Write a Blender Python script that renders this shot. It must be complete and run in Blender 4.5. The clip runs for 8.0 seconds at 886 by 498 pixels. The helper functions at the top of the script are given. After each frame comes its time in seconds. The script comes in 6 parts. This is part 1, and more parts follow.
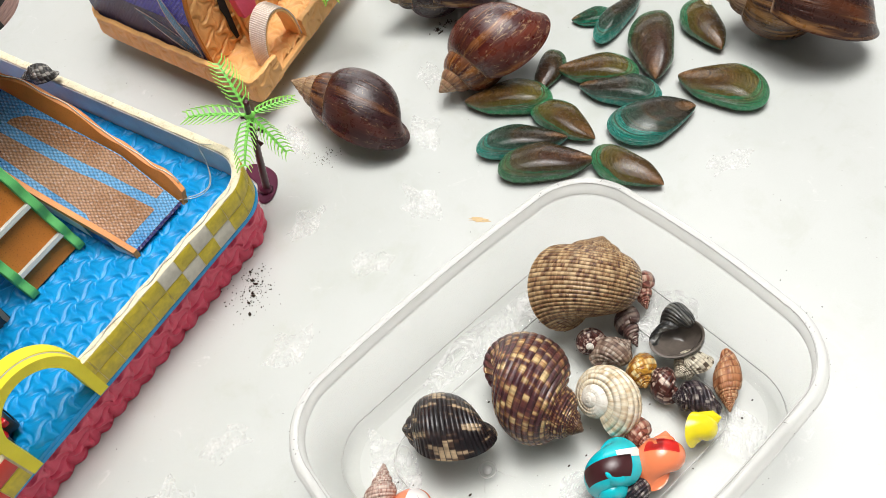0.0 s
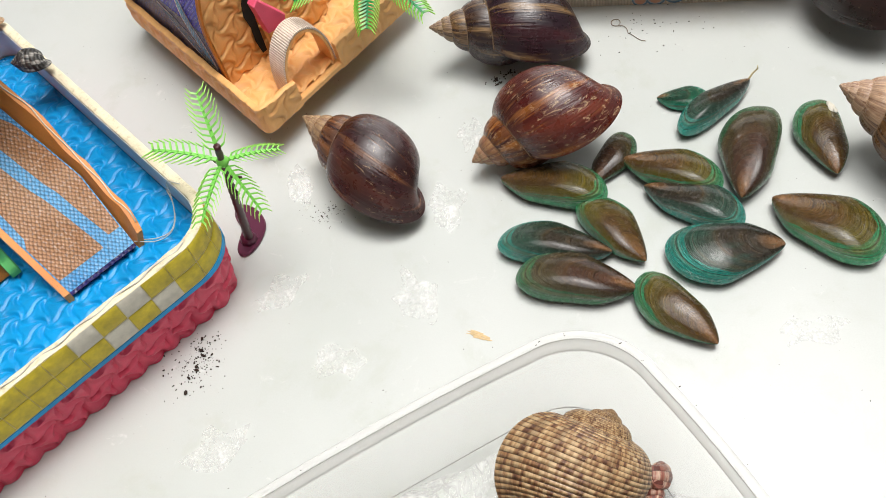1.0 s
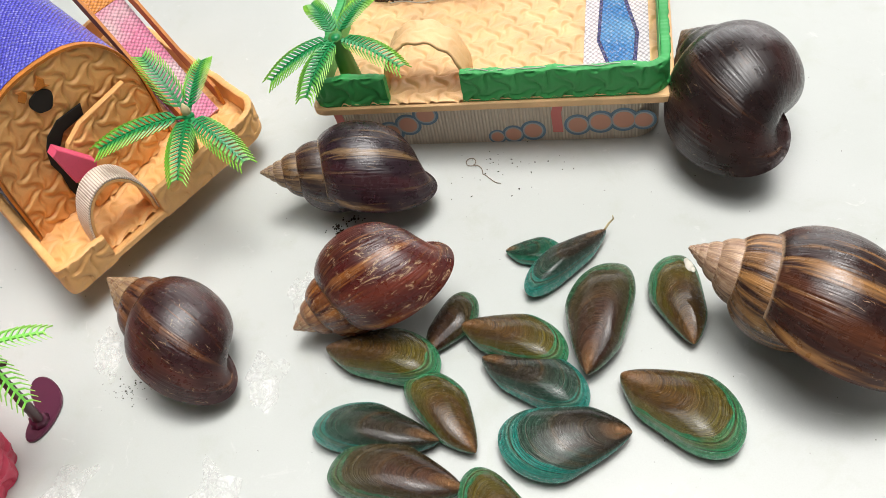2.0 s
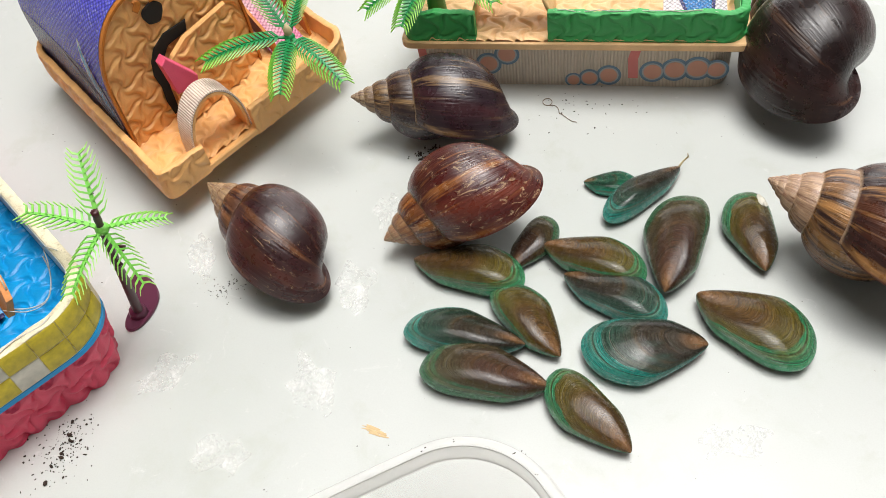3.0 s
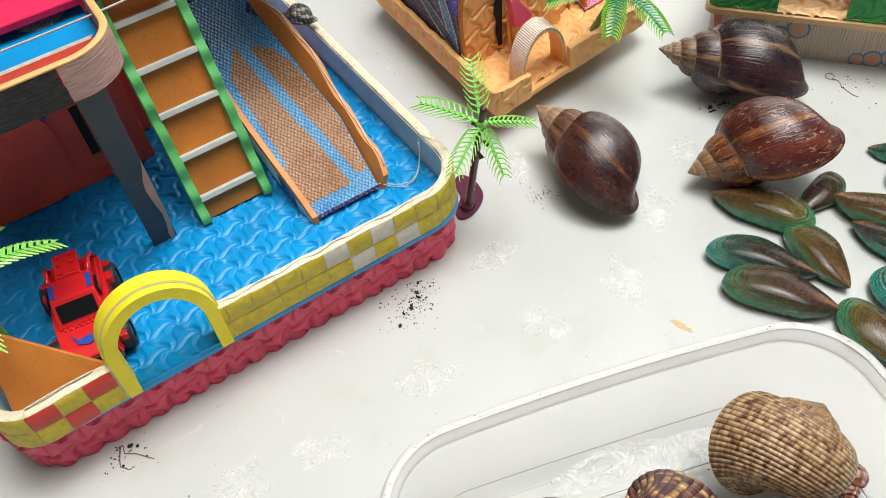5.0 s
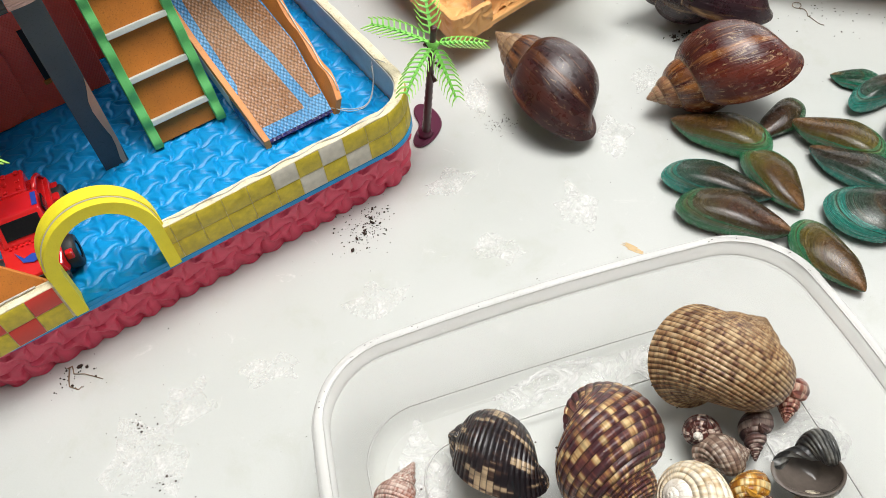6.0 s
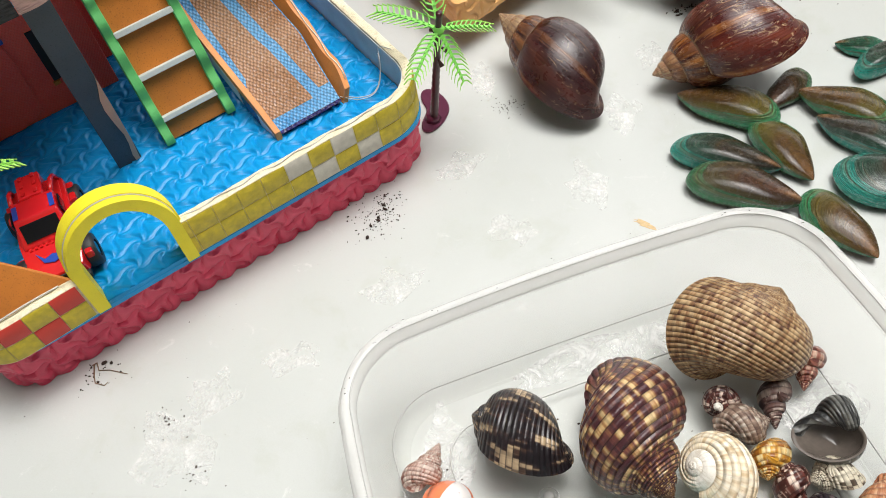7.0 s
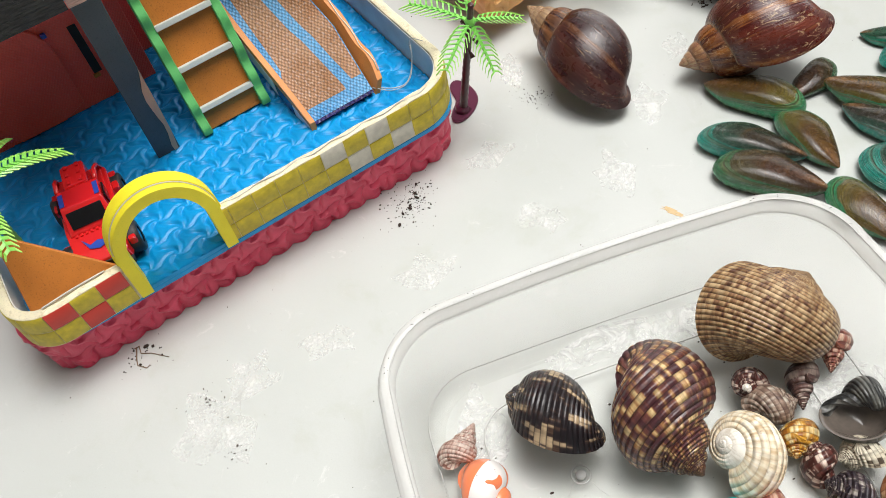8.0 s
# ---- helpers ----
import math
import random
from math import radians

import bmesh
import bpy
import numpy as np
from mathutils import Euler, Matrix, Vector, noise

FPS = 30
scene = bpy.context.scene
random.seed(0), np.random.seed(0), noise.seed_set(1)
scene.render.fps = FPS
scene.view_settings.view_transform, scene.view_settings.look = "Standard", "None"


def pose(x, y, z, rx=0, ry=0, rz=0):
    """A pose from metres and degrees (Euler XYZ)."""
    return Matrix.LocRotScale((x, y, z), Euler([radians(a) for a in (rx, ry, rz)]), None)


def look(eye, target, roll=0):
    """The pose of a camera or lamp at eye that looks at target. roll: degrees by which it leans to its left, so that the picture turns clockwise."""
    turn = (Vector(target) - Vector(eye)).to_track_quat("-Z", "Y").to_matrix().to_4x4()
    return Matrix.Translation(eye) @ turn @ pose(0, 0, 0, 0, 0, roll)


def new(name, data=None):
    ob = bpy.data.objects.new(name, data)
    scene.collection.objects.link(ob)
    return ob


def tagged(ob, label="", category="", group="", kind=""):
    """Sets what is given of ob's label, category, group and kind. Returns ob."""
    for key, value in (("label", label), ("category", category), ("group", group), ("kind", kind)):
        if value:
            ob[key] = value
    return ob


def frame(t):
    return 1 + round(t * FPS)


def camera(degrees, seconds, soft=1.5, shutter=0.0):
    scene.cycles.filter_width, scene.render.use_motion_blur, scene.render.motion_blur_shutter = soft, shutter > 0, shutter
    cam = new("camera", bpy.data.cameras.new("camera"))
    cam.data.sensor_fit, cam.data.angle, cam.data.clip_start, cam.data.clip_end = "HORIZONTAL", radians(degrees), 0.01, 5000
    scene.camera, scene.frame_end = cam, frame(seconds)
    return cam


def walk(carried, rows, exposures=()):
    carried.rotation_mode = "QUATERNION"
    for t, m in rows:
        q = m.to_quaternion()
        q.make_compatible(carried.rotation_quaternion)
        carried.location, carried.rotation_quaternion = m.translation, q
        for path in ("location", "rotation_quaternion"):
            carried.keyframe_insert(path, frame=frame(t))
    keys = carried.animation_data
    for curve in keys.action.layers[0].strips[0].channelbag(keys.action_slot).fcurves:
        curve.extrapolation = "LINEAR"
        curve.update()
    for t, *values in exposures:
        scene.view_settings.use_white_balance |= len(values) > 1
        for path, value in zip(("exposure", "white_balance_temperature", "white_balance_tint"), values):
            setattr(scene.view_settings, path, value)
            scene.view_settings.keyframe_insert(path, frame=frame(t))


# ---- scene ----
cam = camera(55.0, 8.0, soft=0.4)
PATH = [
    (0, (0.01606, 0.00005, 0.32980), (0.00373, 0.17523, 0.08657), -17.69),
    (0.5, (0.04723, 0.05197, 0.29867), (0.01130, 0.22152, 0.05380), -12.08),
    (1, (0.06403, 0.08381, 0.28520), (0.01322, 0.25792, 0.04624), -16.60),
    (1.3, (0.08712, 0.11110, 0.26775), (0.03811, 0.29377, 0.03488), -17.15),
    (1.5, (0.10403, 0.12982, 0.26828), (0.05726, 0.31896, 0.04016), -16.30),
    (1.7, (0.11991, 0.14253, 0.26620), (0.07550, 0.33713, 0.04223), -15.22),
    (2.8, (0.10075, 0.11807, 0.26392), (0.06517, 0.31375, 0.03932), -10.77),
    (3, (0.08378, 0.10532, 0.26580), (0.04557, 0.29893, 0.03984), -10.12),
    (3.5, (0.04568, 0.07756, 0.29091), (-0.01030, 0.26594, 0.06423), -10.40),
    (4, (0.03338, 0.07350, 0.31490), (-0.03520, 0.26206, 0.09187), -12.06),
    (4.5, (0.02281, 0.06164, 0.31569), (-0.04702, 0.25181, 0.09443), -10.59),
    (5, (0.00497, 0.02936, 0.29718), (-0.06662, 0.21482, 0.07250), -9.20),
    (5.2, (-0.00013, 0.01778, 0.28655), (-0.07294, 0.19739, 0.05754), -9.05),
    (6.3, (0.03341, 0.02202, 0.28062), (-0.03531, 0.19773, 0.04738), -10.58),
    (6.5, (0.03090, 0.02033, 0.28420), (-0.03822, 0.19377, 0.04938), -11.82),
    (7, (0.02375, 0.01856, 0.28420), (-0.04778, 0.19057, 0.04905), -12.61),
    (7.5, (0.01679, 0.01728, 0.29368), (-0.05714, 0.18587, 0.05681), -13.62),
    (8, (0.01941, 0.00916, 0.28969), (-0.05707, 0.17875, 0.05434), -13.95),
]
walk(cam, [(t, look(eye, target, roll)) for t, eye, target, roll in PATH])

# ---- sky, sun, exposure ----
world = bpy.data.worlds.new("overcast_sky")
scene.world = world
world.use_nodes = True
wt = world.node_tree
sky = wt.nodes.new("ShaderNodeTexSky")
sky.sky_type = 'NISHITA'
sky.sun_disc = False
sky.sun_elevation, sky.sun_rotation = radians(76), radians(45)
sky.dust_density, sky.air_density = 6.0, 1.0
grey = wt.nodes.new("ShaderNodeHueSaturation")
grey.inputs["Saturation"].default_value = 0.25
wt.links.new(sky.outputs[0], grey.inputs["Color"])
wt.links.new(grey.outputs[0], wt.nodes["Background"].inputs["Color"])
wt.nodes["Background"].inputs["Strength"].default_value = 0.15
sun_data = bpy.data.lights.new("sun", 'SUN')
sun_data.energy, sun_data.angle, sun_data.color = 0.55, radians(15), (1.0, 0.975, 0.94)
sun = new("sun", sun_data)
sun.matrix_world = look((0.30, 0.30, 1.75), (0, 0, 0))

def opening_light(name, size_x, size_y, power, eye, target):
    """An area lamp set in an opening of the added, unseen room."""
    d = bpy.data.lights.new(name, 'AREA')
    d.shape, d.size, d.size_y, d.energy, d.color = 'RECTANGLE', size_x, size_y, power, (1.0, 0.99, 0.965)
    ob = new(name, d)
    ob.matrix_world = look(eye, target)
    return ob
opening_light("skylight_daylight", 1.3, 1.3, 19.5, (0.30, 0.43, 1.74), (0.28, 0.42, 0.0))
# fill light added from the north; its window is unseen
opening_light("window_daylight", 2.3, 1.2, 17.0, (0.6, 2.28, 0.75), (0.5, 0.0, 0.72))
scene.view_settings.exposure = 0.25

K = 0.01  # lengths below are in centimetres

# ---- node helpers ----
def nodes_of(name):
    m = bpy.data.materials.new(name)
    m.use_nodes = True
    return m, m.node_tree, m.node_tree.nodes["Principled BSDF"]

def put(tree, kind, **values):
    n = tree.nodes.new(kind)
    for key, value in values.items():
        n.inputs[key].default_value = value
    return n

def coords(tree, scale, uv=False, turn=0.0):
    tc = tree.nodes.new("ShaderNodeTexCoord")
    mp = put(tree, "ShaderNodeMapping", Scale=scale if isinstance(scale, tuple) else (scale,) * 3, Rotation=(0, 0, turn))
    tree.links.new(tc.outputs["UV" if uv else "Object"], mp.inputs["Vector"])
    return mp.outputs[0]

def noise_at(tree, vec, scale, detail=3.0, rough=0.55, distort=0.0):
    n = put(tree, "ShaderNodeTexNoise", Scale=scale, Detail=detail, Roughness=rough, Distortion=distort)
    tree.links.new(vec, n.inputs["Vector"])
    return n.outputs[0]

def ramp(tree, fac, stops):
    r = tree.nodes.new("ShaderNodeValToRGB")
    e = r.color_ramp.elements
    while len(e) < len(stops):
        e.new(0.5)
    for el, (p, c) in zip(e, stops):
        el.position, el.color = p, (*c, 1.0) if len(c) == 3 else c
    tree.links.new(fac, r.inputs[0])
    return r.outputs[0]

def mix(tree, fac, a, b, mode='MIX'):
    n = tree.nodes.new("ShaderNodeMixRGB")
    n.blend_type = mode
    for sock, v in zip(n.inputs, (fac, a, b)):
        if isinstance(v, (int, float)):
            sock.default_value = v
        elif isinstance(v, tuple):
            sock.default_value = (*v, 1.0) if len(v) == 3 else v
        else:
            tree.links.new(v, sock)
    return n.outputs[0]

def calc(tree, op, a, b=0.0, c=0.0):
    n = tree.nodes.new("ShaderNodeMath")
    n.operation = op
    for sock, v in zip(n.inputs, (a, b, c)):
        if isinstance(v, (int, float)):
            sock.default_value = v
        else:
            tree.links.new(v, sock)
    return n.outputs[0]

def bump(tree, bsdf, height, strength, distance):
    b = put(tree, "ShaderNodeBump", Strength=strength, Distance=distance)
    tree.links.new(height, b.inputs["Height"])
    tree.links.new(b.outputs[0], bsdf.inputs["Normal"])

def tint(c, f):
    return tuple(min(1.0, v * f) for v in c)

def foam(name, colour, rough=0.6, vary=0.16, grain=0.25, dirt=0.15, stain=None, gloss=0.5):
    """Craft foam: soft sheen, fine pores, large uneven patches and a little dirt."""
    m, t, b = nodes_of(name)
    v = coords(t, 1.0)
    big, fine = noise_at(t, v, 60, 3), noise_at(t, v, 1400, 2)
    c = mix(t, ramp(t, big, [(0.3, (0, 0, 0)), (0.7, (1, 1, 1))]), tint(colour, 1 - vary), tint(colour, 1 + vary))
    c = mix(t, ramp(t, fine, [(0.28, (dirt,) * 3), (0.42, (0, 0, 0))]), c, tint(colour, 0.45))
    if stain:
        c = mix(t, ramp(t, noise_at(t, v, 330, 5, 0.7), [(0.52, (0, 0, 0)), (0.68, (0.7,) * 3)]), c, stain)
    t.links.new(c, b.inputs["Base Color"])
    b.inputs["Roughness"].default_value, b.inputs["Specular IOR Level"].default_value = rough, gloss
    bump(t, b, calc(t, 'ADD', noise_at(t, v, 2200, 2), calc(t, 'MULTIPLY', noise_at(t, v, 400, 3), 1.5)), grain, 0.0004)
    return m

def plain(name, colour, rough=0.5, metal=0.0, vary=0.1, coat=0.0, scale=90):
    m, t, b = nodes_of(name)
    v = coords(t, 1.0)
    c = mix(t, noise_at(t, v, scale, 4), tint(colour, 1 - vary), tint(colour, 1 + vary))
    t.links.new(c, b.inputs["Base Color"])
    b.inputs["Roughness"].default_value, b.inputs["Metallic"].default_value = rough, metal
    b.inputs["Coat Weight"].default_value = coat
    bump(t, b, noise_at(t, v, 900, 3), 0.12, 0.0003)
    return m

def woven(name, colour, second=None, cell=700.0, rough=0.27, gap=0.62, relief=1.0):
    """Vinyl cloth with a fine raised weave, its glints painted as pale flecks."""
    m, t, b = nodes_of(name)
    v = coords(t, (1.0, 0.8, 1.0), uv=True, turn=0.72)
    chk = put(t, "ShaderNodeTexVoronoi", Scale=cell * 0.01, Randomness=0.18)
    t.links.new(v, chk.inputs["Vector"])
    d = chk.outputs["Distance"]
    base = mix(t, ramp(t, noise_at(t, v, 0.35, 2), [(0.42, (0, 0, 0)), (0.58, (1, 1, 1))]), colour, second or tint(colour, 0.8))
    base = mix(t, ramp(t, noise_at(t, v, 9.0, 3), [(0.4, (0, 0, 0)), (0.7, (0.3,) * 3)]), base, mix(t, 0.12, base, (0.5, 0.5, 0.5)))
    # pale flecks put the weave's glints into the colour
    base = mix(t, ramp(t, noise_at(t, v, cell * 0.012, 1), [(0.54, (0, 0, 0)), (0.68, (0.32,) * 3)]), base, mix(t, gap, base, (0.85, 0.85, 0.85)))
    c = mix(t, ramp(t, d, [(0.30, (0, 0, 0)), (0.62, (0.85,) * 3)]), base, mix(t, gap, base, (0, 0, 0)))
    t.links.new(c, b.inputs["Base Color"])
    b.inputs["Roughness"].default_value = rough
    bump(t, b, calc(t, 'SUBTRACT', 1.0, d), relief, 0.0009)
    return m

def ribbed(name, colour, second, rough=0.6):
    """Printed paper-foam with fine parallel ribs along the length."""
    m, t, b = nodes_of(name)
    n = noise_at(t, coords(t, (190.0, 190.0, 1500.0)), 1.0, 2, 0.5, 0.2)
    n = ramp(t, n, [(0.36, (0, 0, 0)), (0.62, (1, 1, 1))])
    c = mix(t, n, colour, second)
    t.links.new(c, b.inputs["Base Color"])
    b.inputs["Roughness"].default_value = rough
    bump(t, b, n, 0.8, 0.0005)
    return m

def corded(name, colour, second, per_cm=6.0):
    """Raised cords across a band."""
    m, t, b = nodes_of(name)
    tc = t.nodes.new("ShaderNodeTexCoord")
    sep = t.nodes.new("ShaderNodeSeparateXYZ")
    t.links.new(tc.outputs["UV"], sep.inputs[0])
    w = calc(t, 'ABSOLUTE', calc(t, 'SINE', calc(t, 'MULTIPLY', sep.outputs["X"], per_cm * math.pi)))
    c = mix(t, ramp(t, w, [(0.1, (1, 1, 1)), (0.6, (0, 0, 0))]), colour, second)
    c = mix(t, ramp(t, noise_at(t, coords(t, 1.0), 300, 3), [(0.4, (0, 0, 0)), (0.7, (0.4,) * 3)]), c, second)
    t.links.new(c, b.inputs["Base Color"])
    b.inputs["Roughness"].default_value = 0.5
    bump(t, b, w, 0.7, 0.0006)
    return m

def land_shell(name, dark, mid, light, tip, pale=0.62, streaky=0.0, scar=0.0):
    """Giant land-snail shell: growth lines across the whorls, tan flames, a pale worn spire, a light seam."""
    m, t, b = nodes_of(name)
    tc = t.nodes.new("ShaderNodeTexCoord")
    sep = t.nodes.new("ShaderNodeSeparateXYZ")
    t.links.new(tc.outputs["UV"], sep.inputs[0])
    age, across = sep.outputs["X"], sep.outputs["Y"]
    broad = noise_at(t, coords(t, (60.0, 0.7, 1.0), uv=True), 1.0, 3, 0.6, 0.5)
    flame = noise_at(t, coords(t, (210.0, 0.8, 1.0), uv=True), 1.0, 4, 0.65, 0.3)
    fine = noise_at(t, coords(t, (1100.0, 2.5, 1.0), uv=True), 1.0, 3, 0.6)
    c = ramp(t, broad, [(0.34, tint(dark, 0.6)), (0.5, dark), (0.68, mid)])
    c = mix(t, ramp(t, flame, [(0.60 - streaky, (0, 0, 0)), (0.72 - streaky, (0.75,) * 3)]), c, light)
    # older whorls keep more of the tan flames
    old = ramp(t, calc(t, 'MULTIPLY_ADD', broad, 0.10, age), [(pale + 0.17, (1, 1, 1)), (pale + 0.30, (0, 0, 0))])
    c = mix(t, calc(t, 'MULTIPLY', old, ramp(t, flame, [(0.42, (0, 0, 0)), (0.60, (0.75,) * 3)])), c, light)
    patch = noise_at(t, coords(t, 1.0), 150, 4, 0.65)
    tipf = ramp(t, calc(t, 'MULTIPLY_ADD', patch, 0.12, age), [(pale - 0.02, (0.9,) * 3), (pale + 0.14, (0, 0, 0))])
    c = mix(t, tipf, c, mix(t, ramp(t, flame, [(0.40, (0.75,) * 3), (0.58, (0, 0, 0))]), tip, tint(mid, 1.6)))
    c = mix(t, ramp(t, fine, [(0.38, (0.45,) * 3), (0.60, (0, 0, 0))]), c, mix(t, 0.55, c, (0, 0, 0)))
    c = mix(t, ramp(t, across, [(0.010, (0.6,) * 3), (0.030, (0, 0, 0))]), c, tint(tip, 0.9))
    c = mix(t, ramp(t, patch, [(0.62, (0, 0, 0)), (0.74, (0.2,) * 3)]), c, light)
    scratch = noise_at(t, coords(t, (420.0, 9.0, 1.0), uv=True), 1.0, 5, 0.75, 1.2)
    c = mix(t, ramp(t, scratch, [(0.64 - scar, (0, 0, 0)), (0.70 - scar, (0.55,) * 3)]), c, tint(tip, 1.15))
    spots = noise_at(t, coords(t, 1.0), 1100, 3, 0.7)
    c = mix(t, ramp(t, spots, [(0.66, (0, 0, 0)), (0.74, (0.5,) * 3)]), c, tint(dark, 0.4))
    t.links.new(c, b.inputs["Base Color"])
    t.links.new(ramp(t, patch, [(0.33, (0.17,) * 3), (0.66, (0.42,) * 3)]), b.inputs["Roughness"])
    b.inputs["Coat Weight"].default_value, b.inputs["Coat Roughness"].default_value = 0.15, 0.14
    b.inputs["Specular IOR Level"].default_value = 0.55
    bump(t, b, calc(t, 'ADD', calc(t, 'MULTIPLY', flame, 0.8), calc(t, 'ADD', fine, calc(t, 'MULTIPLY', patch, 0.6))), 0.50, 0.0008)
    return m

def sea_shell(name, cols, ribs=14.0, blotch=(7.0, 8.0), rough=0.45, worn=None, rib_depth=0.5, span=(0.36, 0.64), cut=0.6, line=0.5, pearl=None):
    """Turban-type shell: spiral cords with broken blotches of colour along them."""
    m, t, b = nodes_of(name)
    tc = t.nodes.new("ShaderNodeTexCoord")
    sep = t.nodes.new("ShaderNodeSeparateXYZ")
    t.links.new(tc.outputs["UV"], sep.inputs[0])
    row = calc(t, 'FLOOR', calc(t, 'MULTIPLY', sep.outputs["Y"], ribs))
    comb = t.nodes.new("ShaderNodeCombineXYZ")
    t.links.new(calc(t, 'MULTIPLY', sep.outputs["X"], blotch[0] * 26), comb.inputs[0])
    t.links.new(calc(t, 'MULTIPLY', row, blotch[1] / 8.0), comb.inputs[1])
    n = noise_at(t, comb.outputs[0], 1.0, 2, 0.5)
    stops = [(span[0] + (span[1] - span[0]) * i / max(1, len(cols) - 1), c) for i, c in enumerate(cols)]
    c = ramp(t, n, stops)
    rib = calc(t, 'ABSOLUTE', calc(t, 'SINE', calc(t, 'MULTIPLY', sep.outputs["Y"], ribs * math.pi)))
    c = mix(t, ramp(t, rib, [(0.05, (line,) * 3), (0.4, (0, 0, 0))]), c, tint(cols[0], 0.4))
    pores = noise_at(t, coords(t, 1.0), 700, 4)
    c = mix(t, ramp(t, pores, [(cut, (0, 0, 0)), (cut + 0.14, (0.6,) * 3)]), c, worn or tint(cols[-1], 1.2))
    if pearl:   # smooth worn apex, up to this age
        old = ramp(t, calc(t, 'MULTIPLY_ADD', pores, 0.012, sep.outputs["X"]), [(pearl, (1, 1, 1)), (pearl + 0.02, (0, 0, 0))])
        c = mix(t, old, c, (0.80, 0.76, 0.68))
    c = mix(t, ramp(t, noise_at(t, coords(t, (260.0, 2.0, 1.0), uv=True), 1.0, 3, 0.6), [(0.36, (0.45,) * 3), (0.52, (0, 0, 0))]), c, tint(cols[0], 0.6))
    t.links.new(c, b.inputs["Base Color"])
    b.inputs["Roughness"].default_value = rough
    bump(t, b, calc(t, 'ADD', calc(t, 'MULTIPLY', rib, calc(t, 'SUBTRACT', 1.0, old)) if pearl else rib, calc(t, 'MULTIPLY', pores, 0.5)), rib_depth, 0.0010)
    return m

def mussel_skin(name, brown, olive, green):
    """Mussel: concentric growth rings from the beak, a green margin."""
    m, t, b = nodes_of(name)
    tc = t.nodes.new("ShaderNodeTexCoord")
    sep = t.nodes.new("ShaderNodeSeparateXYZ")
    t.links.new(tc.outputs["UV"], sep.inputs[0])
    info = t.nodes.new("ShaderNodeObjectInfo")
    rho = sep.outputs["X"]
    wob = noise_at(t, coords(t, 1.0), 90, 3)
    r2 = calc(t, 'MULTIPLY_ADD', wob, 0.16, rho)
    c = ramp(t, r2, [(0.10, tint(brown, 2.2)), (0.30, brown), (0.62, tint(brown, 0.62)), (0.86, olive), (1.0, olive), ])
    c = mix(t, ramp(t, calc(t, 'ADD', r2, calc(t, 'MULTIPLY', info.outputs["Random"], 0.07)), [(0.99, (0, 0, 0)), (1.075, (1, 1, 1))]), c, green)
    ring = noise_at(t, coords(t, (60.0, 0.30, 1.0), uv=True), 1.0, 4, 0.7, 0.25)
    hair = noise_at(t, coords(t, (170.0, 0.35, 1.0), uv=True), 1.0, 2, 0.6, 0.15)
    c = mix(t, ramp(t, ring, [(0.38, (0.75,) * 3), (0.50, (0, 0, 0))]), c, tint(brown, 0.22))
    c = mix(t, ramp(t, ring, [(0.54, (0, 0, 0)), (0.66, (0.55,) * 3)]), c, mix(t, 0.35, tint(brown, 1.9), tint(olive, 1.9)))
    c = mix(t, ramp(t, hair, [(0.38, (0.4,) * 3), (0.55, (0, 0, 0))]), c, tint(brown, 0.35))
    # fine pale lines: sheen along the rings painted into the colour
    c = mix(t, ramp(t, hair, [(0.58, (0, 0, 0)), (0.70, (0.30,) * 3)]), c, (0.42, 0.36, 0.28))
    c = mix(t, ramp(t, rho, [(0.10, (0.9,) * 3), (0.26, (0, 0, 0))]), c, (0.32, 0.155, 0.065))
    c = mix(t, ramp(t, noise_at(t, coords(t, (9.0, 0.8, 1.0), uv=True), 1.0, 2), [(0.55, (0, 0, 0)), (0.68, (0.45,) * 3)]), c, (0.17, 0.085, 0.02))
    ang = noise_at(t, coords(t, (2.2, 3.0, 1.0), uv=True), 1.2, 3)
    c = mix(t, ramp(t, ang, [(0.54, (0, 0, 0)), (0.70, (0.7,) * 3)]), c, olive)
    pale = noise_at(t, coords(t, 1.0), 420, 5, 0.7)
    c = mix(t, ramp(t, pale, [(0.70, (0, 0, 0)), (0.78, (0.4,) * 3)]), c, (0.36, 0.32, 0.22))
    t.links.new(c, b.inputs["Base Color"])
    t.links.new(ramp(t, pale, [(0.3, (0.13,) * 3), (0.75, (0.40,) * 3)]), b.inputs["Roughness"])
    b.inputs["Coat Weight"].default_value, b.inputs["Coat Roughness"].default_value = 0.35, 0.12
    b.inputs["Specular IOR Level"].default_value = 0.5
    bump(t, b, calc(t, 'ADD', ring, calc(t, 'MULTIPLY', hair, 0.8)), 1.0, 0.0015)
    return m

def leaf_mat(name, inner, outer):
    m, t, b = nodes_of(name)
    tc = t.nodes.new("ShaderNodeTexCoord")
    sep = t.nodes.new("ShaderNodeSeparateXYZ")
    t.links.new(tc.outputs["UV"], sep.inputs[0])
    c = mix(t, ramp(t, calc(t, 'MULTIPLY_ADD', noise_at(t, coords(t, 1.0), 150, 2), 0.3, sep.outputs["X"]), [(0.62, (0, 0, 0)), (1.08, (1, 1, 1))]), inner, outer)
    t.links.new(c, b.inputs["Base Color"])
    b.inputs["Roughness"].default_value = 0.38
    b.inputs["Subsurface Weight"].default_value = 0.15
    b.inputs["Subsurface Radius"].default_value = (0.002, 0.003, 0.001)
    return m

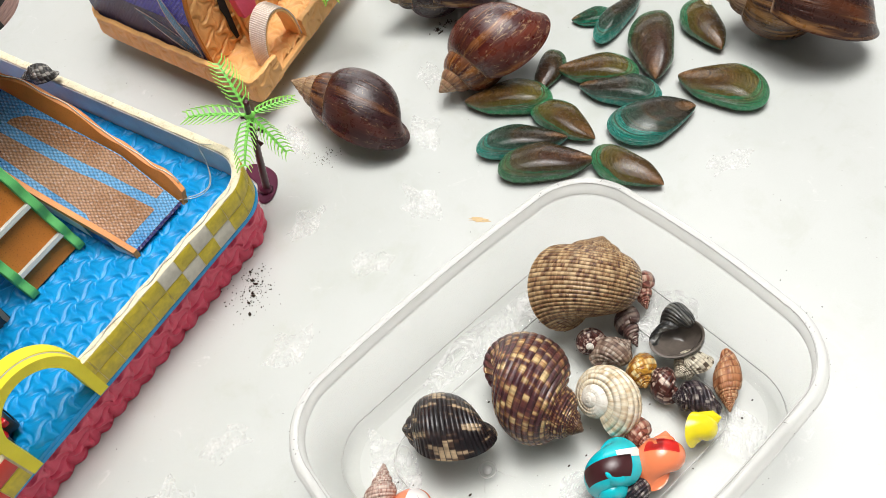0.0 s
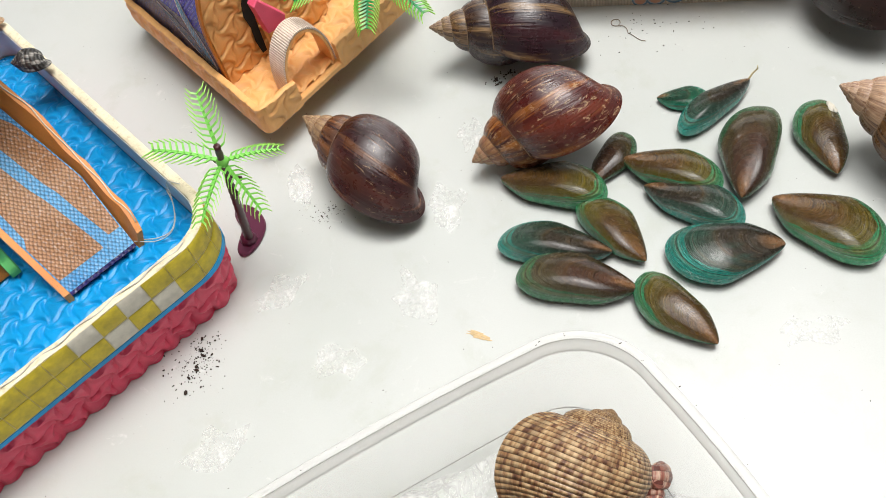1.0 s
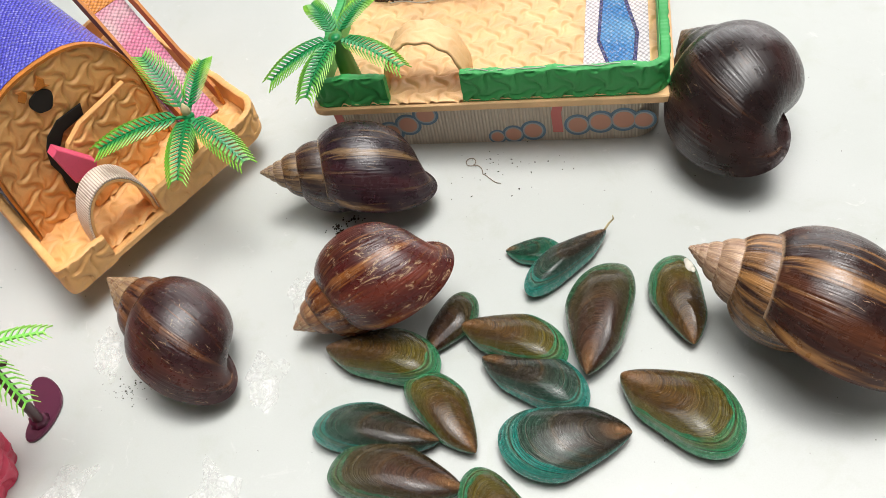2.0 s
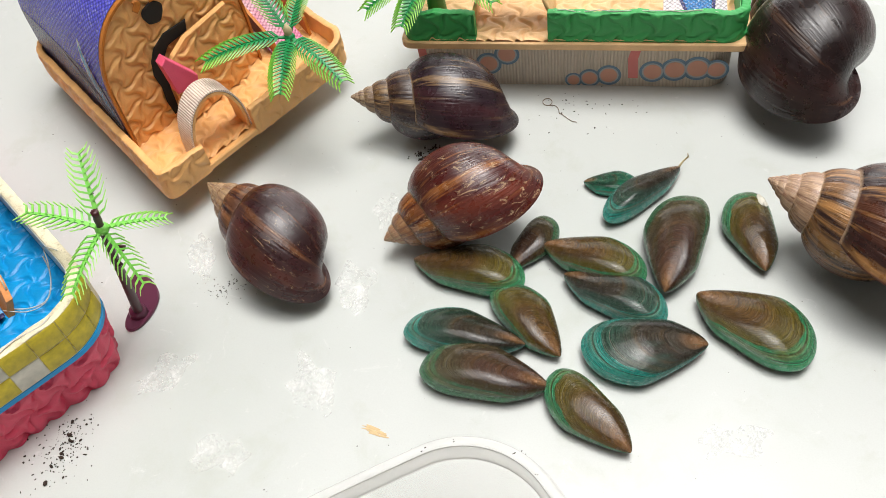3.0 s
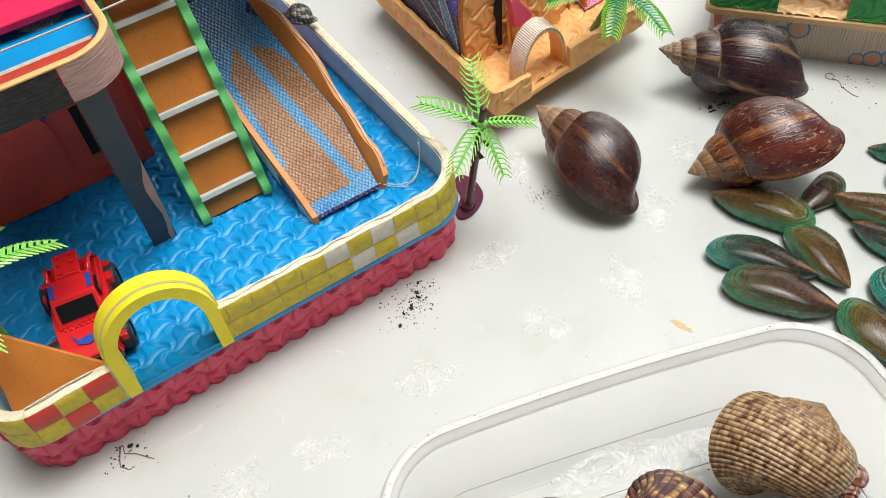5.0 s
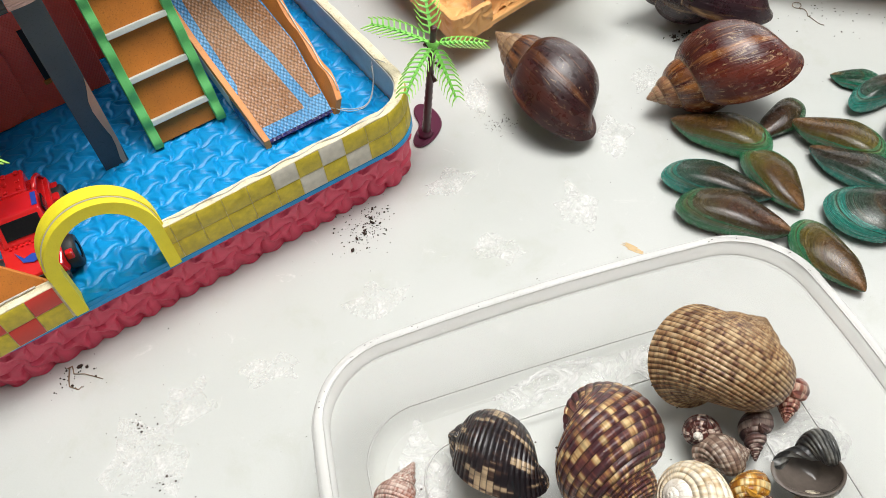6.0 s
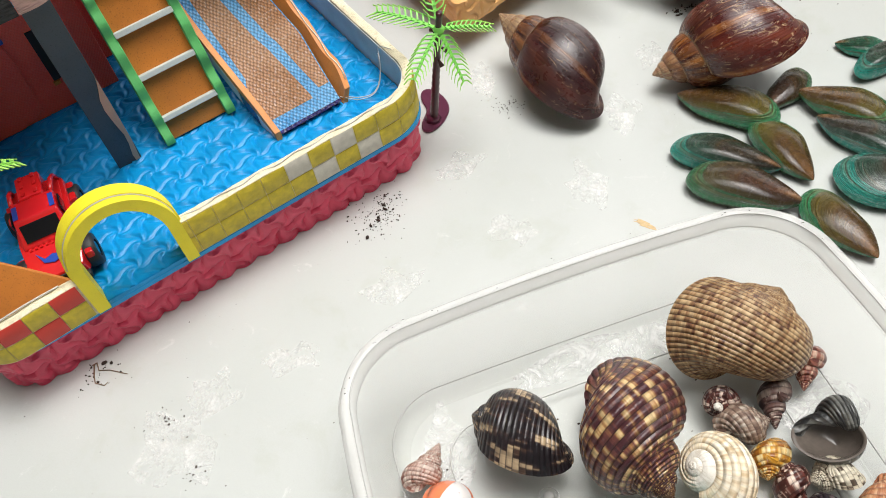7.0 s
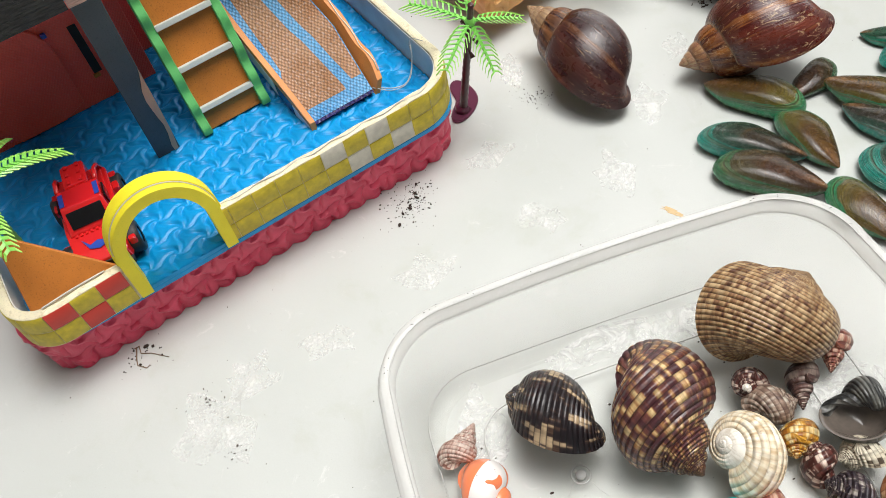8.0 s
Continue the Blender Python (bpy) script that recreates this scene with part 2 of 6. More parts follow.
# ---- materials ----
def table_mat():
    m, t, b = nodes_of("painted_table")
    v = coords(t, 1.0)
    big, mid, fine = noise_at(t, v, 7, 4), noise_at(t, v, 38, 6, 0.7, 0.4), noise_at(t, v, 620, 2)
    c = mix(t, ramp(t, big, [(0.35, (0, 0, 0)), (0.7, (1, 1, 1))]), (0.510, 0.533, 0.510), (0.566, 0.581, 0.565))
    c = mix(t, ramp(t, mid, [(0.54, (0, 0, 0)), (0.66, (0.45,) * 3)]), c, (0.475, 0.497, 0.445))
    c = mix(t, ramp(t, noise_at(t, v, 95, 6, 0.75, 1.0), [(0.62, (0, 0, 0)), (0.70, (0.45,) * 3)]), c, (0.70, 0.70, 0.685))
    c = mix(t, ramp(t, noise_at(t, v, 1700, 2), [(0.3, (0.12,) * 3), (0.6, (0, 0, 0))]), c, (0.40, 0.40, 0.38))
    c = mix(t, ramp(t, fine, [(0.735, (0, 0, 0)), (0.80, (0.75,) * 3)]), c, (0.30, 0.28, 0.26))
    t.links.new(c, b.inputs["Base Color"])
    t.links.new(ramp(t, mid, [(0.4, (0.42,) * 3), (0.7, (0.28,) * 3)]), b.inputs["Roughness"])
    bump(t, b, calc(t, 'ADD', noise_at(t, v, 55, 5), calc(t, 'MULTIPLY', noise_at(t, v, 900, 3), 0.06)), 0.08, 0.002)
    return m

TABLE = table_mat()
BLUE = foam("blue_foam", (0.001, 0.265, 0.60), 0.36, 0.14, dirt=0.05, gloss=0.4)
RED = foam("red_foam", (0.70, 0.062, 0.125), 0.42, 0.10)
CREAM = foam("cream_foam", (0.78, 0.70, 0.50), 0.6, 0.12, 0.5, 0.4, stain=(0.46, 0.38, 0.22))
GREYWALL = foam("pale_grey_foam", (0.68, 0.67, 0.63), 0.65, 0.10)
YELLOW = plain("yellow_print", (0.52, 0.41, 0.022), 0.5, 0, 0.55, scale=330)
WHITEP = plain("off_white_print", (0.56, 0.53, 0.45), 0.5, 0, 0.35, scale=300)
REDP = plain("red_print", (0.55, 0.035, 0.02), 0.5, 0, 0.15, scale=160)
ARCHY = foam("bright_yellow_foam", (0.82, 0.70, 0.02), 0.55, 0.08)
# orange foam again, with light on slide sides and screens put into its colour
ORANGE_LIT = foam("lit_orange_foam", (0.66, 0.235, 0.045), 0.5, 0.12, dirt=0.3)
ORANGE = foam("orange_foam", (0.50, 0.165, 0.018), 0.6, 0.14, dirt=0.6)
TAN = foam("apricot_foam", (0.80, 0.43, 0.155), 0.5, 0.16)
SAND = foam("sand_foam", (0.78, 0.49, 0.24), 0.5, 0.14)
GREEN = foam("green_foam", (0.045, 0.36, 0.09), 0.55, 0.12)
LGREEN = foam("light_green_foam", (0.11, 0.46, 0.13), 0.55, 0.15)
PINKRED = foam("crimson_felt", (0.70, 0.010, 0.080), 0.9, 0.12, 0.6)
DKRED = foam("dark_red_foam", (0.46, 0.045, 0.026), 0.45, 0.2)
GREYF = foam("dark_grey_foam", (0.058, 0.066, 0.074), 0.7, 0.12, dirt=0.6)
LGREYF = foam("light_grey_foam", (0.52, 0.55, 0.51), 0.6, 0.08)
PINK = foam("pink_foam", (0.75, 0.09, 0.18), 0.55, 0.1)
PEACH = foam("peach_foam", (0.62, 0.32, 0.19), 0.6, 0.1)
ROOFV = woven("blue_vinyl", (0.085, 0.080, 0.60), (0.12, 0.12, 0.68), 620, rough=0.22)
ROOFG = woven("grey_vinyl", (0.060, 0.055, 0.17), (0.09, 0.085, 0.20), 620)
SLIDEB = woven("light_blue_vinyl", (0.09, 0.33, 0.66), (0.18, 0.46, 0.78), 760, rough=0.16)
SLIDET = woven("brown_vinyl", (0.40, 0.20, 0.10), (0.52, 0.30, 0.18), 760, rough=0.16)
NAVY = woven("navy_vinyl", (0.035, 0.03, 0.16), None, 600)
STEEL = woven("steel_blue_vinyl", (0.03, 0.13, 0.27), None, 600)
PINKV = woven("pink_vinyl", (0.80, 0.25, 0.40), (0.80, 0.55, 0.58), 600)
OLIVEV = woven("olive_vinyl", (0.42, 0.42, 0.20), None, 600)
WHITEV = woven("white_vinyl", (0.80, 0.70, 0.72), (0.72, 0.66, 0.70), 600)
BLUEV = woven("bright_blue_vinyl", (0.02, 0.18, 0.50), (0.10, 0.32, 0.60), 600)
ORANGEV = woven("orange_vinyl", (0.78, 0.30, 0.06), (0.70, 0.26, 0.07), 600)
REDV = woven("dark_red_vinyl", (0.92, 0.105, 0.058), (0.86, 0.090, 0.050), 900, rough=0.45, gap=0.10, relief=0.35)
WHITERIB = corded("cream_ribbed_band", (0.86, 0.74, 0.64), (0.56, 0.40, 0.31), 9.0)
PINKRIB = ribbed("pinkish_ribbed_print", (0.52, 0.32, 0.27), (0.42, 0.25, 0.21))
BLACKRIB = ribbed("black_ribbed_print", (0.010, 0.010, 0.010), (0.034, 0.032, 0.031), 0.8)
BEIGERIB = corded("beige_ribbed_print", (0.66, 0.56, 0.45), (0.55, 0.46, 0.37), 6.5)
BUB1 = plain("blue_ring_print", (0.15, 0.25, 0.35), 0.55)
BUB2 = plain("pale_ring_print", (0.42, 0.44, 0.46), 0.55)
BUB3 = plain("salmon_dot_print", (0.66, 0.33, 0.23), 0.55)
BUBR = plain("red_stripe_print", (0.68, 0.20, 0.18), 0.55)
# painted on plates for the shade inside openings
BLACK = plain("opening_shade_black", (0.01, 0.009, 0.008), 0.8)
CARRED = plain("red_plastic", (0.62, 0.012, 0.014), 0.22, 0, 0.06, 0.4)
CARBLUE = plain("blue_decal", (0.02, 0.06, 0.35), 0.3)
RUBBER = plain("black_rubber", (0.014, 0.014, 0.015), 0.55)
GLASSK = plain("dark_windscreen", (0.006, 0.006, 0.007), 0.12)
CHROME = plain("dull_silver", (0.45, 0.45, 0.46), 0.3, 0.8)
PURPLE = plain("plum_plastic", (0.105, 0.022, 0.05), 0.28, 0, 0.12, 0.2)
TRUNKB = plain("dark_brown_plastic", (0.055, 0.012, 0.015), 0.35)
TRUNKG = plain("green_trunk_plastic", (0.10, 0.30, 0.08), 0.4)
BUD = plain("beige_bud_plastic", (0.55, 0.45, 0.25), 0.5)
LEAF1 = leaf_mat("lime_leaf_plastic", (0.22, 0.62, 0.10), (0.40, 0.78, 0.14))
LEAF2 = leaf_mat("green_leaf_plastic", (0.008, 0.24, 0.065), (0.28, 0.64, 0.05))
DIRT = plain("dark_soil", (0.028, 0.016, 0.010), 0.9, 0, 0.4, scale=800)
FLAKE = plain("tan_flake", (0.60, 0.44, 0.24), 0.8, 0, 0.25, scale=700)

def plastic_mat(name, solid):
    m, t, b = nodes_of(name)
    v = coords(t, 1.0)
    b.inputs["Base Color"].default_value = (0.95, 0.95, 0.935, 1)
    t.links.new(ramp(t, noise_at(t, v, 60, 4), [(0.35, (0.12,) * 3), (0.7, (0.32,) * 3)]), b.inputs["Roughness"])
    bump(t, b, noise_at(t, v, 160, 3, 0.6, 0.6), 0.12, 0.0015)
    clear = t.nodes.new("ShaderNodeBsdfTransparent")
    clear.inputs[0].default_value = (0.995, 0.995, 0.990, 1)
    mx = t.nodes.new("ShaderNodeMixShader")
    mx.inputs[0].default_value = solid
    t.links.new(clear.outputs[0], mx.inputs[1])
    glow = t.nodes.new("ShaderNodeBsdfTranslucent")
    glow.inputs[0].default_value = (0.96, 0.96, 0.945, 1)
    body = t.nodes.new("ShaderNodeMixShader")
    body.inputs[0].default_value = 0.6 if solid < 0.3 else 0.4
    t.links.new(b.outputs[0], body.inputs[1])
    t.links.new(glow.outputs[0], body.inputs[2])
    t.links.new(body.outputs[0], mx.inputs[2])
    t.links.new(mx.outputs[0], t.nodes["Material Output"].inputs["Surface"])
    return m

PLASTIC, RIMP = plastic_mat("frosted_clear_plastic", 0.12), plastic_mat("thick_frosted_plastic", 0.5)
# grey stands in for the dark lines clear plastic shows at edges
EDGEP = plain("mould_edge_shade", (0.50, 0.50, 0.485), 0.2)

def smear_mat():
    m, t, b = nodes_of("dried_white_smear")
    v = coords(t, 1.0)
    b.inputs["Base Color"].default_value = (0.86, 0.86, 0.84, 1)
    b.inputs["Roughness"].default_value = 0.25
    clear = t.nodes.new("ShaderNodeBsdfTransparent")
    mx = t.nodes.new("ShaderNodeMixShader")
    n = noise_at(t, v, 110, 8, 0.82, 0.3)
    bump(t, b, n, 0.2, 0.002)
    t.links.new(ramp(t, n, [(0.44, (0, 0, 0)), (0.62, (0.75,) * 3)]), mx.inputs[0])
    t.links.new(clear.outputs[0], mx.inputs[1])
    t.links.new(b.outputs[0], mx.inputs[2])
    t.links.new(mx.outputs[0], t.nodes["Material Output"].inputs["Surface"])
    return m

SMEAR = smear_mat()

# ---- mesh helpers (centimetres) ----
def finish(name, me, mat, parent, label, smooth):
    for mm in (mat if isinstance(mat, (list, tuple)) else [mat]):
        me.materials.append(mm)
    if smooth:
        for p in me.polygons:
            p.use_smooth = True
    ob = new(name, me)
    if parent:
        ob.parent = parent
    if label:
        tagged(ob, label)
    return ob

def part(name, bm, mat, parent, label="", smooth=False):
    """One bmesh in centimetres becomes one mesh object under a thing or a part."""
    bmesh.ops.recalc_face_normals(bm, faces=bm.faces)
    if not bm.loops.layers.uv:
        layer = bm.loops.layers.uv.new("UVMap")
        for f in bm.faces:
            n = [abs(c) for c in f.normal]
            i, j = ((1, 2), (0, 2), (0, 1))[n.index(max(n))]
            for lp in f.loops:
                lp[layer].uv = (lp.vert.co[i], lp.vert.co[j])
    bmesh.ops.scale(bm, vec=(K, K, K), verts=bm.verts)
    me = bpy.data.meshes.new(name)
    bm.to_mesh(me)
    bm.free()
    return finish(name, me, mat, parent, label, smooth)

def thing(name, x, y, z=0.0, rz=0.0, label="", category="", group="", kind=""):
    ob = new(name)
    ob.empty_display_size = 0.01
    ob.matrix_basis = pose(x * K, y * K, z * K, 0, 0, rz)
    return tagged(ob, label, category, group, kind)

def sheet(name, grid, mat, parent, uv=None, close_u=False, close_v=False, label="", smooth=True):
    """A surface from an (n, m, 3) array of centimetre points, with a UV map."""
    g = np.asarray(grid, float)
    n, m = g.shape[:2]
    idx = np.arange(n * m).reshape(n, m)
    i2 = np.concatenate([idx, idx[:1]]) if close_u else idx
    i2 = np.concatenate([i2, i2[:, :1]], 1) if close_v else i2
    quads = np.stack([i2[:-1, :-1], i2[1:, :-1], i2[1:, 1:], i2[:-1, 1:]], -1).reshape(-1, 4)
    me = bpy.data.meshes.new(name)
    me.from_pydata((g.reshape(-1, 3) * K).tolist(), [], quads.tolist())
    if uv is not None:
        u = np.asarray(uv, float).reshape(-1, 2)
        layer = me.uv_layers.new(name="UVMap")
        layer.data.foreach_set("uv", u[quads.reshape(-1)].ravel())
    me.update()
    return finish(name, me, mat, parent, label, smooth)

def box_bm(bm, x0, x1, y0, y1, z0, z1, bevel=0.0, turn=None):
    r = bmesh.ops.create_cube(bm, size=1.0)
    vs = r["verts"]
    bmesh.ops.scale(bm, vec=(x1 - x0, y1 - y0, z1 - z0), verts=vs)
    bmesh.ops.translate(bm, vec=((x0 + x1) / 2, (y0 + y1) / 2, (z0 + z1) / 2), verts=vs)
    if bevel:
        es = list({e for v in vs for e in v.link_edges})
        out = bmesh.ops.bevel(bm, geom=es, offset=bevel, segments=2, affect='EDGES', profile=0.6)
        vs = list({v for f in out["faces"] for v in f.verts} | {v for v in vs if v.is_valid})
    if turn is not None:
        bmesh.ops.transform(bm, matrix=turn, verts=vs)
    return vs

def box(name, x0, x1, y0, y1, z0, z1, mat, parent, bevel=0.05, label="", turn=None):
    bm = bmesh.new()
    box_bm(bm, x0, x1, y0, y1, z0, z1, bevel, turn)
    return part(name, bm, mat, parent, label)

def prism(name, outline, depth, mat, parent, m=None, label="", bevel=0.04):
    """A plate cut to an outline in its own xy plane, depth thick, then moved by m."""
    bm = bmesh.new()
    f = bm.faces.new([bm.verts.new((x, y, 0)) for x, y in outline])
    ext = bmesh.ops.extrude_face_region(bm, geom=[f])
    bmesh.ops.translate(bm, vec=(0, 0, depth), verts=[g for g in ext["geom"] if isinstance(g, bmesh.types.BMVert)])
    if bevel:
        es = [e for e in bm.edges if abs(e.verts[0].co.z - e.verts[1].co.z) < 1e-6]
        bmesh.ops.bevel(bm, geom=es, offset=bevel, segments=1, affect='EDGES')
    if m is not None:
        bmesh.ops.transform(bm, matrix=m, verts=bm.verts)
    return part(name, bm, mat, parent, label)

def rounded(x0, x1, y0, y1, r, seg=8):
    """A rounded rectangle as a closed run of points, anticlockwise from the lower left corner."""
    pts = []
    for cx, cy, a in ((x0 + r, y0 + r, 180), (x1 - r, y0 + r, 270), (x1 - r, y1 - r, 0), (x0 + r, y1 - r, 90)):
        for i in range(seg + 1):
            w = radians(a + 90 * i / seg)
            pts.append((cx + r * math.cos(w), cy + r * math.sin(w)))
    return pts

def along(pts, step):
    """The same run of points at even steps."""
    p = np.array(pts, float)
    d = np.r_[0, np.cumsum(np.linalg.norm(np.diff(p, axis=0), axis=1))]
    s = np.linspace(0, d[-1], max(2, int(d[-1] / step) + 1))
    return np.stack([np.interp(s, d, p[:, 0]), np.interp(s, d, p[:, 1])], 1), s

def normals2(p):
    t = np.gradient(p, axis=0)
    t /= np.linalg.norm(t, axis=1)[:, None] + 1e-9
    return np.stack([t[:, 1], -t[:, 0]], 1)  # to the right of the way

def ripple(x, y, pitch=1.32):
    """Height of the pressed foam pattern, about -0.5 to 0.5: a net of triangles whose sides whirl round the corners, each plate tilted and bounded by grooves."""
    x, y = np.broadcast_arrays(np.asarray(x, float), np.asarray(y, float))
    row = pitch * 0.8660254
    best = np.full(x.shape, 9.0)
    dx, dy = np.zeros(x.shape), np.zeros(x.shape)
    j0 = np.round(y / row)
    for dj in (-1, 0, 1):   # offset from the nearest corner of the net
        shift = 0.5 * ((j0 + dj) % 2)
        for di in (-1, 0, 1):
            ex, ey = x - (np.round(x / pitch - shift) + di + shift) * pitch, y - (j0 + dj) * row
            r = np.hypot(ex, ey) / pitch
            near = r < best
            best, dx, dy = np.where(near, r, best), np.where(near, ex, dx), np.where(near, ey, dy)
    turn = 1.05 * np.clip(1 - 2 * best, 0, 1)
    th = np.arctan2(dy, dx) + turn
    d = np.min([np.abs(best * np.sin(th - k * np.pi / 3)) for k in range(3)] + [np.abs(0.8660254 - np.abs(best * np.sin(th - k * np.pi / 3))) for k in range(3)], axis=0)
    f = np.clip(d / 0.13, 0, 1)
    u = (3 * th / (2 * np.pi)) % 1.0   # every second side is a step
    tilt = np.where(u < 0.9, u / 0.9, (1 - u) / 0.1) - 0.5
    return 0.55 * f * f * (3 - 2 * f) - 0.30 + tilt * 0.75 * np.clip((0.56 - best) / 0.2, 0, 1) * np.clip(best / 0.08, 0, 1)

def strip_wall(name, pts, z0, z1, thick, mat, parent, step=0.25, emboss=0.0, label="", wave=0.0, lean=0.0, rows=7, scallop=0.0):
    """A standing band of foam along a run of points; its right-hand face is on the run. emboss: relief of that face. wave: unevenness of its top."""
    p, s = along(pts, step)
    nr = normals2(p)
    top = z1 + wave * (np.sin(s * 2.1) + 0.6 * np.sin(s * 4.7 + 1.0) + 0.5 * np.sin(s * 13.1) * np.sin(s * 7.7 + 2.0))
    zs = np.linspace(0, 1, rows)
    ring = []
    for k in zs:
        z = z0 + (top - z0) * k
        d = emboss * ripple(s, z) * (0.25 if k in (0.0, 1.0) else 1.0) + lean * k + scallop * (1 - k) ** 1.5 * (np.abs(np.sin(s * 3.35 + 0.6 * np.sin(s * 0.7))) - 0.5)
        ring.append(np.c_[p + nr * d[:, None] if np.ndim(d) else p + nr * d, z])
    r = min(0.045, thick / 4)
    ring.append(np.c_[p - nr * (r - lean), top + r * 0.7])
    ring.append(np.c_[p - nr * (thick - r - lean), top + r * 0.7])
    for k in zs[::-1]:
        ring.append(np.c_[p - nr * (thick - lean * k), z0 + (top - z0) * k])
    g = np.stack(ring)  # rows, along, 3
    uv = np.stack(np.broadcast_arrays(s[None, :], np.arange(len(ring))[:, None] * 0.3), -1)
    ob = sheet(name, g, mat, parent, uv, close_u=True, label=label)
    me = ob.data
    bm = bmesh.new()
    bm.from_mesh(me)
    bmesh.ops.holes_fill(bm, edges=[e for e in bm.edges if e.is_boundary], sides=0)
    bmesh.ops.recalc_face_normals(bm, faces=bm.faces)
    bm.to_mesh(me)
    bm.free()
    me.set_sharp_from_angle(angle=radians(48))
    return ob

def strap(name, pts, width_dir, width, thick, mat, parent, label="", taper=None):
    """A flat band that follows 3D points; width along width_dir (a vector)."""
    p = np.array(pts, float)
    t = np.gradient(p, axis=0)
    t /= np.linalg.norm(t, axis=1)[:, None]
    w = np.array(width_dir, float)
    w /= np.linalg.norm(w)
    n = np.cross(t, w)
    n /= np.linalg.norm(n, axis=1)[:, None]
    h = width / 2 * (np.ones(len(p)) if taper is None else np.array(taper))[:, None]
    g = np.stack([p - w * h, p + w * h, p + w * h + n * thick, p - w * h + n * thick], 1)
    s = np.r_[0, np.cumsum(np.linalg.norm(np.diff(p, axis=0), axis=1))]
    uv = np.stack(np.broadcast_arrays(s[:, None], np.array([[0, width, width + thick, 2 * width]])), -1)
    ob = sheet(name, g, mat, parent, uv, close_v=True, label=label, smooth=False)
    bm = bmesh.new()
    bm.from_mesh(ob.data)
    bmesh.ops.holes_fill(bm, edges=[e for e in bm.edges if e.is_boundary], sides=0)
    bmesh.ops.recalc_face_normals(bm, faces=bm.faces)
    bm.to_mesh(ob.data)
    bm.free()
    return ob

def tube(name, pts, radii, mat, parent, sides=8, label=""):
    p = np.array(pts, float)
    t = np.gradient(p, axis=0)
    t /= np.linalg.norm(t, axis=1)[:, None] + 1e-9
    ref = np.array([0.3, 0.2, 1.0]) if abs(t[:, 2]).mean() < 0.8 else np.array([1.0, 0.2, 0.1])
    u = np.cross(t, ref)
    u /= np.linalg.norm(u, axis=1)[:, None]
    v = np.cross(t, u)
    a = np.linspace(0, 2 * np.pi, sides, endpoint=False)
    r = np.broadcast_to(np.array(radii, float), (len(p),))[:, None, None]
    g = p[:, None] + r * (np.cos(a)[None, :, None] * u[:, None] + np.sin(a)[None, :, None] * v[:, None])
    g = np.concatenate([np.repeat(p[:1, None], sides, 1), g, np.repeat(p[-1:, None], sides, 1)])
    return sheet(name, g, mat, parent, close_v=True, label=label)

# ---- setting: table, ground ----
table = thing("table", 5, 30, 0, 0, "large white painted tabletop with smudges and specks", "table", kind="structure")
box("tabletop", -75, 75, -60, 60, -3, 0, TABLE, table, 0.3)
for lx, ly in ((-70, -55), (70, -55), (-70, 55), (70, 55)):
    box("leg", lx - 2.5, lx + 2.5, ly - 2.5, ly + 2.5, -75, -3, TABLE, table, 0.3)
GROUND = plain("grey_concrete", (0.30, 0.30, 0.29), 0.85, 0, 0.15, scale=6)
ground = thing("ground", 0, 0, -75, 0, "grey concrete ground under the table", "ground", kind="structure")
box("slab", -20000, 20000, -20000, 20000, -20, 0, GROUND, ground, 0)

WALLP = plain("grey_white_plaster", (0.42, 0.41, 0.40), 0.9, 0, 0.06, scale=4)
CEILP = plain("pale_ceiling_board", (0.50, 0.50, 0.49), 0.9, 0, 0.06, scale=4)
def added_wall(name, parts):
    w = thing(name, 0, 0, 0, 0, "unseen plain grey-white wall added round the table to shape the light", "wall", kind="structure")
    for p in parts:
        box("wall_panel", *p, WALLP, w, 0.5)
# unseen room added to shape the light; wide window north, skylight overhead
added_wall("wall_north", [(-190, -57, 230, 245, -75, 178), (177, 240, 230, 245, -75, 178), (-57, 177, 230, 245, -75, 13), (-57, 177, 230, 245, 137, 178)])
added_wall("wall_south", [(-190, 240, -175, -160, -75, 178)])
added_wall("wall_west", [(-205, -190, -175, 245, -75, 178)])
added_wall("wall_east", [(240, 255, -175, 245, -75, 178)])
# unseen ceiling, added to narrow the light from above
ceiling = thing("ceiling", 0, 0, 175, 0, "unseen pale ceiling with a square skylight opening, added to shape the light", "ceiling", kind="structure")
bm = bmesh.new()
for c in ((-205, -37, -175, 245), (97, 255, -175, 245), (-37, 97, -175, -24), (-37, 97, 110, 245)):
    box_bm(bm, *c, 3, 15, 0.0)
part("ceiling_board", bm, CEILP, ceiling)

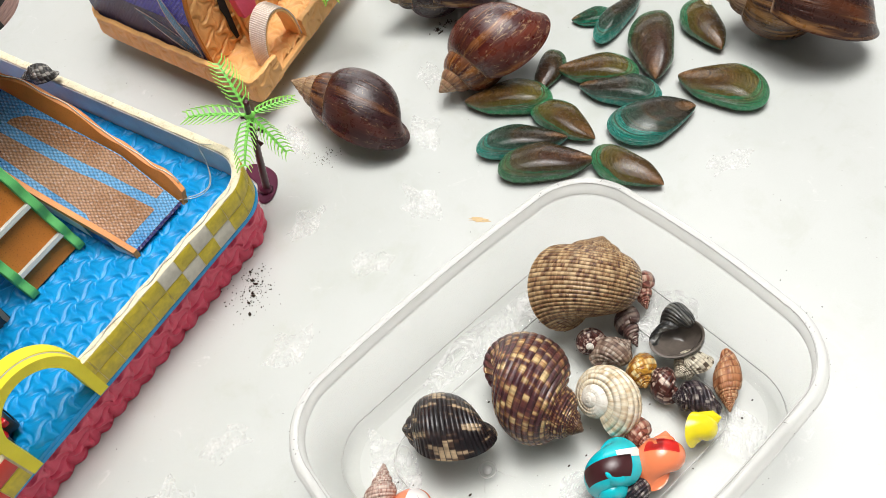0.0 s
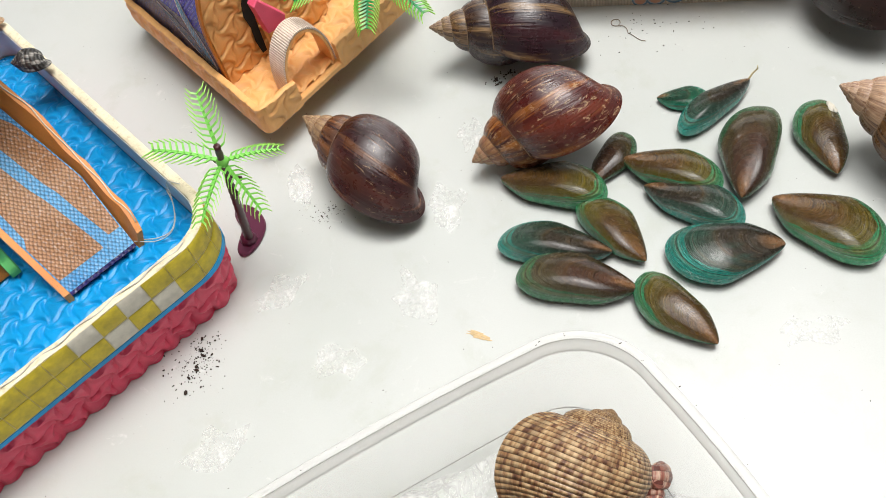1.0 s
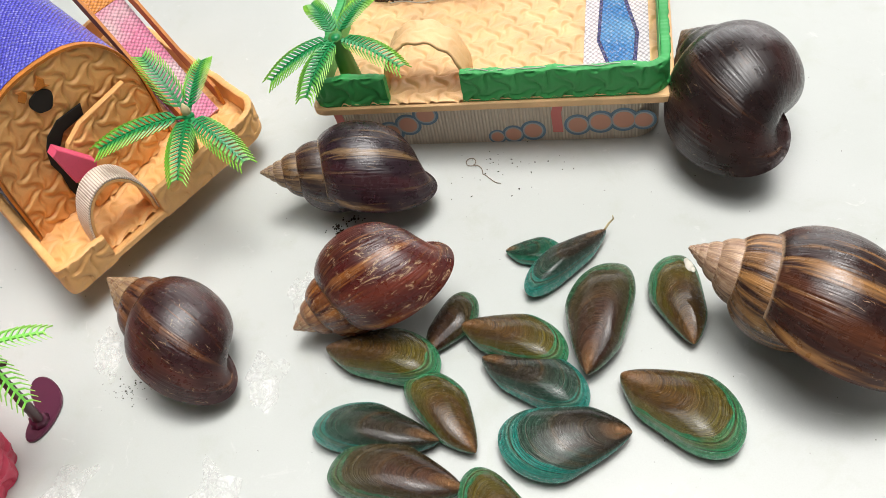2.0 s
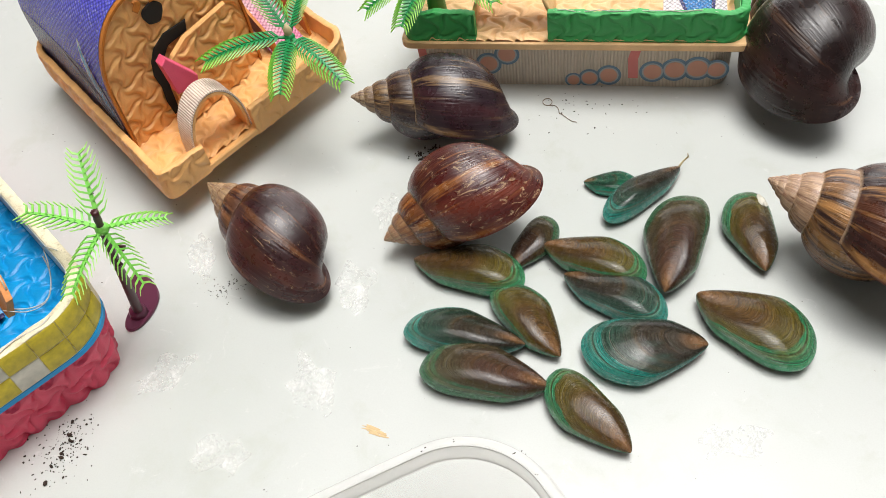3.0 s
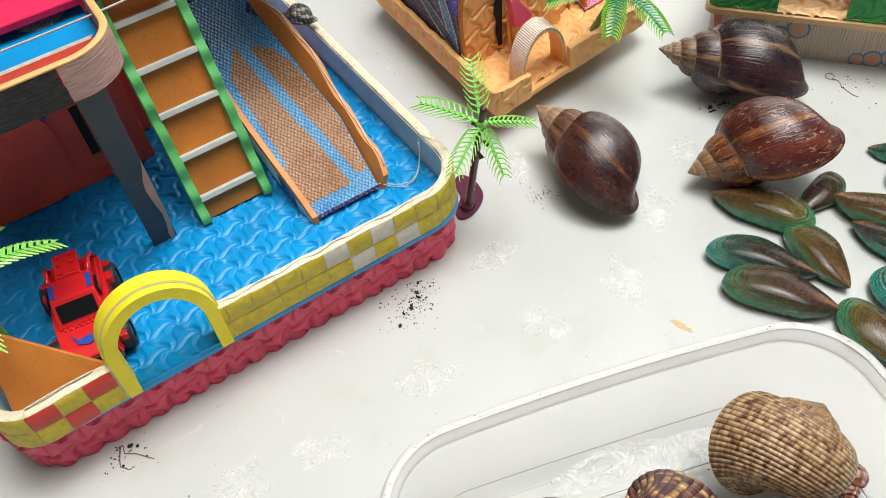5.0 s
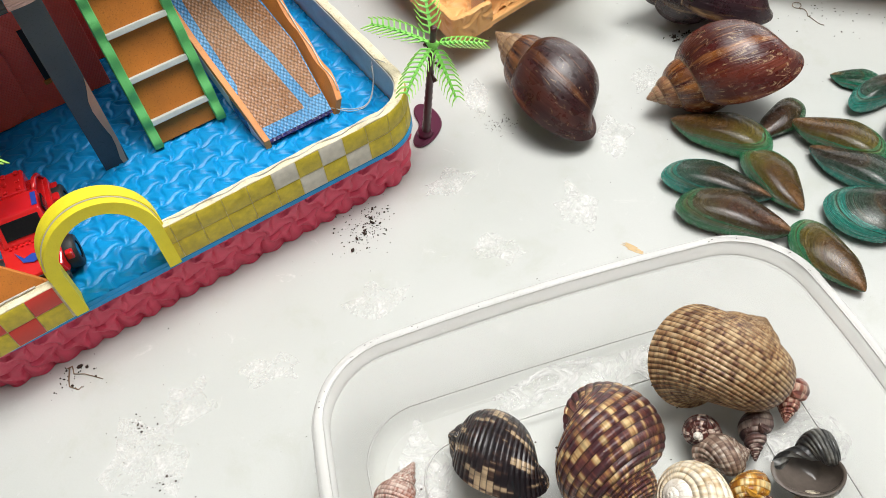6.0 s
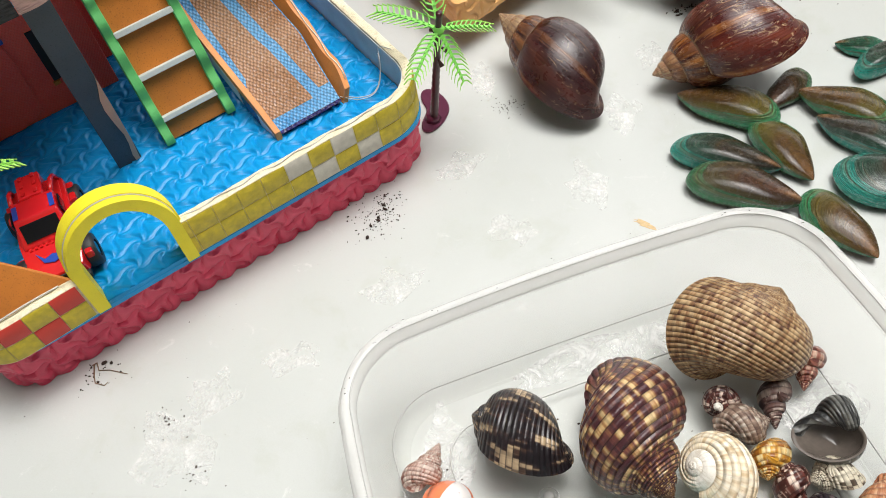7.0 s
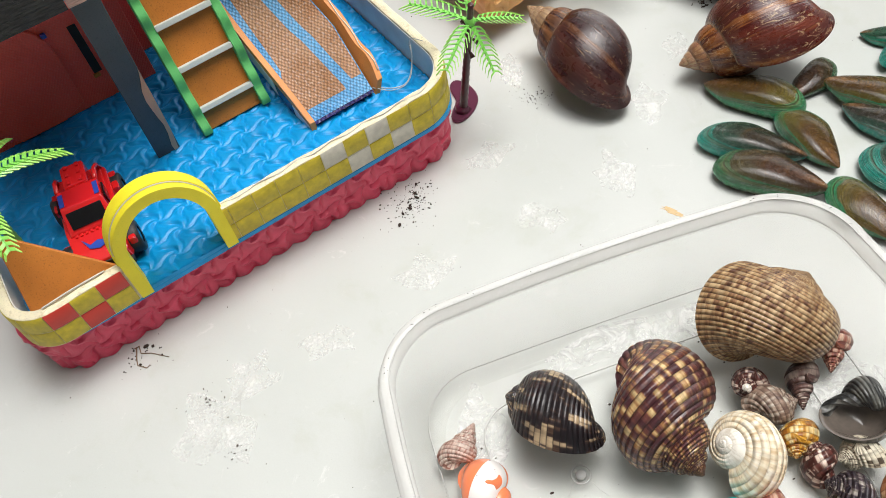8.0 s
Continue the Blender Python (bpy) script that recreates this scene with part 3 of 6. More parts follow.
# ---- shells ----
def coil(turns=7, W=1.85, R=0.135, T=0.70, a=0.18, b=0.27, tilt=0.2, steps=40, ring=44, knob=0.0, knobs=9, cords=0.0, cord=0.016, wobble=0.006, flare=0.05):
    """A coiled shell grown as an oval that widens while it turns about the axis and slides along it; apex at the origin, axis along -x."""
    n = int(turns * steps) + 1
    th = np.linspace(-turns * 2 * np.pi, 0, n)
    s = W ** (th / (2 * np.pi)) * (1 + flare * np.clip((th + 0.9) / 0.9, 0, 1) ** 2)
    ct, st = math.cos(tilt), math.sin(tilt)
    def oval(ph):
        er, ez = a * np.cos(ph), b * np.sin(ph)
        return R + er * ct - ez * st, T + er * st + ez * ct
    # the seam: where the oval, followed from its outer side towards the apex, dives under the whorl before it
    scan = np.linspace(0, -np.pi, 181)
    r, h = oval(scan)
    dr, dh = r * W - R, h * W - T
    inside = ((dr * ct + dh * st) / a) ** 2 + ((-dr * st + dh * ct) / b) ** 2 < 1
    seam = scan[int(np.argmax(inside))] if inside.any() else -np.pi
    k = np.linspace(0, 1, ring, endpoint=False)
    ph = seam + 2 * np.pi * k
    rad, hei = oval(ph)
    v = 2 * k
    m = np.ones((n, ring))
    if cords:
        m = m + cord * (np.abs(np.sin(v * cords * np.pi)) ** 0.7 - 0.6)[None, :]
    if knob:
        m = m + knob * np.maximum(0, np.sin(knobs * th))[:, None] * np.exp(-((v - 0.35) / 0.2) ** 2)[None, :]
    m = m + wobble * (np.sin(th * 3.1)[:, None] + 0.7 * np.sin(th * 7.7 + 1.0)[:, None]) * np.ones((1, ring))
    rr, hh = s[:, None] * (R + (rad - R)[None, :] * m), s[:, None] * (T + (hei - T)[None, :] * m)
    g = np.stack([-hh, rr * np.cos(th)[:, None], -rr * np.sin(th)[:, None]], -1)
    uv = np.stack(np.broadcast_arrays((1 + th / (2 * np.pi) / 8)[:, None], v[None, :]), -1)
    c = g[-1].mean(0)
    back = (g[-1] - g[-2]).mean(0) * 3
    mouth = np.stack([c + (g[-1] - c) * f - back * d for f, d in ((1.0, 0.0), (0.94, 0.0), (0.86, 0.5), (0.6, 2.0), (0.0, 3.0))])
    cut = n - steps - 1
    return [("spire", g[:cut + 1], uv[:cut + 1]), ("body_whorl", g[cut:], uv[cut:]), ("mouth", mouth, np.repeat(uv[-1:], 5, 0))]

def shell(name, tip, end, mat, label, form, roll=0.0, lift=0.0, pitch=None, category="shell", group="", size=None, spots=(), inside=None):
    """A coiled shell laid from tip to end (centimetres on the support), dropped until it rests at height lift."""
    pieces = coil(**form)
    allp = np.concatenate([g.reshape(-1, 3) for _, g, _ in pieces])
    front = allp[:, 0].max()
    length = front - allp[:, 0].min()
    tip, end = np.array(tip, float), np.array(end, float)
    d = tip - end
    L = size or np.linalg.norm(d[:2])
    yaw = math.atan2(d[1], d[0])
    pit = radians(pitch if pitch is not None else 8)
    m = np.array(Matrix.Rotation(yaw, 3, 'Z') @ Matrix.Rotation(-pit, 3, 'Y') @ Matrix.Rotation(radians(roll), 3, 'X'))
    def place(g):
        return ((g - [front - length / 2, 0, 0]) * (L / length)) @ m.T
    low = place(allp)[:, 2].min()
    mid = (tip[:2] + end[:2]) / 2
    ob = thing(name, mid[0], mid[1], lift - low, 0, label, category, group)
    for nm, g, uv in pieces:
        q = place(g)
        sheet(nm, q, inside if inside and nm == "mouth" else mat, ob, uv, close_v=True)
        if nm == "body_whorl":
            for di, dj, ni, nj, colour, lab in spots:   # painted patches on the upper side
                w = q.shape[1] // 4
                i = int(np.argmax(q[:, w, 2])) + di
                j = max(w + dj, nj)
                c = q[:, 2:-2].reshape(-1, 3).mean(0)
                pt = q[max(i - ni, 0):i + ni + 1, j - nj:j + nj + 1]
                sheet("painted_patch", c + (pt - c) * 1.006, colour, ob, label=lab)
    return ob

SNAILA = land_shell("dark_chestnut_shell", (0.036, 0.009, 0.010), (0.085, 0.021, 0.015), (0.26, 0.105, 0.036), (0.58, 0.41, 0.23), 0.76, 0.02, 0.03)
SNAILB = land_shell("striped_brown_shell", (0.022, 0.008, 0.014), (0.055, 0.016, 0.020), (0.40, 0.24, 0.10), (0.48, 0.34, 0.20), 0.64, 0.03)
SNAILC = land_shell("red_brown_shell", (0.075, 0.010, 0.008), (0.17, 0.030, 0.014), (0.44, 0.17, 0.04), (0.54, 0.38, 0.22), 0.71, 0.03, 0.075)
SNAILD = land_shell("ochre_striped_shell", (0.032, 0.010, 0.008), (0.12, 0.036, 0.014), (0.50, 0.24, 0.075), (0.70, 0.48, 0.32), 0.79, 0.05)
SNAILE = land_shell("dark_purple_brown_shell", (0.018, 0.007, 0.007), (0.042, 0.014, 0.012), (0.16, 0.075, 0.034), (0.40, 0.28, 0.16), 0.60)
G1 = "land snail shells"
ACHA = dict(turns=8, W=1.60, R=0.135, T=0.69, a=0.205, b=0.335, tilt=0.05, flare=0.02, steps=44, ring=52)
SLIM = dict(turns=8, W=1.60, R=0.13, T=0.68, a=0.215, b=0.31, tilt=0.05, flare=0.02, steps=44, ring=52)
PLUMP = dict(turns=7, W=1.70, R=0.15, T=0.66, a=0.24, b=0.34, tilt=0.05, flare=0.02, steps=44, ring=52)
shell("snail_shell", (-5.75, 34.95), (-0.2, 31.25), SNAILA, "dark chestnut land-snail shell lying alone on the table", ACHA, roll=8, pitch=17, group=G1, size=7.25)
shell("snail_shell", (-0.4, 40.3), (6.9, 40.9), SNAILB, "brown and tan striped land-snail shell beside the green tray", SLIM, roll=4, pitch=12, group=G1, size=7.6)
shell("snail_shell", (1.85, 33.05), (7.4, 35.5), SNAILC, "red-brown land-snail shell with a pale tip among mussels", PLUMP, roll=5, pitch=-14, group=G1, size=6.8)
shell("snail_shell", (18.3, 46.9), (21.4, 38.6), SNAILE, "very large dark glossy land-snail shell beside the green tray", PLUMP, roll=-12, pitch=2, group=G1, size=8.9)
shell("snail_shell", (16.4, 33.6), (23.6, 29.9), SNAILD, "ochre-striped land-snail shell with a pale pinkish tip", dict(ACHA, a=0.23, R=0.145), roll=15, pitch=14, group=G1, size=8.4)

# ---- mussels ----
MUSS = [mussel_skin("brown_mussel", (0.19, 0.090, 0.020), (0.150, 0.125, 0.016), (0.010, 0.30, 0.12)),
        mussel_skin("dark_mussel", (0.066, 0.045, 0.027), (0.030, 0.098, 0.066), (0.004, 0.34, 0.27)),
        mussel_skin("reddish_mussel", (0.120, 0.050, 0.027), (0.080, 0.066, 0.020), (0.018, 0.19, 0.07)),
        mussel_skin("green_mussel", (0.030, 0.135, 0.075), (0.014, 0.25, 0.13), (0.004, 0.36, 0.22))]

def mussel_valve(name, L, W, H, mat, parent, flip, nt=44, ns=25):
    t = (1 - np.cos(np.linspace(0.0, 1.0, nt) * np.pi)) / 2
    hump = np.where(t < 0.52, (t / 0.52) ** 0.72, np.sqrt(np.clip(1 - np.clip((t - 0.52) / 0.48, 0, 1) ** 2.3, 0, 1)))
    belly = np.where(t < 0.30, (t / 0.30) ** 0.62, np.where(t < 0.66, 1.0, np.sqrt(np.clip(1 - np.clip((t - 0.66) / 0.34, 0, 1) ** 2.1, 0, 1))))
    up, lo = W * 0.63 * hump, -W * 0.37 * belly
    for _ in range(3):
        up[1:-1], lo[1:-1] = (up[:-2] + 2 * up[1:-1] + up[2:]) / 4, (lo[:-2] + 2 * lo[1:-1] + lo[2:]) / 4
    up[0] = lo[0] = 0.0
    mid, half = (up + lo) / 2, np.maximum((up - lo) / 2, 1e-3)
    s = np.linspace(-1, 1, ns)
    w = np.sin(s * np.pi / 2)[None, :]
    x = (t * L)[:, None] + 0 * w
    y = mid[:, None] + half[:, None] * w
    crest = H * 1.30 * t ** 0.62 * (1 - t ** 2.6) ** 0.62 / 0.80
    lean = np.where(s < -0.22, (s + 0.22) / 0.78, (s + 0.22) / 1.22)   # the keel lies nearer the straight edge
    z = crest[:, None] * np.clip(np.cos(lean * np.pi / 2), 0, 1)[None, :] ** 0.80
    # growth number: how far the beak-centred outline must shrink to pass through the point
    lo_r, hi_r = np.full(x.shape, 0.02), np.full(x.shape, 1.0)
    for _ in range(14):
        r = (lo_r + hi_r) / 2
        tx, ty = x / r / L, y / r
        inside = (tx <= 1) & (ty <= np.interp(tx, t, up)) & (ty >= np.interp(tx, t, lo))
        hi_r, lo_r = np.where(inside, r, hi_r), np.where(inside, lo_r, r)
    uv = np.stack([hi_r, np.arctan2(y, x) / 1.2 + 0.5], -1)
    g = np.stack([x - L / 2, y, z * (-1 if flip else 1)], -1)
    return sheet(name, g, mat, parent, uv)

def mussel(tip, butt, mat, label, W=None, side=1, rest=0.0, tiltx=0.0):
    tip, butt = np.array(tip, float), np.array(butt, float)
    d = butt - tip
    L = float(np.linalg.norm(d))
    W = W or L * 0.50
    ob = thing("mussel", *((tip + butt) / 2), 0, 0, label, "mussel", "mussels on the table")
    h = L * 0.155
    mussel_valve("upper_valve", L, W, h, MUSS[mat], ob, False)
    mussel_valve("lower_valve", L, W, h * 0.8, MUSS[mat], ob, True)
    ob.matrix_basis = Matrix.Translation((*((tip + butt) / 2 * K), (h * 0.62 + rest) * K)) @ Matrix.Rotation(math.atan2(d[1], d[0]), 4, 'Z') @ Matrix.Rotation(radians(tiltx), 4, 'X') @ Matrix.Diagonal((1, side, 1, 1))
    return ob

for tip, butt, mt, lab, side, rest in [  # beak, rounded end, skin, label, hump side, lift
    ((8.0, 33.0), (11.85, 31.0), 0, "olive-brown mussel with a green edge", 1, 0.1),
    ((2.8, 32.45), (7.25, 30.95), 0, "olive-brown mussel under the red-brown snail shell", 1, 0.0),
    ((8.55, 27.7), (6.1, 30.85), 0, "ochre-green mussel with fine growth rings", -1, 0.0),
    ((7.3, 28.2), (2.7, 28.9), 1, "slender brown mussel with a green edge", -1, 0.0),
    ((8.15, 26.4), (3.45, 27.2), 2, "dark reddish-brown mussel, the largest of the pile", -1, 0.0),
    ((13.8, 28.1), (9.3, 28.15), 1, "wide dark mussel with a broad turquoise edge", 1, 0.0),
    ((8.8, 31.5), (12.4, 29.1), 1, "brown mussel with a turquoise edge", 1, 0.0),
    ((12.5, 30.35), (14.2, 35.15), 2, "long reddish-brown mussel with a dark green edge", 1, 0.1),
    ((13.85, 37.15), (10.6, 34.2), 1, "green mussel with a thread at its tip", -1, 0.0),
    ((16.35, 31.4), (16.3, 35.5), 0, "olive mussel with a white spot", 1, 0.0),
    ((13.7, 30.4), (17.05, 27.2), 0, "wide olive-green mussel lying apart", 1, 0.0),
    ((6.75, 31.85), (8.3, 34.6), 2, "dark mussel half under the snail shell", -1, 0.0),
    ((9.8, 36.7), (12.1, 36.0), 3, "wide bright green mussel behind the pile", 1, 0.0),
    ((10.75, 23.9), (8.3, 27.05), 0, "small green-edged mussel beside the plastic box", 1, 0.0)]:
    wide = 0.60 if "wide" in lab else 0.42 if "slender" in lab else 0.33 if "thread" in lab else 0.48
    ms = mussel(tip, butt, mt, lab, W=wide * math.dist(tip, butt), side=side, rest=rest)
    if "thread" in lab:
        h = math.dist(tip, butt) / 2
        tube("thread", [(-h + 0.05, 0, 0.05), (-h - 0.25, 0.06, 0.12), (-h - 0.42, -0.05, 0.35), (-h - 0.40, -0.02, 0.55)], [0.05, 0.045, 0.04, 0.015], BUD, ms, 6, "tuft of brown beard thread")
    if "white spot" in lab:
        bm = bmesh.new()
        for ox, oy, s in ((1.05, -0.35, 0.16), (1.28, -0.30, 0.11), (0.85, -0.45, 0.09)):
            bmesh.ops.create_icosphere(bm, subdivisions=2, radius=1.0, matrix=Matrix.Translation((ox, oy, 0.60 - 0.12 * (ox - 0.85))) @ Matrix.Diagonal((s * 1.7, s, 0.03, 1)))
        part("white_spot", bm, WHITEP, ms, "white chalky spot", True)

# ---- toy palms ----
def frond(name, start, tip, arch, mat, parent, pairs=13, wide=0.30, slim=0.036):
    """A feather-shaped plastic leaf: an arched rib from start to tip with narrow leaflets both ways."""
    bm = bmesh.new()
    uvl = bm.loops.layers.uv.new("UVMap")
    start, tip = Vector(start), Vector(tip)
    L = (tip - start).length
    bend = (start + tip) / 2 + Vector((0, 0, arch * L))
    def rib(u):
        return start * (1 - u) ** 2 + bend * (2 * u * (1 - u)) + tip * u * u
    def way(u):
        return ((bend - start) * (1 - u) + (tip - bend) * u).normalized()
    def quad(a, b, c, d, t, u, u2=None):
        n = (b - a).cross(d - a)
        n = n.normalized() * t if n.length else Vector((0, 0, t))
        vs = [bm.verts.new(p) for p in (a, b, c, d, a + n, b + n, c + n, d + n)]
        for i in ((3, 2, 1, 0), (4, 5, 6, 7), (0, 1, 5, 4), (1, 2, 6, 5), (2, 3, 7, 6), (3, 0, 4, 7)):
            f = bm.faces.new([vs[k] for k in i])
            for lp, k in zip(f.loops, i):
                lp[uvl].uv = (u if k in (0, 3, 4, 7) or u2 is None else u2, 0.5)
    n = 10
    for i in range(n):
        a, b = rib(i / n), rib((i + 1) / n)
        side = way((i + 0.5) / n).cross(Vector((0, 0, 1))).normalized() * (0.085 * (1 - 0.6 * i / n))
        quad(a - side, b - side, b + side, a + side, 0.07, 0.1 + 0.3 * i / n)
    for i in range(pairs):
        u = 0.14 + 0.84 * i / (pairs - 1)
        ln = L * wide * (0.50 + 0.50 * math.sin(math.pi * min(1, 0.12 + u * 0.80)))
        t = way(u)
        side = t.cross(Vector((0, 0, 1))).normalized()
        lift = side.cross(t)
        for sgn in (-1, 1):
            a, w = rib(u), t * (slim * L / 2.4)
            mid = a + t * (ln * 0.25) + side * (sgn * ln * 0.48) + lift * (ln * 0.08)
            end = a + t * (ln * 0.78) + side * (sgn * ln * 0.78) - lift * (ln * 0.08)
            quad(a - w, mid - w, mid + w, a + w, 0.05, 0.18 + 0.3 * u, 0.45 + 0.3 * u)
            quad(mid - w, end - w * 0.45, end + w * 0.45, mid + w, 0.05, 0.45 + 0.3 * u, 0.70 + 0.3 * u)
    return part(name, bm, mat, parent)

def palm(x, y, z, crown, tips, leaf, trunk, label, lean=(0, 0), base=True, rz=0.0, bud=False, arch=0.16, pairs=13, wide=0.30, thick=1.0, slim=0.036):
    """A toy palm with its foot at (x, y, z); tips: the ends of its leaves, seen from the crown."""
    ob = thing("toy_palm", x, y, z, rz, label, "toy palm", "toy palms")
    lx, ly = lean
    top = 1.13 if base else 1.0
    us = np.linspace(0, top, 34)
    tube("trunk", [(lx * u, ly * u, crown * u) for u in us], [thick * (0.20 - 0.07 * u + 0.022 * (i % 2)) for i, u in enumerate(us)], trunk, ob)
    tube("collar", [(lx, ly, crown - 0.28), (lx, ly, crown - 0.1), (lx, ly, crown + 0.06)], [0.20, 0.27, 0.18], leaf, ob)
    for dx, dy, dz in tips:
        frond("frond", (lx, ly, crown - 0.08), (lx + dx, ly + dy, crown - 0.08 + dz), arch, leaf, ob, pairs, wide, slim)
    if bud:
        tube("bud", [(lx, ly, crown - 0.1), (lx, ly, crown + 0.25), (lx, ly, crown + 0.55)], [0.16, 0.20, 0.05], BUD, ob)
    if base:
        n = 40
        out = []
        for i in range(n):
            w = 2 * math.pi * i / n
            r = 1.0 + 0.28 * math.cos(2 * w)
            out.append((1.25 * r * math.cos(w) * 0.95, 0.78 * r * math.sin(w) + 0.25 * math.cos(2 * w)))
        prism("base", out, 0.16, PURPLE, ob, Matrix.Translation((-0.2, 0.7, 0)) @ Matrix.Rotation(radians(105), 4, 'Z'), bevel=0.05)
        tube("socket", [(0, 0, 0.1), (0, 0, 0.5)], [0.42, 0.3], PURPLE, ob)
        for hx, hy, hz, tx, ty, tz in [(lx * s, ly * s, crown * s, lx * s + ex, ly * s + ey, crown * s + ez) for s, ex, ey, ez in ((0.8, 0.42, 0.1, -0.25), (0.88, -0.3, 0.25, 0.35), (0.7, 0.28, -0.3, -0.2))]:
            tube("fruit_stalk", [(hx, hy, hz), ((hx + tx) / 2, (hy + ty) / 2, max(hz, tz)), (tx, ty, tz)], [0.06, 0.06, 0.13], trunk, ob, 6)
    return ob

# ---- the foam play boat (local x along its front wall, y towards its back) ----
YAW = 47.0
def bw(x, y):
    a = radians(YAW)
    return x * math.cos(a) - y * math.sin(a), x * math.sin(a) + y * math.cos(a)

BX, BY = 5.0, 35.0
X0, X1, Y0, Y1 = -5.3, 15.45, 24.3, 45.5
ZS, ZB, ZF, ZR = 2.5, 2.8, 3.0, 4.7   # skirt, blue sheet, floor, rim
boat = thing("toy_boat", *bw(BX, BY), 0, YAW, "handmade foam play boat, blue floor, red skirt, yellow checkered wall", "toy boat")

def loc(pts):
    return [(x - BX, y - BY) for x, y in pts]

# red embossed skirt
sk = rounded(X0 + 0.05, X1 - 0.55, Y0 + 0.62, Y1 - 0.2, 1.5, 10)
sk = sk[36:] + sk[:37]
strip_wall("skirt", loc(sk), 0.02, ZS, 0.4, RED, boat, 0.07, 0.17, "red embossed foam skirt", wave=0.0, rows=26, lean=0.42, scallop=0.20)
# blue sheet under the wall, its edge showing
prism("blue_sheet", loc(rounded(X0 - 0.02, X1 - 0.02, Y0 + 0.0, Y1, 2.1)), ZB - ZS, BLUE, boat, Matrix.Translation((0, 0, ZS)), bevel=0.05)

def embossed_floor(name, x0, x1, y0, y1, z, h, mat, parent, off, step=0.14, scale=1.32, corner=1.0):
    xs, ys = np.arange(x0, x1 + 1e-6, step), np.arange(y0, y1 + 1e-6, step)
    gx, gy = np.meshgrid(xs, ys, indexing="ij")
    gz = z + h * ripple(gx, gy, scale)
    # pull the corners in to a round
    kx, ky = np.clip(gx, x0 + corner, x1 - corner), np.clip(gy, y0 + corner, y1 - corner)
    d = np.hypot(gx - kx, gy - ky)
    f = np.where(d > corner, corner / np.maximum(d, 1e-6), 1.0)
    gx, gy = kx + (gx - kx) * f, ky + (gy - ky) * f
    g = np.stack([gx - off[0], gy - off[1], gz], -1)
    return sheet(name, g, mat, parent, np.stack([gx, gy], -1))

embossed_floor("floor_mat", X0 + 0.45, X1 - 0.45, Y0 + 0.04, Y1 - 0.45, ZF, 0.13, BLUE, boat, (BX, BY), 0.055, corner=2.1)

# wall: right of the gate round to the back, and left of the gate round to the back
GL, GR = -0.42, 3.35   # gate opening
cr = 2.3
def arc(cx, cy, r, a0, a1, n=12):
    return [(cx + r * math.cos(radians(a0 + (a1 - a0) * i / n)), cy + r * math.sin(radians(a0 + (a1 - a0) * i / n))) for i in range(n + 1)]
right_run = [(GR, Y0)] + arc(X1 - cr, Y0 + cr, cr, -90, 0) + arc(X1 - 1.4, Y1 - 1.4, 1.4, 0, 90) + [(8, Y1)]
left_run = [(8, Y1)] + arc(X0 + 1.4, Y1 - 1.4, 1.4, 90, 180) + arc(X0 + 1.6, Y0 + 1.38, 1.6, 180, 270) + [(GL, Y0 - 0.10)]
strip_wall("wall_band", loc(right_run), ZB, ZR, 0.42, CREAM, boat, 0.12, 0.0, "cream foam wall with a rough cut top edge", wave=0.022)
strip_wall("wall_band", loc(left_run), ZB, ZR, 0.42, CREAM, boat, 0.12, 0.0, "cream foam wall with a rough cut top edge", wave=0.022)
# grey lining on the inside of the walls
def inset(run, d):
    p, _ = along(run, 0.4)
    return [tuple(q) for q in p - normals2(p) * d]
strip_wall("wall_lining", loc(inset(right_run, 0.425)), ZF - 0.05, ZR - 0.1, 0.04, GREYWALL, boat, 0.4, rows=3)
strip_wall("wall_lining", loc(inset(left_run, 0.425)), ZF - 0.05, ZR - 0.1, 0.04, GREYWALL, boat, 0.4, rows=3)

def checkers(run, colours, cell=1.08, first=1.08):
    """Two rows of printed squares on the outside of a wall run; each one is a piece."""
    p, s = along(run, 0.1)
    nr = normals2(p)
    for k in range(int((s[-1] - first) / cell) + 1):
        s0, s1 = (0.0, first) if k == 0 else (first + (k - 1) * cell, first + k * cell)
        for row in (0, 1):
            zz0, zz1 = (ZB + 0.02, (ZB + ZR) / 2 - 0.01) if row == 0 else ((ZB + ZR) / 2 + 0.01, ZR - 0.02)
            mat = colours(k, row)
            ss = np.linspace(s0 + 0.012, s1 - 0.012, 4)
            q = np.stack([np.interp(ss, s, p[:, 0]), np.interp(ss, s, p[:, 1])], 1)
            n2 = np.stack([np.interp(ss, s, nr[:, 0]), np.interp(ss, s, nr[:, 1])], 1)
            g = []
            puff = 0.035 + 0.02 * ((k * 3 + row) % 3) / 2
            for z, d in ((zz0, 0.004), (zz0 + 0.05, puff), (zz1 - 0.05, puff), (zz1, 0.004)):
                g.append(np.c_[q + n2 * d - [BX, BY], np.full(len(q), z)])
            sheet("checker", np.stack(g), mat, boat)

def right_colours(k, row):
    return WHITEP if (k, row) in ((5, 1), (6, 0), (7, 1), (8, 0)) else YELLOW

LEFT_RED = ((2, 1), (3, 0), (4, 1))
checkers(right_run[:14], right_colours, first=0.52)
checkers(left_run[::-1][:14][::-1], lambda k, row: REDP if (k, row) in LEFT_RED else YELLOW)

THREAD = plain("pale_thread", (0.55, 0.53, 0.48), 0.6)
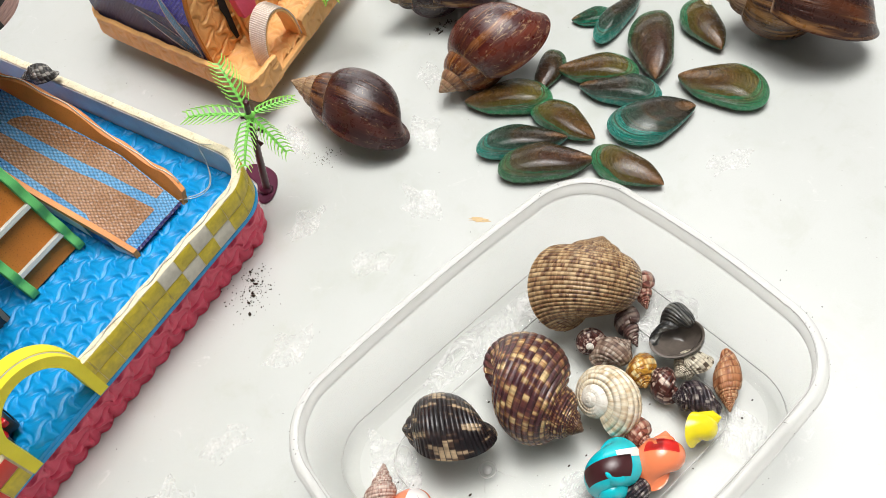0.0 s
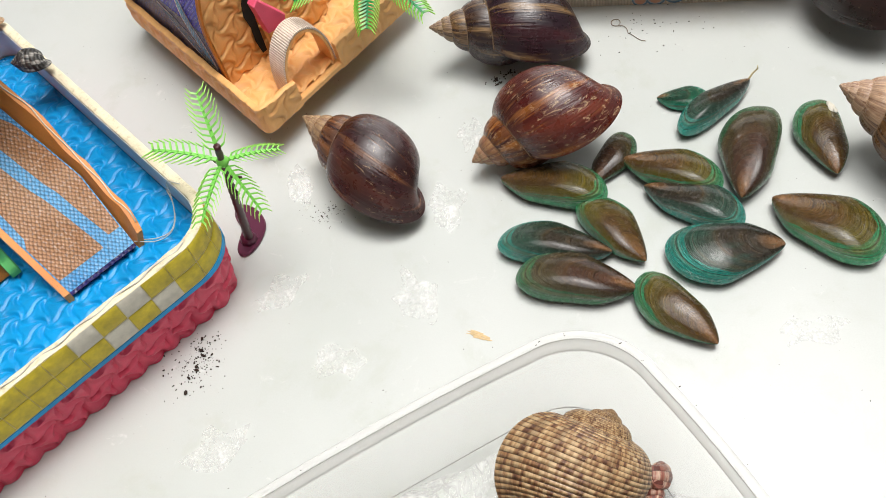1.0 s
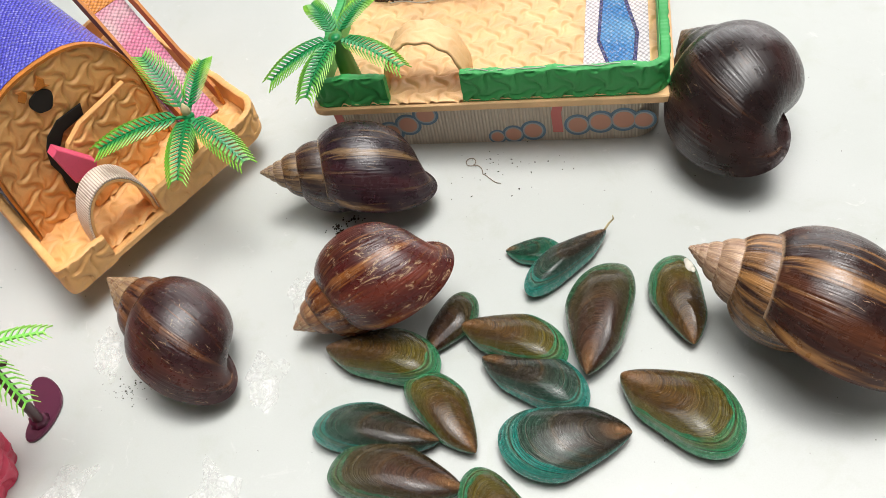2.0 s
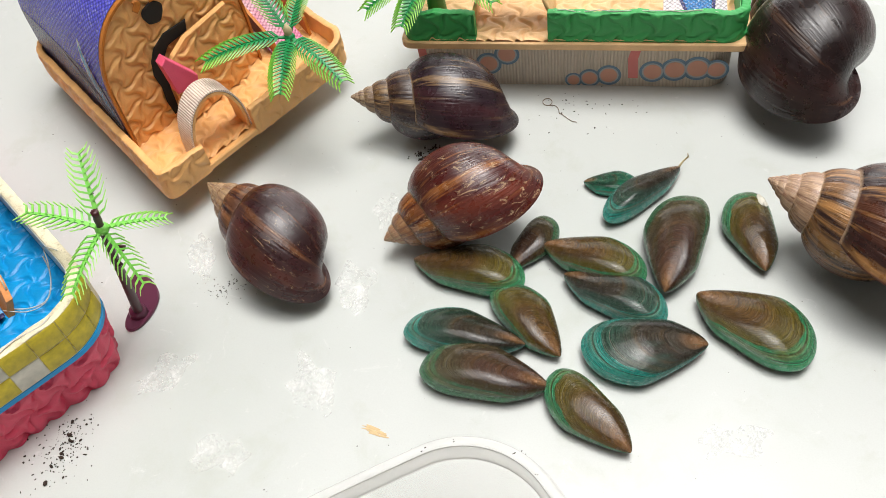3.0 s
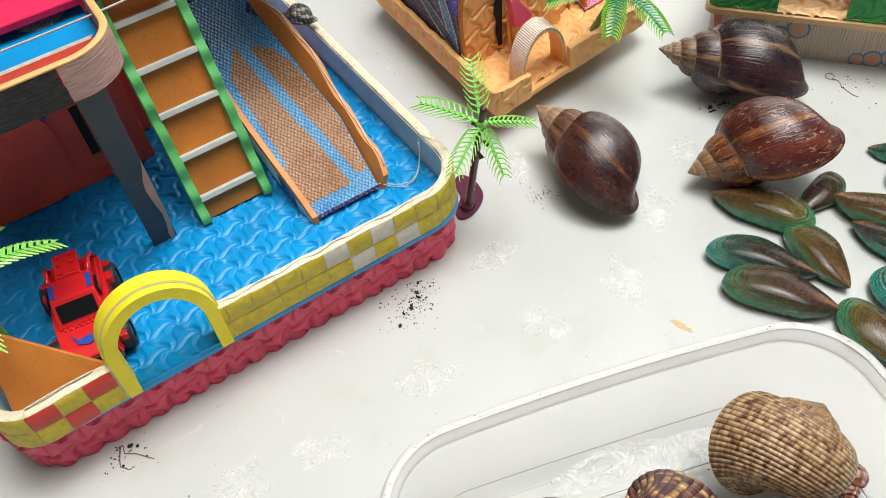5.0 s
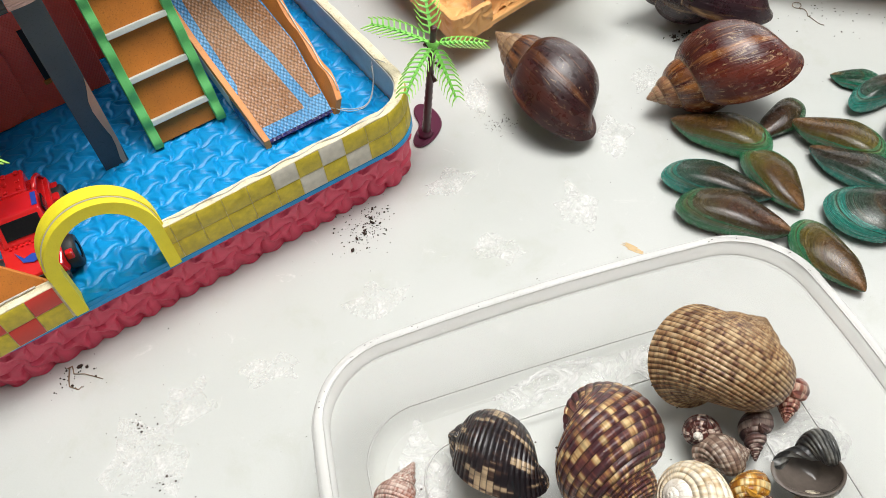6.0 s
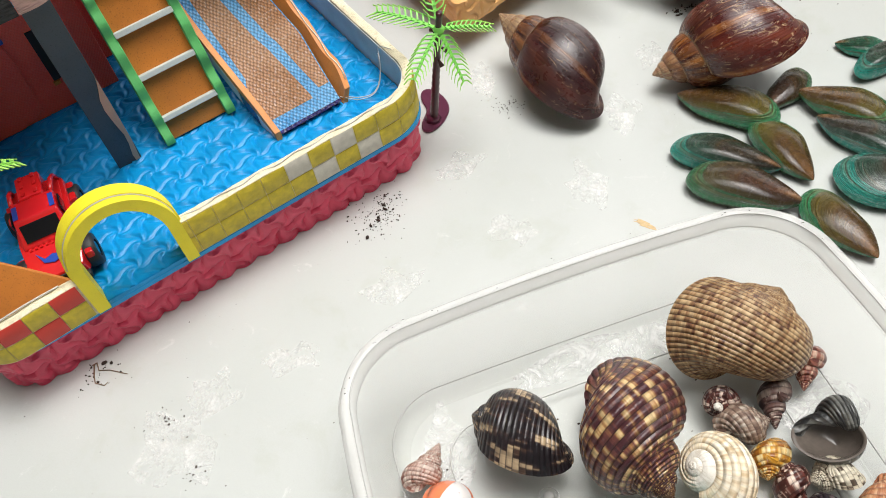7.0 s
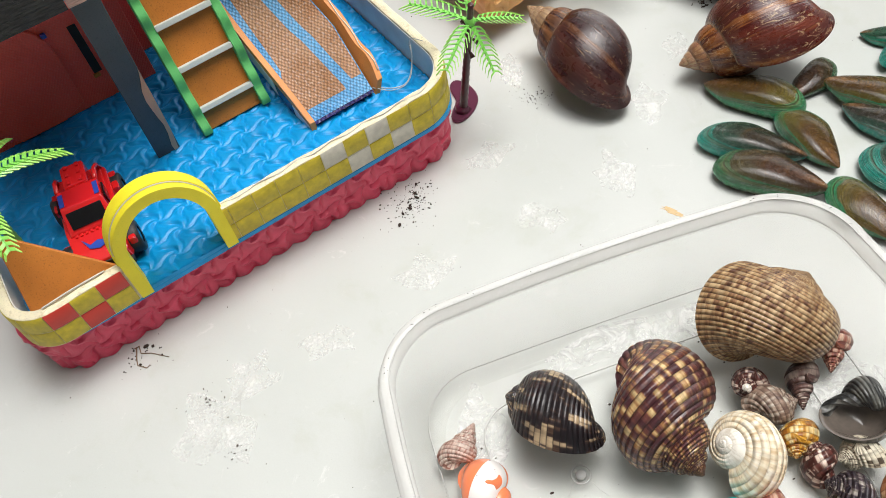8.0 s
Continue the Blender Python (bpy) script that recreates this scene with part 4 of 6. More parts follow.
# yellow gate arch
gc, gr = (GL + GR) / 2, (GR - GL) / 2
arch_pts = [(gc - gr + 0.2, 0, ZB + 0.05)] + [(gc + (gr - 0.2) * math.cos(w), 0, ZR + 0.2 + 2.05 * math.sin(w)) for w in np.linspace(math.pi, 0, 45)] + [(gc + gr - 0.2, 0, ZB + 0.05)]
arch_pts = [(x - BX, Y0 + 0.28 - BY, z) for x, y, z in arch_pts]
strap("gate_arch", arch_pts, (0, 1, 0), 1.0, 0.5, ARCHY, boat, "bright yellow foam gate arch")
ring_c = ZR + 0.2
def grown(d, dy):
    return [(gc - BX + (x - gc + BX) * (1 + d / (gr - 0.2)), y + dy, ring_c + (z - ring_c) * (1 + d / 2.05) if z > ring_c else z) for x, y, z in arch_pts]
strap("gate_arch_layer", grown(0.48, 0.16), (0, 1, 0), 0.62, 0.10, ARCHY, boat, "second layer of yellow foam on the arch")
tube("glue_line", [(x, y, z + 0.02) for x, y, z in grown(0.50, -0.16)[3:-3]], 0.03, THREAD, boat, 6, "line of dried glue on the arch")

box("gate_sill", GL + 0.02 - BX, GR - 0.02 - BX, Y0 + 0.02 - BY, Y0 + 0.5 - BY, ZB - 0.02, ZF - 0.03, BLUE, boat, 0.04)
# orange board behind the wall
prism("ramp_board", [(0, 0), (4.35, 0.15), (0.3, 4.0)], 0.28, ORANGE, boat,
      Matrix.Translation((-4.6 - BX, 25.3 - BY, ZF + 0.2)) @ Matrix.Rotation(radians(-4), 4, 'Z') @ Matrix.Rotation(radians(52), 4, 'X'), "orange foam triangle leaning on the wall")

# ladder
DZ = 9.8   # underside height of the upper deck as drawn; it is lifted to WZ below
WZ = 12.55
lad = thing("toy_ladder", *bw(6.76, 34.2), ZF, YAW, "orange foam ladder with wavy green rails and grey rungs", "toy ladder")
LY0, LY1, LZ = 30.85 - 34.2, 34.55 - 34.2, WZ - ZF
llen = math.hypot(LY1 - LY0, LZ)
lm = Matrix.Translation((0, LY0, 0.05)) @ Matrix.Rotation(math.atan2(LZ, LY1 - LY0), 4, 'X')
box("board", -1.42, 1.42, 0.05, llen, -0.25, 0, ORANGE, lad, 0.03, "", lm)
for sx in (-1, 1):
    outl = []
    nn = 240
    for i in range(nn + 1):
        outl.append((i / nn * llen, 0.36 + 0.075 * math.sin(i / nn * llen * 4.8 + 0.9 * math.sin(i / nn * 9)) + 0.03 * math.sin(i / nn * llen * 2.3)))
    outl = [(0, -0.35)] + outl + [(llen, -0.35)]
    m2 = lm @ Matrix.Translation((sx * 1.51 - 0.21, 0, 0)) @ Matrix(((0, 0, 1, 0), (1, 0, 0, 0), (0, 1, 0, 0), (0, 0, 0, 1)))
    prism("rail", outl, 0.42, LGREEN, lad, m2, "light green wavy foam rail", 0.03)
for i in range(5):
    yy = 1.0 + 2.0 * i
    box("rung", -1.33, 1.33, yy, yy + 0.24, 0.0, 0.34, LGREYF, lad, 0.03, "", lm)

# slide
sl = thing("toy_slide", *bw(11.0, 33.5), ZF, YAW, "foam slide with woven blue and brown bed and orange sides", "toy slide")
def slide_z(y):   # y from the foot
    u = np.asarray(y) / 11.2
    return 0.22 + 6.6 * (0.72 * u + 0.28 * u ** 2)
SL = 13.4   # length of the bed in plan
ys = np.linspace(0, SL, 70)
SY = 27.6 - 33.5
xs_left = np.interp(ys, [0, 5, 11.2, SL], [-1.65, -2.1, -2.6, -2.7])
xs_right = np.interp(ys, [0, 3.5, 7, 11.2, SL], [1.45, 1.7, 1.15, 0.45, 0.2])
def bed(name, f0, f1, y0, y1, mat, lift, shape=None):
    yy = np.linspace(y0, y1, 40)
    cols = []
    for k in np.linspace(0, 1, 8):
        fa = np.full(len(yy), f0) if shape is None else shape(yy)[0]
        fb = np.full(len(yy), f1) if shape is None else shape(yy)[1]
        xa, xb = np.interp(yy, ys, xs_left), np.interp(yy, ys, xs_right)
        x = xa + (xb - xa) * (fa + (fb - fa) * k)
        cols.append(np.c_[x, yy + SY, slide_z(yy) + lift])
    g = np.stack(cols, 1)
    return sheet(name, g, mat, sl, g[..., :2])
bed("bed", 0.0, 1.0, 0.0, SL, SLIDEB, 0.0)
bed("brown_patch", 0, 0, 0.72, 8.03, SLIDET, 0.012, lambda y: (np.interp(y, [0.7, 2.5, 2.7, 6.9, 8.03], [0.02, 0.02, 0.08, 0.14, 0.42]), np.interp(y, [0.9, 4.2, 6.3, 8.03], [0.67, 0.50, 0.46, 0.43])))
bed("brown_patch", 0, 0, 1.0, 7.7, SLIDET, 0.012, lambda y: (np.interp(y, [1.0, 2.3, 4.05, 7.7], [0.82, 0.74, 0.66, 0.60]), np.interp(y, [1.0, 5.2, 6.5, 7.4, 7.7], [0.985, 0.985, 0.95, 0.84, 0.68])))
bed("navy_patch", 0.21, 0.41, 10.25, 11.15, NAVY, 0.012)
bed("navy_patch", 0, 0, 7.55, 8.63, NAVY, 0.012, lambda y: (np.interp(y, [7.55, 8.25, 8.63], [0.045, 0.01, 0.15]), np.interp(y, [7.55, 8.63], [0.055, 0.17])))
bed("navy_patch", 0, 0, 8.75, 9.4, NAVY, 0.012, lambda y: (np.interp(y, [8.75, 9.1, 9.4], [0.97, 0.88, 0.97]), np.full(len(y), 0.985)))
bed("olive_patch", 0.56, 0.78, 10.55, 11.1, OLIVEV, 0.012)
bed("navy_hem", 0.0, 1.0, -0.02, 0.13, NAVY, 0.016)
for side, xs_ in (("left", xs_left), ("right", xs_right)):
    sx = -1 if side == "left" else 1
    hgt = 0.62 + 0.20 * np.sin(ys * 0.95 + 1.6) + 0.05 * np.sin(ys * 2.6) if sx > 0 else 0.30 + 0.06 * np.sin(ys * 0.9)
    hgt = hgt * np.clip(0.6 + ys / 3.0, 0, 1)
    flare = 0.62 * hgt if sx > 0 else 0.0 * hgt
    a = np.c_[xs_ , ys + SY, slide_z(ys) - 0.3]
    b = np.c_[xs_ + flare, ys + SY, slide_z(ys) + hgt]
    th = np.array([0.26 * sx, 0, 0])
    g = np.stack([a, b, b + th, a + th], 1)
    g = np.concatenate([np.repeat(g[:1].mean(1, keepdims=True), 4, 1), g, np.repeat(g[-1:].mean(1, keepdims=True), 4, 1)])
    sheet("side", g, ORANGE_LIT, sl, close_v=True, smooth=False, label="orange foam side with a wavy edge")
for y0_, y1_, mt in ((0.1, 1.35, WHITEV), (1.37, 2.6, NAVY), (2.62, 8.5, WHITEV)):   # printed board below the bed's edge
    yb = np.linspace(y0_, y1_, 12)
    xb = np.interp(yb, ys, xs_left) - 0.27
    edge = np.stack([np.c_[xb, yb + SY, np.maximum(slide_z(yb) - 0.95, 0.02)], np.c_[xb, yb + SY, slide_z(yb) - 0.12]])
    sheet("side_print", np.concatenate([edge, edge[::-1] + [0.03, 0, 0]]), mt, sl, close_u=True, smooth=False)
edge_y = np.linspace(0.3, 9.0, 24)
edge_h = (0.62 + 0.20 * np.sin(edge_y * 0.95 + 1.6) + 0.05 * np.sin(edge_y * 2.6)) * np.clip(0.6 + edge_y / 3.0, 0, 1)
tube("glue_strand", np.c_[np.interp(edge_y, ys, xs_right) + 0.62 * edge_h + 0.14 + 0.06 * np.sin(edge_y * 3.3), edge_y + SY, slide_z(edge_y) + edge_h + 0.03], 0.035, plain("dried_glue", (0.62, 0.56, 0.44), 0.35), sl, 5, "strand of dried glue along the edge")
box("under_board", -1.65, 1.4, SY + 0.15, SY + 0.5, 0.0, 0.22, NAVY, sl, 0.03)

def blob(pts, rounds=3):
    """An outline with its corners worn round."""
    p = np.array(pts, float)
    for _ in range(rounds):
        q = np.roll(p, -1, 0)
        p = np.stack([0.75 * p + 0.25 * q, 0.25 * p + 0.75 * q], 1).reshape(-1, 2)
    return [tuple(v) for v in p]
# house walls under the deck
def slab(name, x0, x1, y0, y1, z0, z1, mat, label="", bevel=0.05):
    return box(name, x0 - BX, x1 - BX, y0 - BY, y1 - BY, z0, z1, mat, boat, bevel, label)
slab("house_wall", -4.6, 4.95, 36.8, 37.15, ZF, WZ, REDV, "dark red vinyl house front with a slit window")
slab("house_wall", 4.6, 4.95, 37.15, 44.6, ZF, WZ, REDV, "dark red vinyl house side")
slab("house_wall", -4.6, -4.25, 37.15, 44.6, ZF, WZ, REDV, "dark red vinyl house side")
slab("house_wall", 4.97, 8.2, 39.0, 39.3, ZF, WZ, REDV, "dark red vinyl wall under the deck")
# no cut in the wall: a black plate paints the slit's shade
slab("window_slit", 2.38, 2.78, 36.72, 36.82, 4.6, 7.3, BLACK, "black plate for the shade in a slit window", 0.02)
slab("slit_chip", 2.30, 2.62, 36.70, 36.82, 4.34, 4.56, ORANGE, "orange foam chip under the slit window", 0.04)
prism("house_door", [(x - BX, z) for x, z in blob([(-3.2, 3.1), (1.25, 3.1), (1.33, 5.0), (1.42, 6.9), (0.95, 7.95), (0.45, 8.22), (-3.2, 8.25)], 1)], 0.2, REDV, boat, Matrix.Translation((0, 36.79 - BY, 0)) @ Matrix.Rotation(radians(90), 4, 'X'), "dark red vinyl door with a clipped corner", 0.04)
slab("door_bead", 1.2, 1.45, 36.5, 36.72, 7.4, 7.62, CARBLUE, "small blue bead", 0.06)
# upper decks
lower = set(boat.children)
prism("red_deck", loc([(-5.0, 39.3), (4.8, 39.1), (8.5, 38.7), (8.5, 45.0), (-5.0, 45.0)]), 0.4, PINKRED, boat, Matrix.Translation((0, 0, DZ + 0.1)), "crimson felt upper deck", 0.06)
par = [(8.95, 40.1), (9.3, 39.85), (10.7, 38.95), (12.0, 38.3)] + arc(13.2, 40.9, 3.0, -110, 0, 14) + arc(13.2, 42.4, 3.0, 0, 70, 8)
prism("blue_deck", loc([(x + (12.2 - x) * 0.02, y + 0.12) for x, y in par] + [(8.9, 45.2)]), 0.9, SLIDEB, boat, Matrix.Translation((0, 0, DZ + 0.0)), bevel=0.03)
def deck_patch(outline, mat, lift=0.0):
    prism("deck_patch", loc(outline), 0.02, mat, boat, Matrix.Translation((0, 0, DZ + 0.905 + lift)), bevel=0)
PALEB = woven("pale_blue_vinyl", (0.40, 0.66, 0.82), (0.34, 0.60, 0.80), 720)
deck_patch(blob([(8.95, 40.6), (9.1, 41.3), (9.7, 41.9), (10.7, 41.4), (12.2, 40.95), (12.4, 39.7), (12.7, 38.35), (11.95, 38.5), (11.8, 39.7), (11.55, 40.4), (11.15, 40.7), (10.5, 40.2), (10.0, 39.65), (9.4, 39.9)], 2), NAVY)
deck_patch([(10.25, 39.45), (11.1, 40.2), (11.5, 38.75)], OLIVEV)
deck_patch(blob([(12.6, 41.1), (13.5, 41.8), (14.6, 42.5), (16.0, 42.4), (16.05, 40.5), (15.6, 39.5), (14.6, 38.45), (13.4, 38.35)], 2), STEEL)
deck_patch(blob([(13.9, 43.2), (15.7, 41.6), (15.1, 39.9), (14.3, 39.7), (13.8, 40.7), (13.6, 42.0)]), PALEB, 0.004)
deck_patch([(10.3, 44.9), (11.0, 45.1), (11.3, 44.6), (10.8, 44.5)], DKRED)
deck_patch([(11.6, 44.5), (12.1, 44.9), (12.5, 44.6), (12.2, 44.1)], STEEL)
# printed sides in pieces of pink and black rib, an orange top edge
par_p, par_s = along(par, 0.15)
cuts = [0, 5.2, 9.6, par_s[-1]]
for k in range(3):
    seg = par_p[(par_s >= cuts[k] - 0.08) & (par_s <= cuts[k + 1] + 0.08)]
    lo, hi = (BLACKRIB, PINKRIB) if k != 1 else (PINKRIB, BLACKRIB)
    strip_wall("deck_side", loc(seg), DZ - 0.55, DZ + 0.24, 0.3, lo, boat, 0.2, rows=3)
    strip_wall("deck_side", loc(seg), DZ + 0.25, DZ + 0.86, 0.3, hi, boat, 0.2, rows=3)
strip_wall("deck_edge", loc(par), DZ + 0.90, DZ + 0.96, 0.24, TAN, boat, 0.2, rows=2, label="orange cut edge of the deck")
# curved orange screens on the deck
scr = [(8.9, 42.6), (10.0, 41.85), (11.5, 41.2), (12.6, 41.1), (13.3, 41.5), (13.6, 42.6), (13.0, 43.8)]
strip_wall("deck_screen", loc(scr), DZ + 0.93, DZ + 2.5, 0.28, ORANGE_LIT, boat, 0.25, label="curved orange foam screen on the deck", wave=0.03)
strip_wall("deck_screen", loc([(8.6, 40.6), (8.6, 42.6), (8.4, 45.0)]), DZ + 0.93, DZ + 2.3, 0.28, ORANGE_LIT, boat, 0.25, label="orange foam screen on the deck")
box("deck_post", -0.13, 0.13, -0.16, 0.16, 0, 4.4, PEACH, boat, 0.04, "thin brown foam post", Matrix.Translation((7.4 - BX, 41.2 - BY, DZ + 0.45)) @ Matrix.Rotation(radians(-30), 4, 'Y'))
lift = Matrix.Translation(((6.85 - BX) * K, (2.56 - BY) * K, 31.5 * K)) @ Matrix.Scale(0.852, 4)
lift = lift @ Matrix.Translation((-(6.85 - BX) * K, -(2.56 - BY) * K, -31.5 * K))
for ob in boat.children:   # the upper storey is smaller than drawn and stands higher
    if ob not in lower:
        ob.data.transform(lift)
# balcony in front of the house, on a grey pillar
BF, B0, B1 = 29.1, 12.3, 13.72   # its front, lower and upper edge
bal = [(5.05, 33.6)] + arc(5.05 - 1.9, BF + 1.9, 1.9, 0, -90) + [(-3.5, BF)]
prism("balcony_floor", loc([(-3.5, 36.6), (4.7, 36.4), (4.7, 31.1), (4.2, 29.9), (3.2, 29.45), (-3.5, 29.45)]), 0.25, BLUE, boat, Matrix.Translation((0, 0, B0 + 0.15)), bevel=0.02)
strip_wall("balcony_band", loc([(2.72, BF + 0.02)] + bal[:-1][::-1]), B0, B1, 0.28, PINKRIB, boat, 0.15, rows=4, label="pinkish ribbed balcony band")
strip_wall("balcony_band", loc([(-3.5, BF), (2.70, BF)]), B0, B1, 0.28, BLACKRIB, boat, 0.15, rows=4, label="black ribbed balcony band")
for y0_, y1_, mt in ((31.85, 32.1, WHITEP), (30.9, 31.84, DKRED), (29.45, 30.89, REDP)):
    prism("floor_stripe", loc([(-3.4, y0_), (4.3 if y0_ > 30 else 3.4, y0_), (4.5 if y0_ > 30 else 4.2, y1_), (-3.4, y1_)]), 0.02, mt, boat, Matrix.Translation((0, 0, B0 + 0.41)), bevel=0)
prism("floor_circle", loc([(3.1 + 1.05 * math.cos(w), 35.0 + 1.15 * math.sin(w)) for w in np.linspace(0, 2 * math.pi, 28, endpoint=False)]), 0.02, PALEB, boat, Matrix.Translation((0, 0, B0 + 0.405)), bevel=0)
strip_wall("balcony_edge", loc(bal[::-1]), B1 + 0.05, B1 + 0.11, 0.28, TAN, boat, 0.15, rows=2, label="orange cut edge of the balcony")
pm = Matrix.Translation((3.32 - BX, 31.15 - BY, ZF)) @ Matrix.Rotation(radians(10.5), 4, 'X')
box("pillar", -0.54, 0.54, -0.16, 0.16, -0.05, 9.5, GREYF, boat, 0.04, "dark grey speckled foam pillar", pm)
prism("pillar_patch", blob([(0.18, 0.0), (0.54, 0.0), (0.54, 5.6), (0.46, 5.0), (0.16, 3.9), (0.26, 2.6), (0.40, 1.6)], 1), 0.03, PEACH, boat, pm @ Matrix.Translation((0, -0.165, 0)) @ Matrix.Rotation(radians(90), 4, 'X'), bevel=0)

# strings of dried glue and thread
def thread(name, pts, parent, r=0.045, mat=None):
    p = np.array(pts, float)
    for _ in range(3):   # rounded between the points
        q = np.stack([0.75 * p[:-1] + 0.25 * p[1:], 0.25 * p[:-1] + 0.75 * p[1:]], 1).reshape(-1, 3)
        p = np.concatenate([p[:1], q, p[-1:]])
    tube(name, p, r, mat or CHROME, parent, 5)
thread("thread", [(12.6 - BX, 27.9 - BY, ZF + 0.2), (13.3 - BX, 27.2 - BY, ZF + 0.12), (14.0 - BX, 27.0 - BY, ZF + 0.2), (14.6 - BX, 27.4 - BY, ZF + 0.9), (14.7 - BX, 27.6 - BY, ZR - 0.1)], boat, 0.028, THREAD)
thread("thread", [(12.5 - BX, 27.8 - BY, ZF + 0.3), (13.2 - BX, 27.0 - BY, ZF + 0.15), (14.1 - BX, 26.9 - BY, ZF + 0.3), (14.75 - BX, 27.6 - BY, ZF + 1.2), (14.9 - BX, 28.0 - BY, ZR + 0.05), (15.2 - BX, 27.2 - BY, ZR + 0.1)], boat, 0.022, THREAD)
thread("thread", [(-3.9 - BX, 24.4 - BY, ZR + 0.1), (-2.6 - BX, 24.45 - BY, ZR + 0.16), (-1.3 - BX, 24.5 - BY, ZR + 0.1)], boat, 0.04, THREAD)
thread("thread", [(0.16 - BX, 31.95 - BY, 13.54), (4.42 - BX, 31.9 - BY, 13.52), (7.4 - BX, 32.07 - BY, 13.57), (8.04 - BX, 33.61 - BY, 13.65), (8.09 - BX, 34.88 - BY, 14.37)], boat, 0.045, THREAD)

glue = along(right_run[:14], 0.5)[0]
thread("thread", [(x - BX + 0.05 * math.sin(i * 2.7), y - BY + 0.22 + 0.10 * math.sin(i * 1.9), ZR + 0.055 + 0.02 * math.sin(i * 3.1)) for i, (x, y) in enumerate(glue[:-6])], boat, 0.028, THREAD)
# ---- toy car ----
def wheel(parent, x, y, r, w):
    bm = bmesh.new()
    n = 20
    prof = [(r * 0.55, -w / 2), (r * 0.93, -w / 2), (r, -w * 0.3), (r, w * 0.3), (r * 0.93, w / 2), (r * 0.55, w / 2)]
    rings = []
    for i in range(n):
        a = 2 * math.pi * i / n
        k = 1.0 if i % 2 else 0.96
        rings.append([bm.verts.new((k * pr * math.cos(a), pw, k * pr * math.sin(a))) for pr, pw in prof])
    for i in range(n):
        for j in range(len(prof) - 1):
            bm.faces.new([rings[i][j], rings[(i + 1) % n][j], rings[(i + 1) % n][j + 1], rings[i][j + 1]])
    bmesh.ops.translate(bm, vec=(x, y, r), verts=bm.verts)
    ty = part("wheel", bm, RUBBER, parent, "black rubber tyre with a black rim", True)
    bm = bmesh.new()
    bmesh.ops.create_cone(bm, cap_ends=True, segments=14, radius1=r * 0.56, radius2=r * 0.4, depth=w * 0.9, matrix=Matrix.Translation((x, y, r)) @ Matrix.Rotation(radians(90 if y < 0 else -90), 4, 'X'))
    part("rim", bm, GLASSK, ty)

cx, cy = bw(-0.80, 28.22)
car = thing("toy_car", cx, cy, ZF + 0.05, YAW + 262, "small red plastic pickup car with blue decals in the boat", "toy car")
car.scale = (1.17, 1.26, 1.20)
def loft_box(name, secs, mat, parent, label="", bevel=0.06):
    """A body lofted through cross sections (x, half width, z0, z1)."""
    bm = bmesh.new()
    rings = [[bm.verts.new(p) for p in ((x, -h, a), (x, h, a), (x, h * 0.93, b), (x, -h * 0.93, b))] for x, h, a, b in secs]
    for r0, r1 in zip(rings, rings[1:]):
        for j in range(4):
            bm.faces.new([r0[j], r0[(j + 1) % 4], r1[(j + 1) % 4], r1[j]])
    bm.faces.new(rings[0][::-1])
    bm.faces.new(rings[-1])
    bmesh.ops.recalc_face_normals(bm, faces=bm.faces)
    bmesh.ops.bevel(bm, geom=list(bm.edges), offset=bevel, segments=2, affect='EDGES', profile=0.6)
    return part(name, bm, mat, parent, label)
body = loft_box("body", [(-2.2, 0.85, 0.55, 1.15), (-1.9, 0.95, 0.45, 1.25), (-0.4, 0.98, 0.42, 1.28), (0.6, 0.98, 0.42, 1.25), (1.7, 0.9, 0.45, 1.1), (2.15, 0.8, 0.5, 0.95)], CARRED, car)
loft_box("cab", [(-0.85, 0.70, 1.2, 1.85), (-0.65, 0.74, 1.2, 1.98), (0.22, 0.74, 1.2, 1.95), (0.88, 0.80, 1.15, 1.28)], CARRED, car)
box("windscreen", -0.30, 0.30, -0.58, 0.58, -0.02, 0.03, GLASSK, car, 0.02, "black windscreen", Matrix.Translation((0.57, 0, 1.635)) @ Matrix.Rotation(radians(45.4), 4, 'Y'))
for sy in (-1, 1):
    box("side_window", -0.5, 0.15, sy * 0.76 - 0.03, sy * 0.76 + 0.03, 1.4, 1.85, GLASSK, car, 0.02)
    box("flame_decal", -0.52, 0.12, sy * 0.58 - 0.08, sy * 0.58 + 0.08, 1.97, 1.985, CARBLUE, car, 0.0)
    tube("roll_bar", [(-2.05, sy * 0.74, 1.2), (-1.75, sy * 0.70, 1.65), (-1.3, sy * 0.67, 1.88), (-0.7, sy * 0.64, 1.93)], 0.08, CARRED, car)
    box("fender", 0.95, 1.9, sy * 1.0 - 0.12, sy * 1.0 + 0.12, 0.75, 1.05, CARRED, car, 0.06)
    box("fender", -1.75, -0.8, sy * 1.0 - 0.12, sy * 1.0 + 0.12, 0.8, 1.12, CARRED, car, 0.06)
    box("headlight", 2.02, 2.2, sy * 0.5 - 0.15, sy * 0.5 + 0.15, 0.62, 0.85, CHROME, car, 0.04)
    wheel(car, 1.35, sy * 1.0, 0.58, 0.42)
    wheel(car, -1.3, sy * 1.0, 0.58, 0.42)
box("bed_cover", -1.9, -0.75, -0.40, 0.40, 1.22, 1.98, CARRED, car, 0.08)
box("bed_floor", -2.1, -0.8, -0.75, 0.75, 1.2, 1.3, CARRED, car, 0.05)
for i in range(3):
    for j in (-1, 1):
        box("stud", -1.85 + 0.4 * i, -1.65 + 0.4 * i, j * 0.2 - 0.07, j * 0.2 + 0.07, 1.97, 2.04, CARRED, car, 0.04)
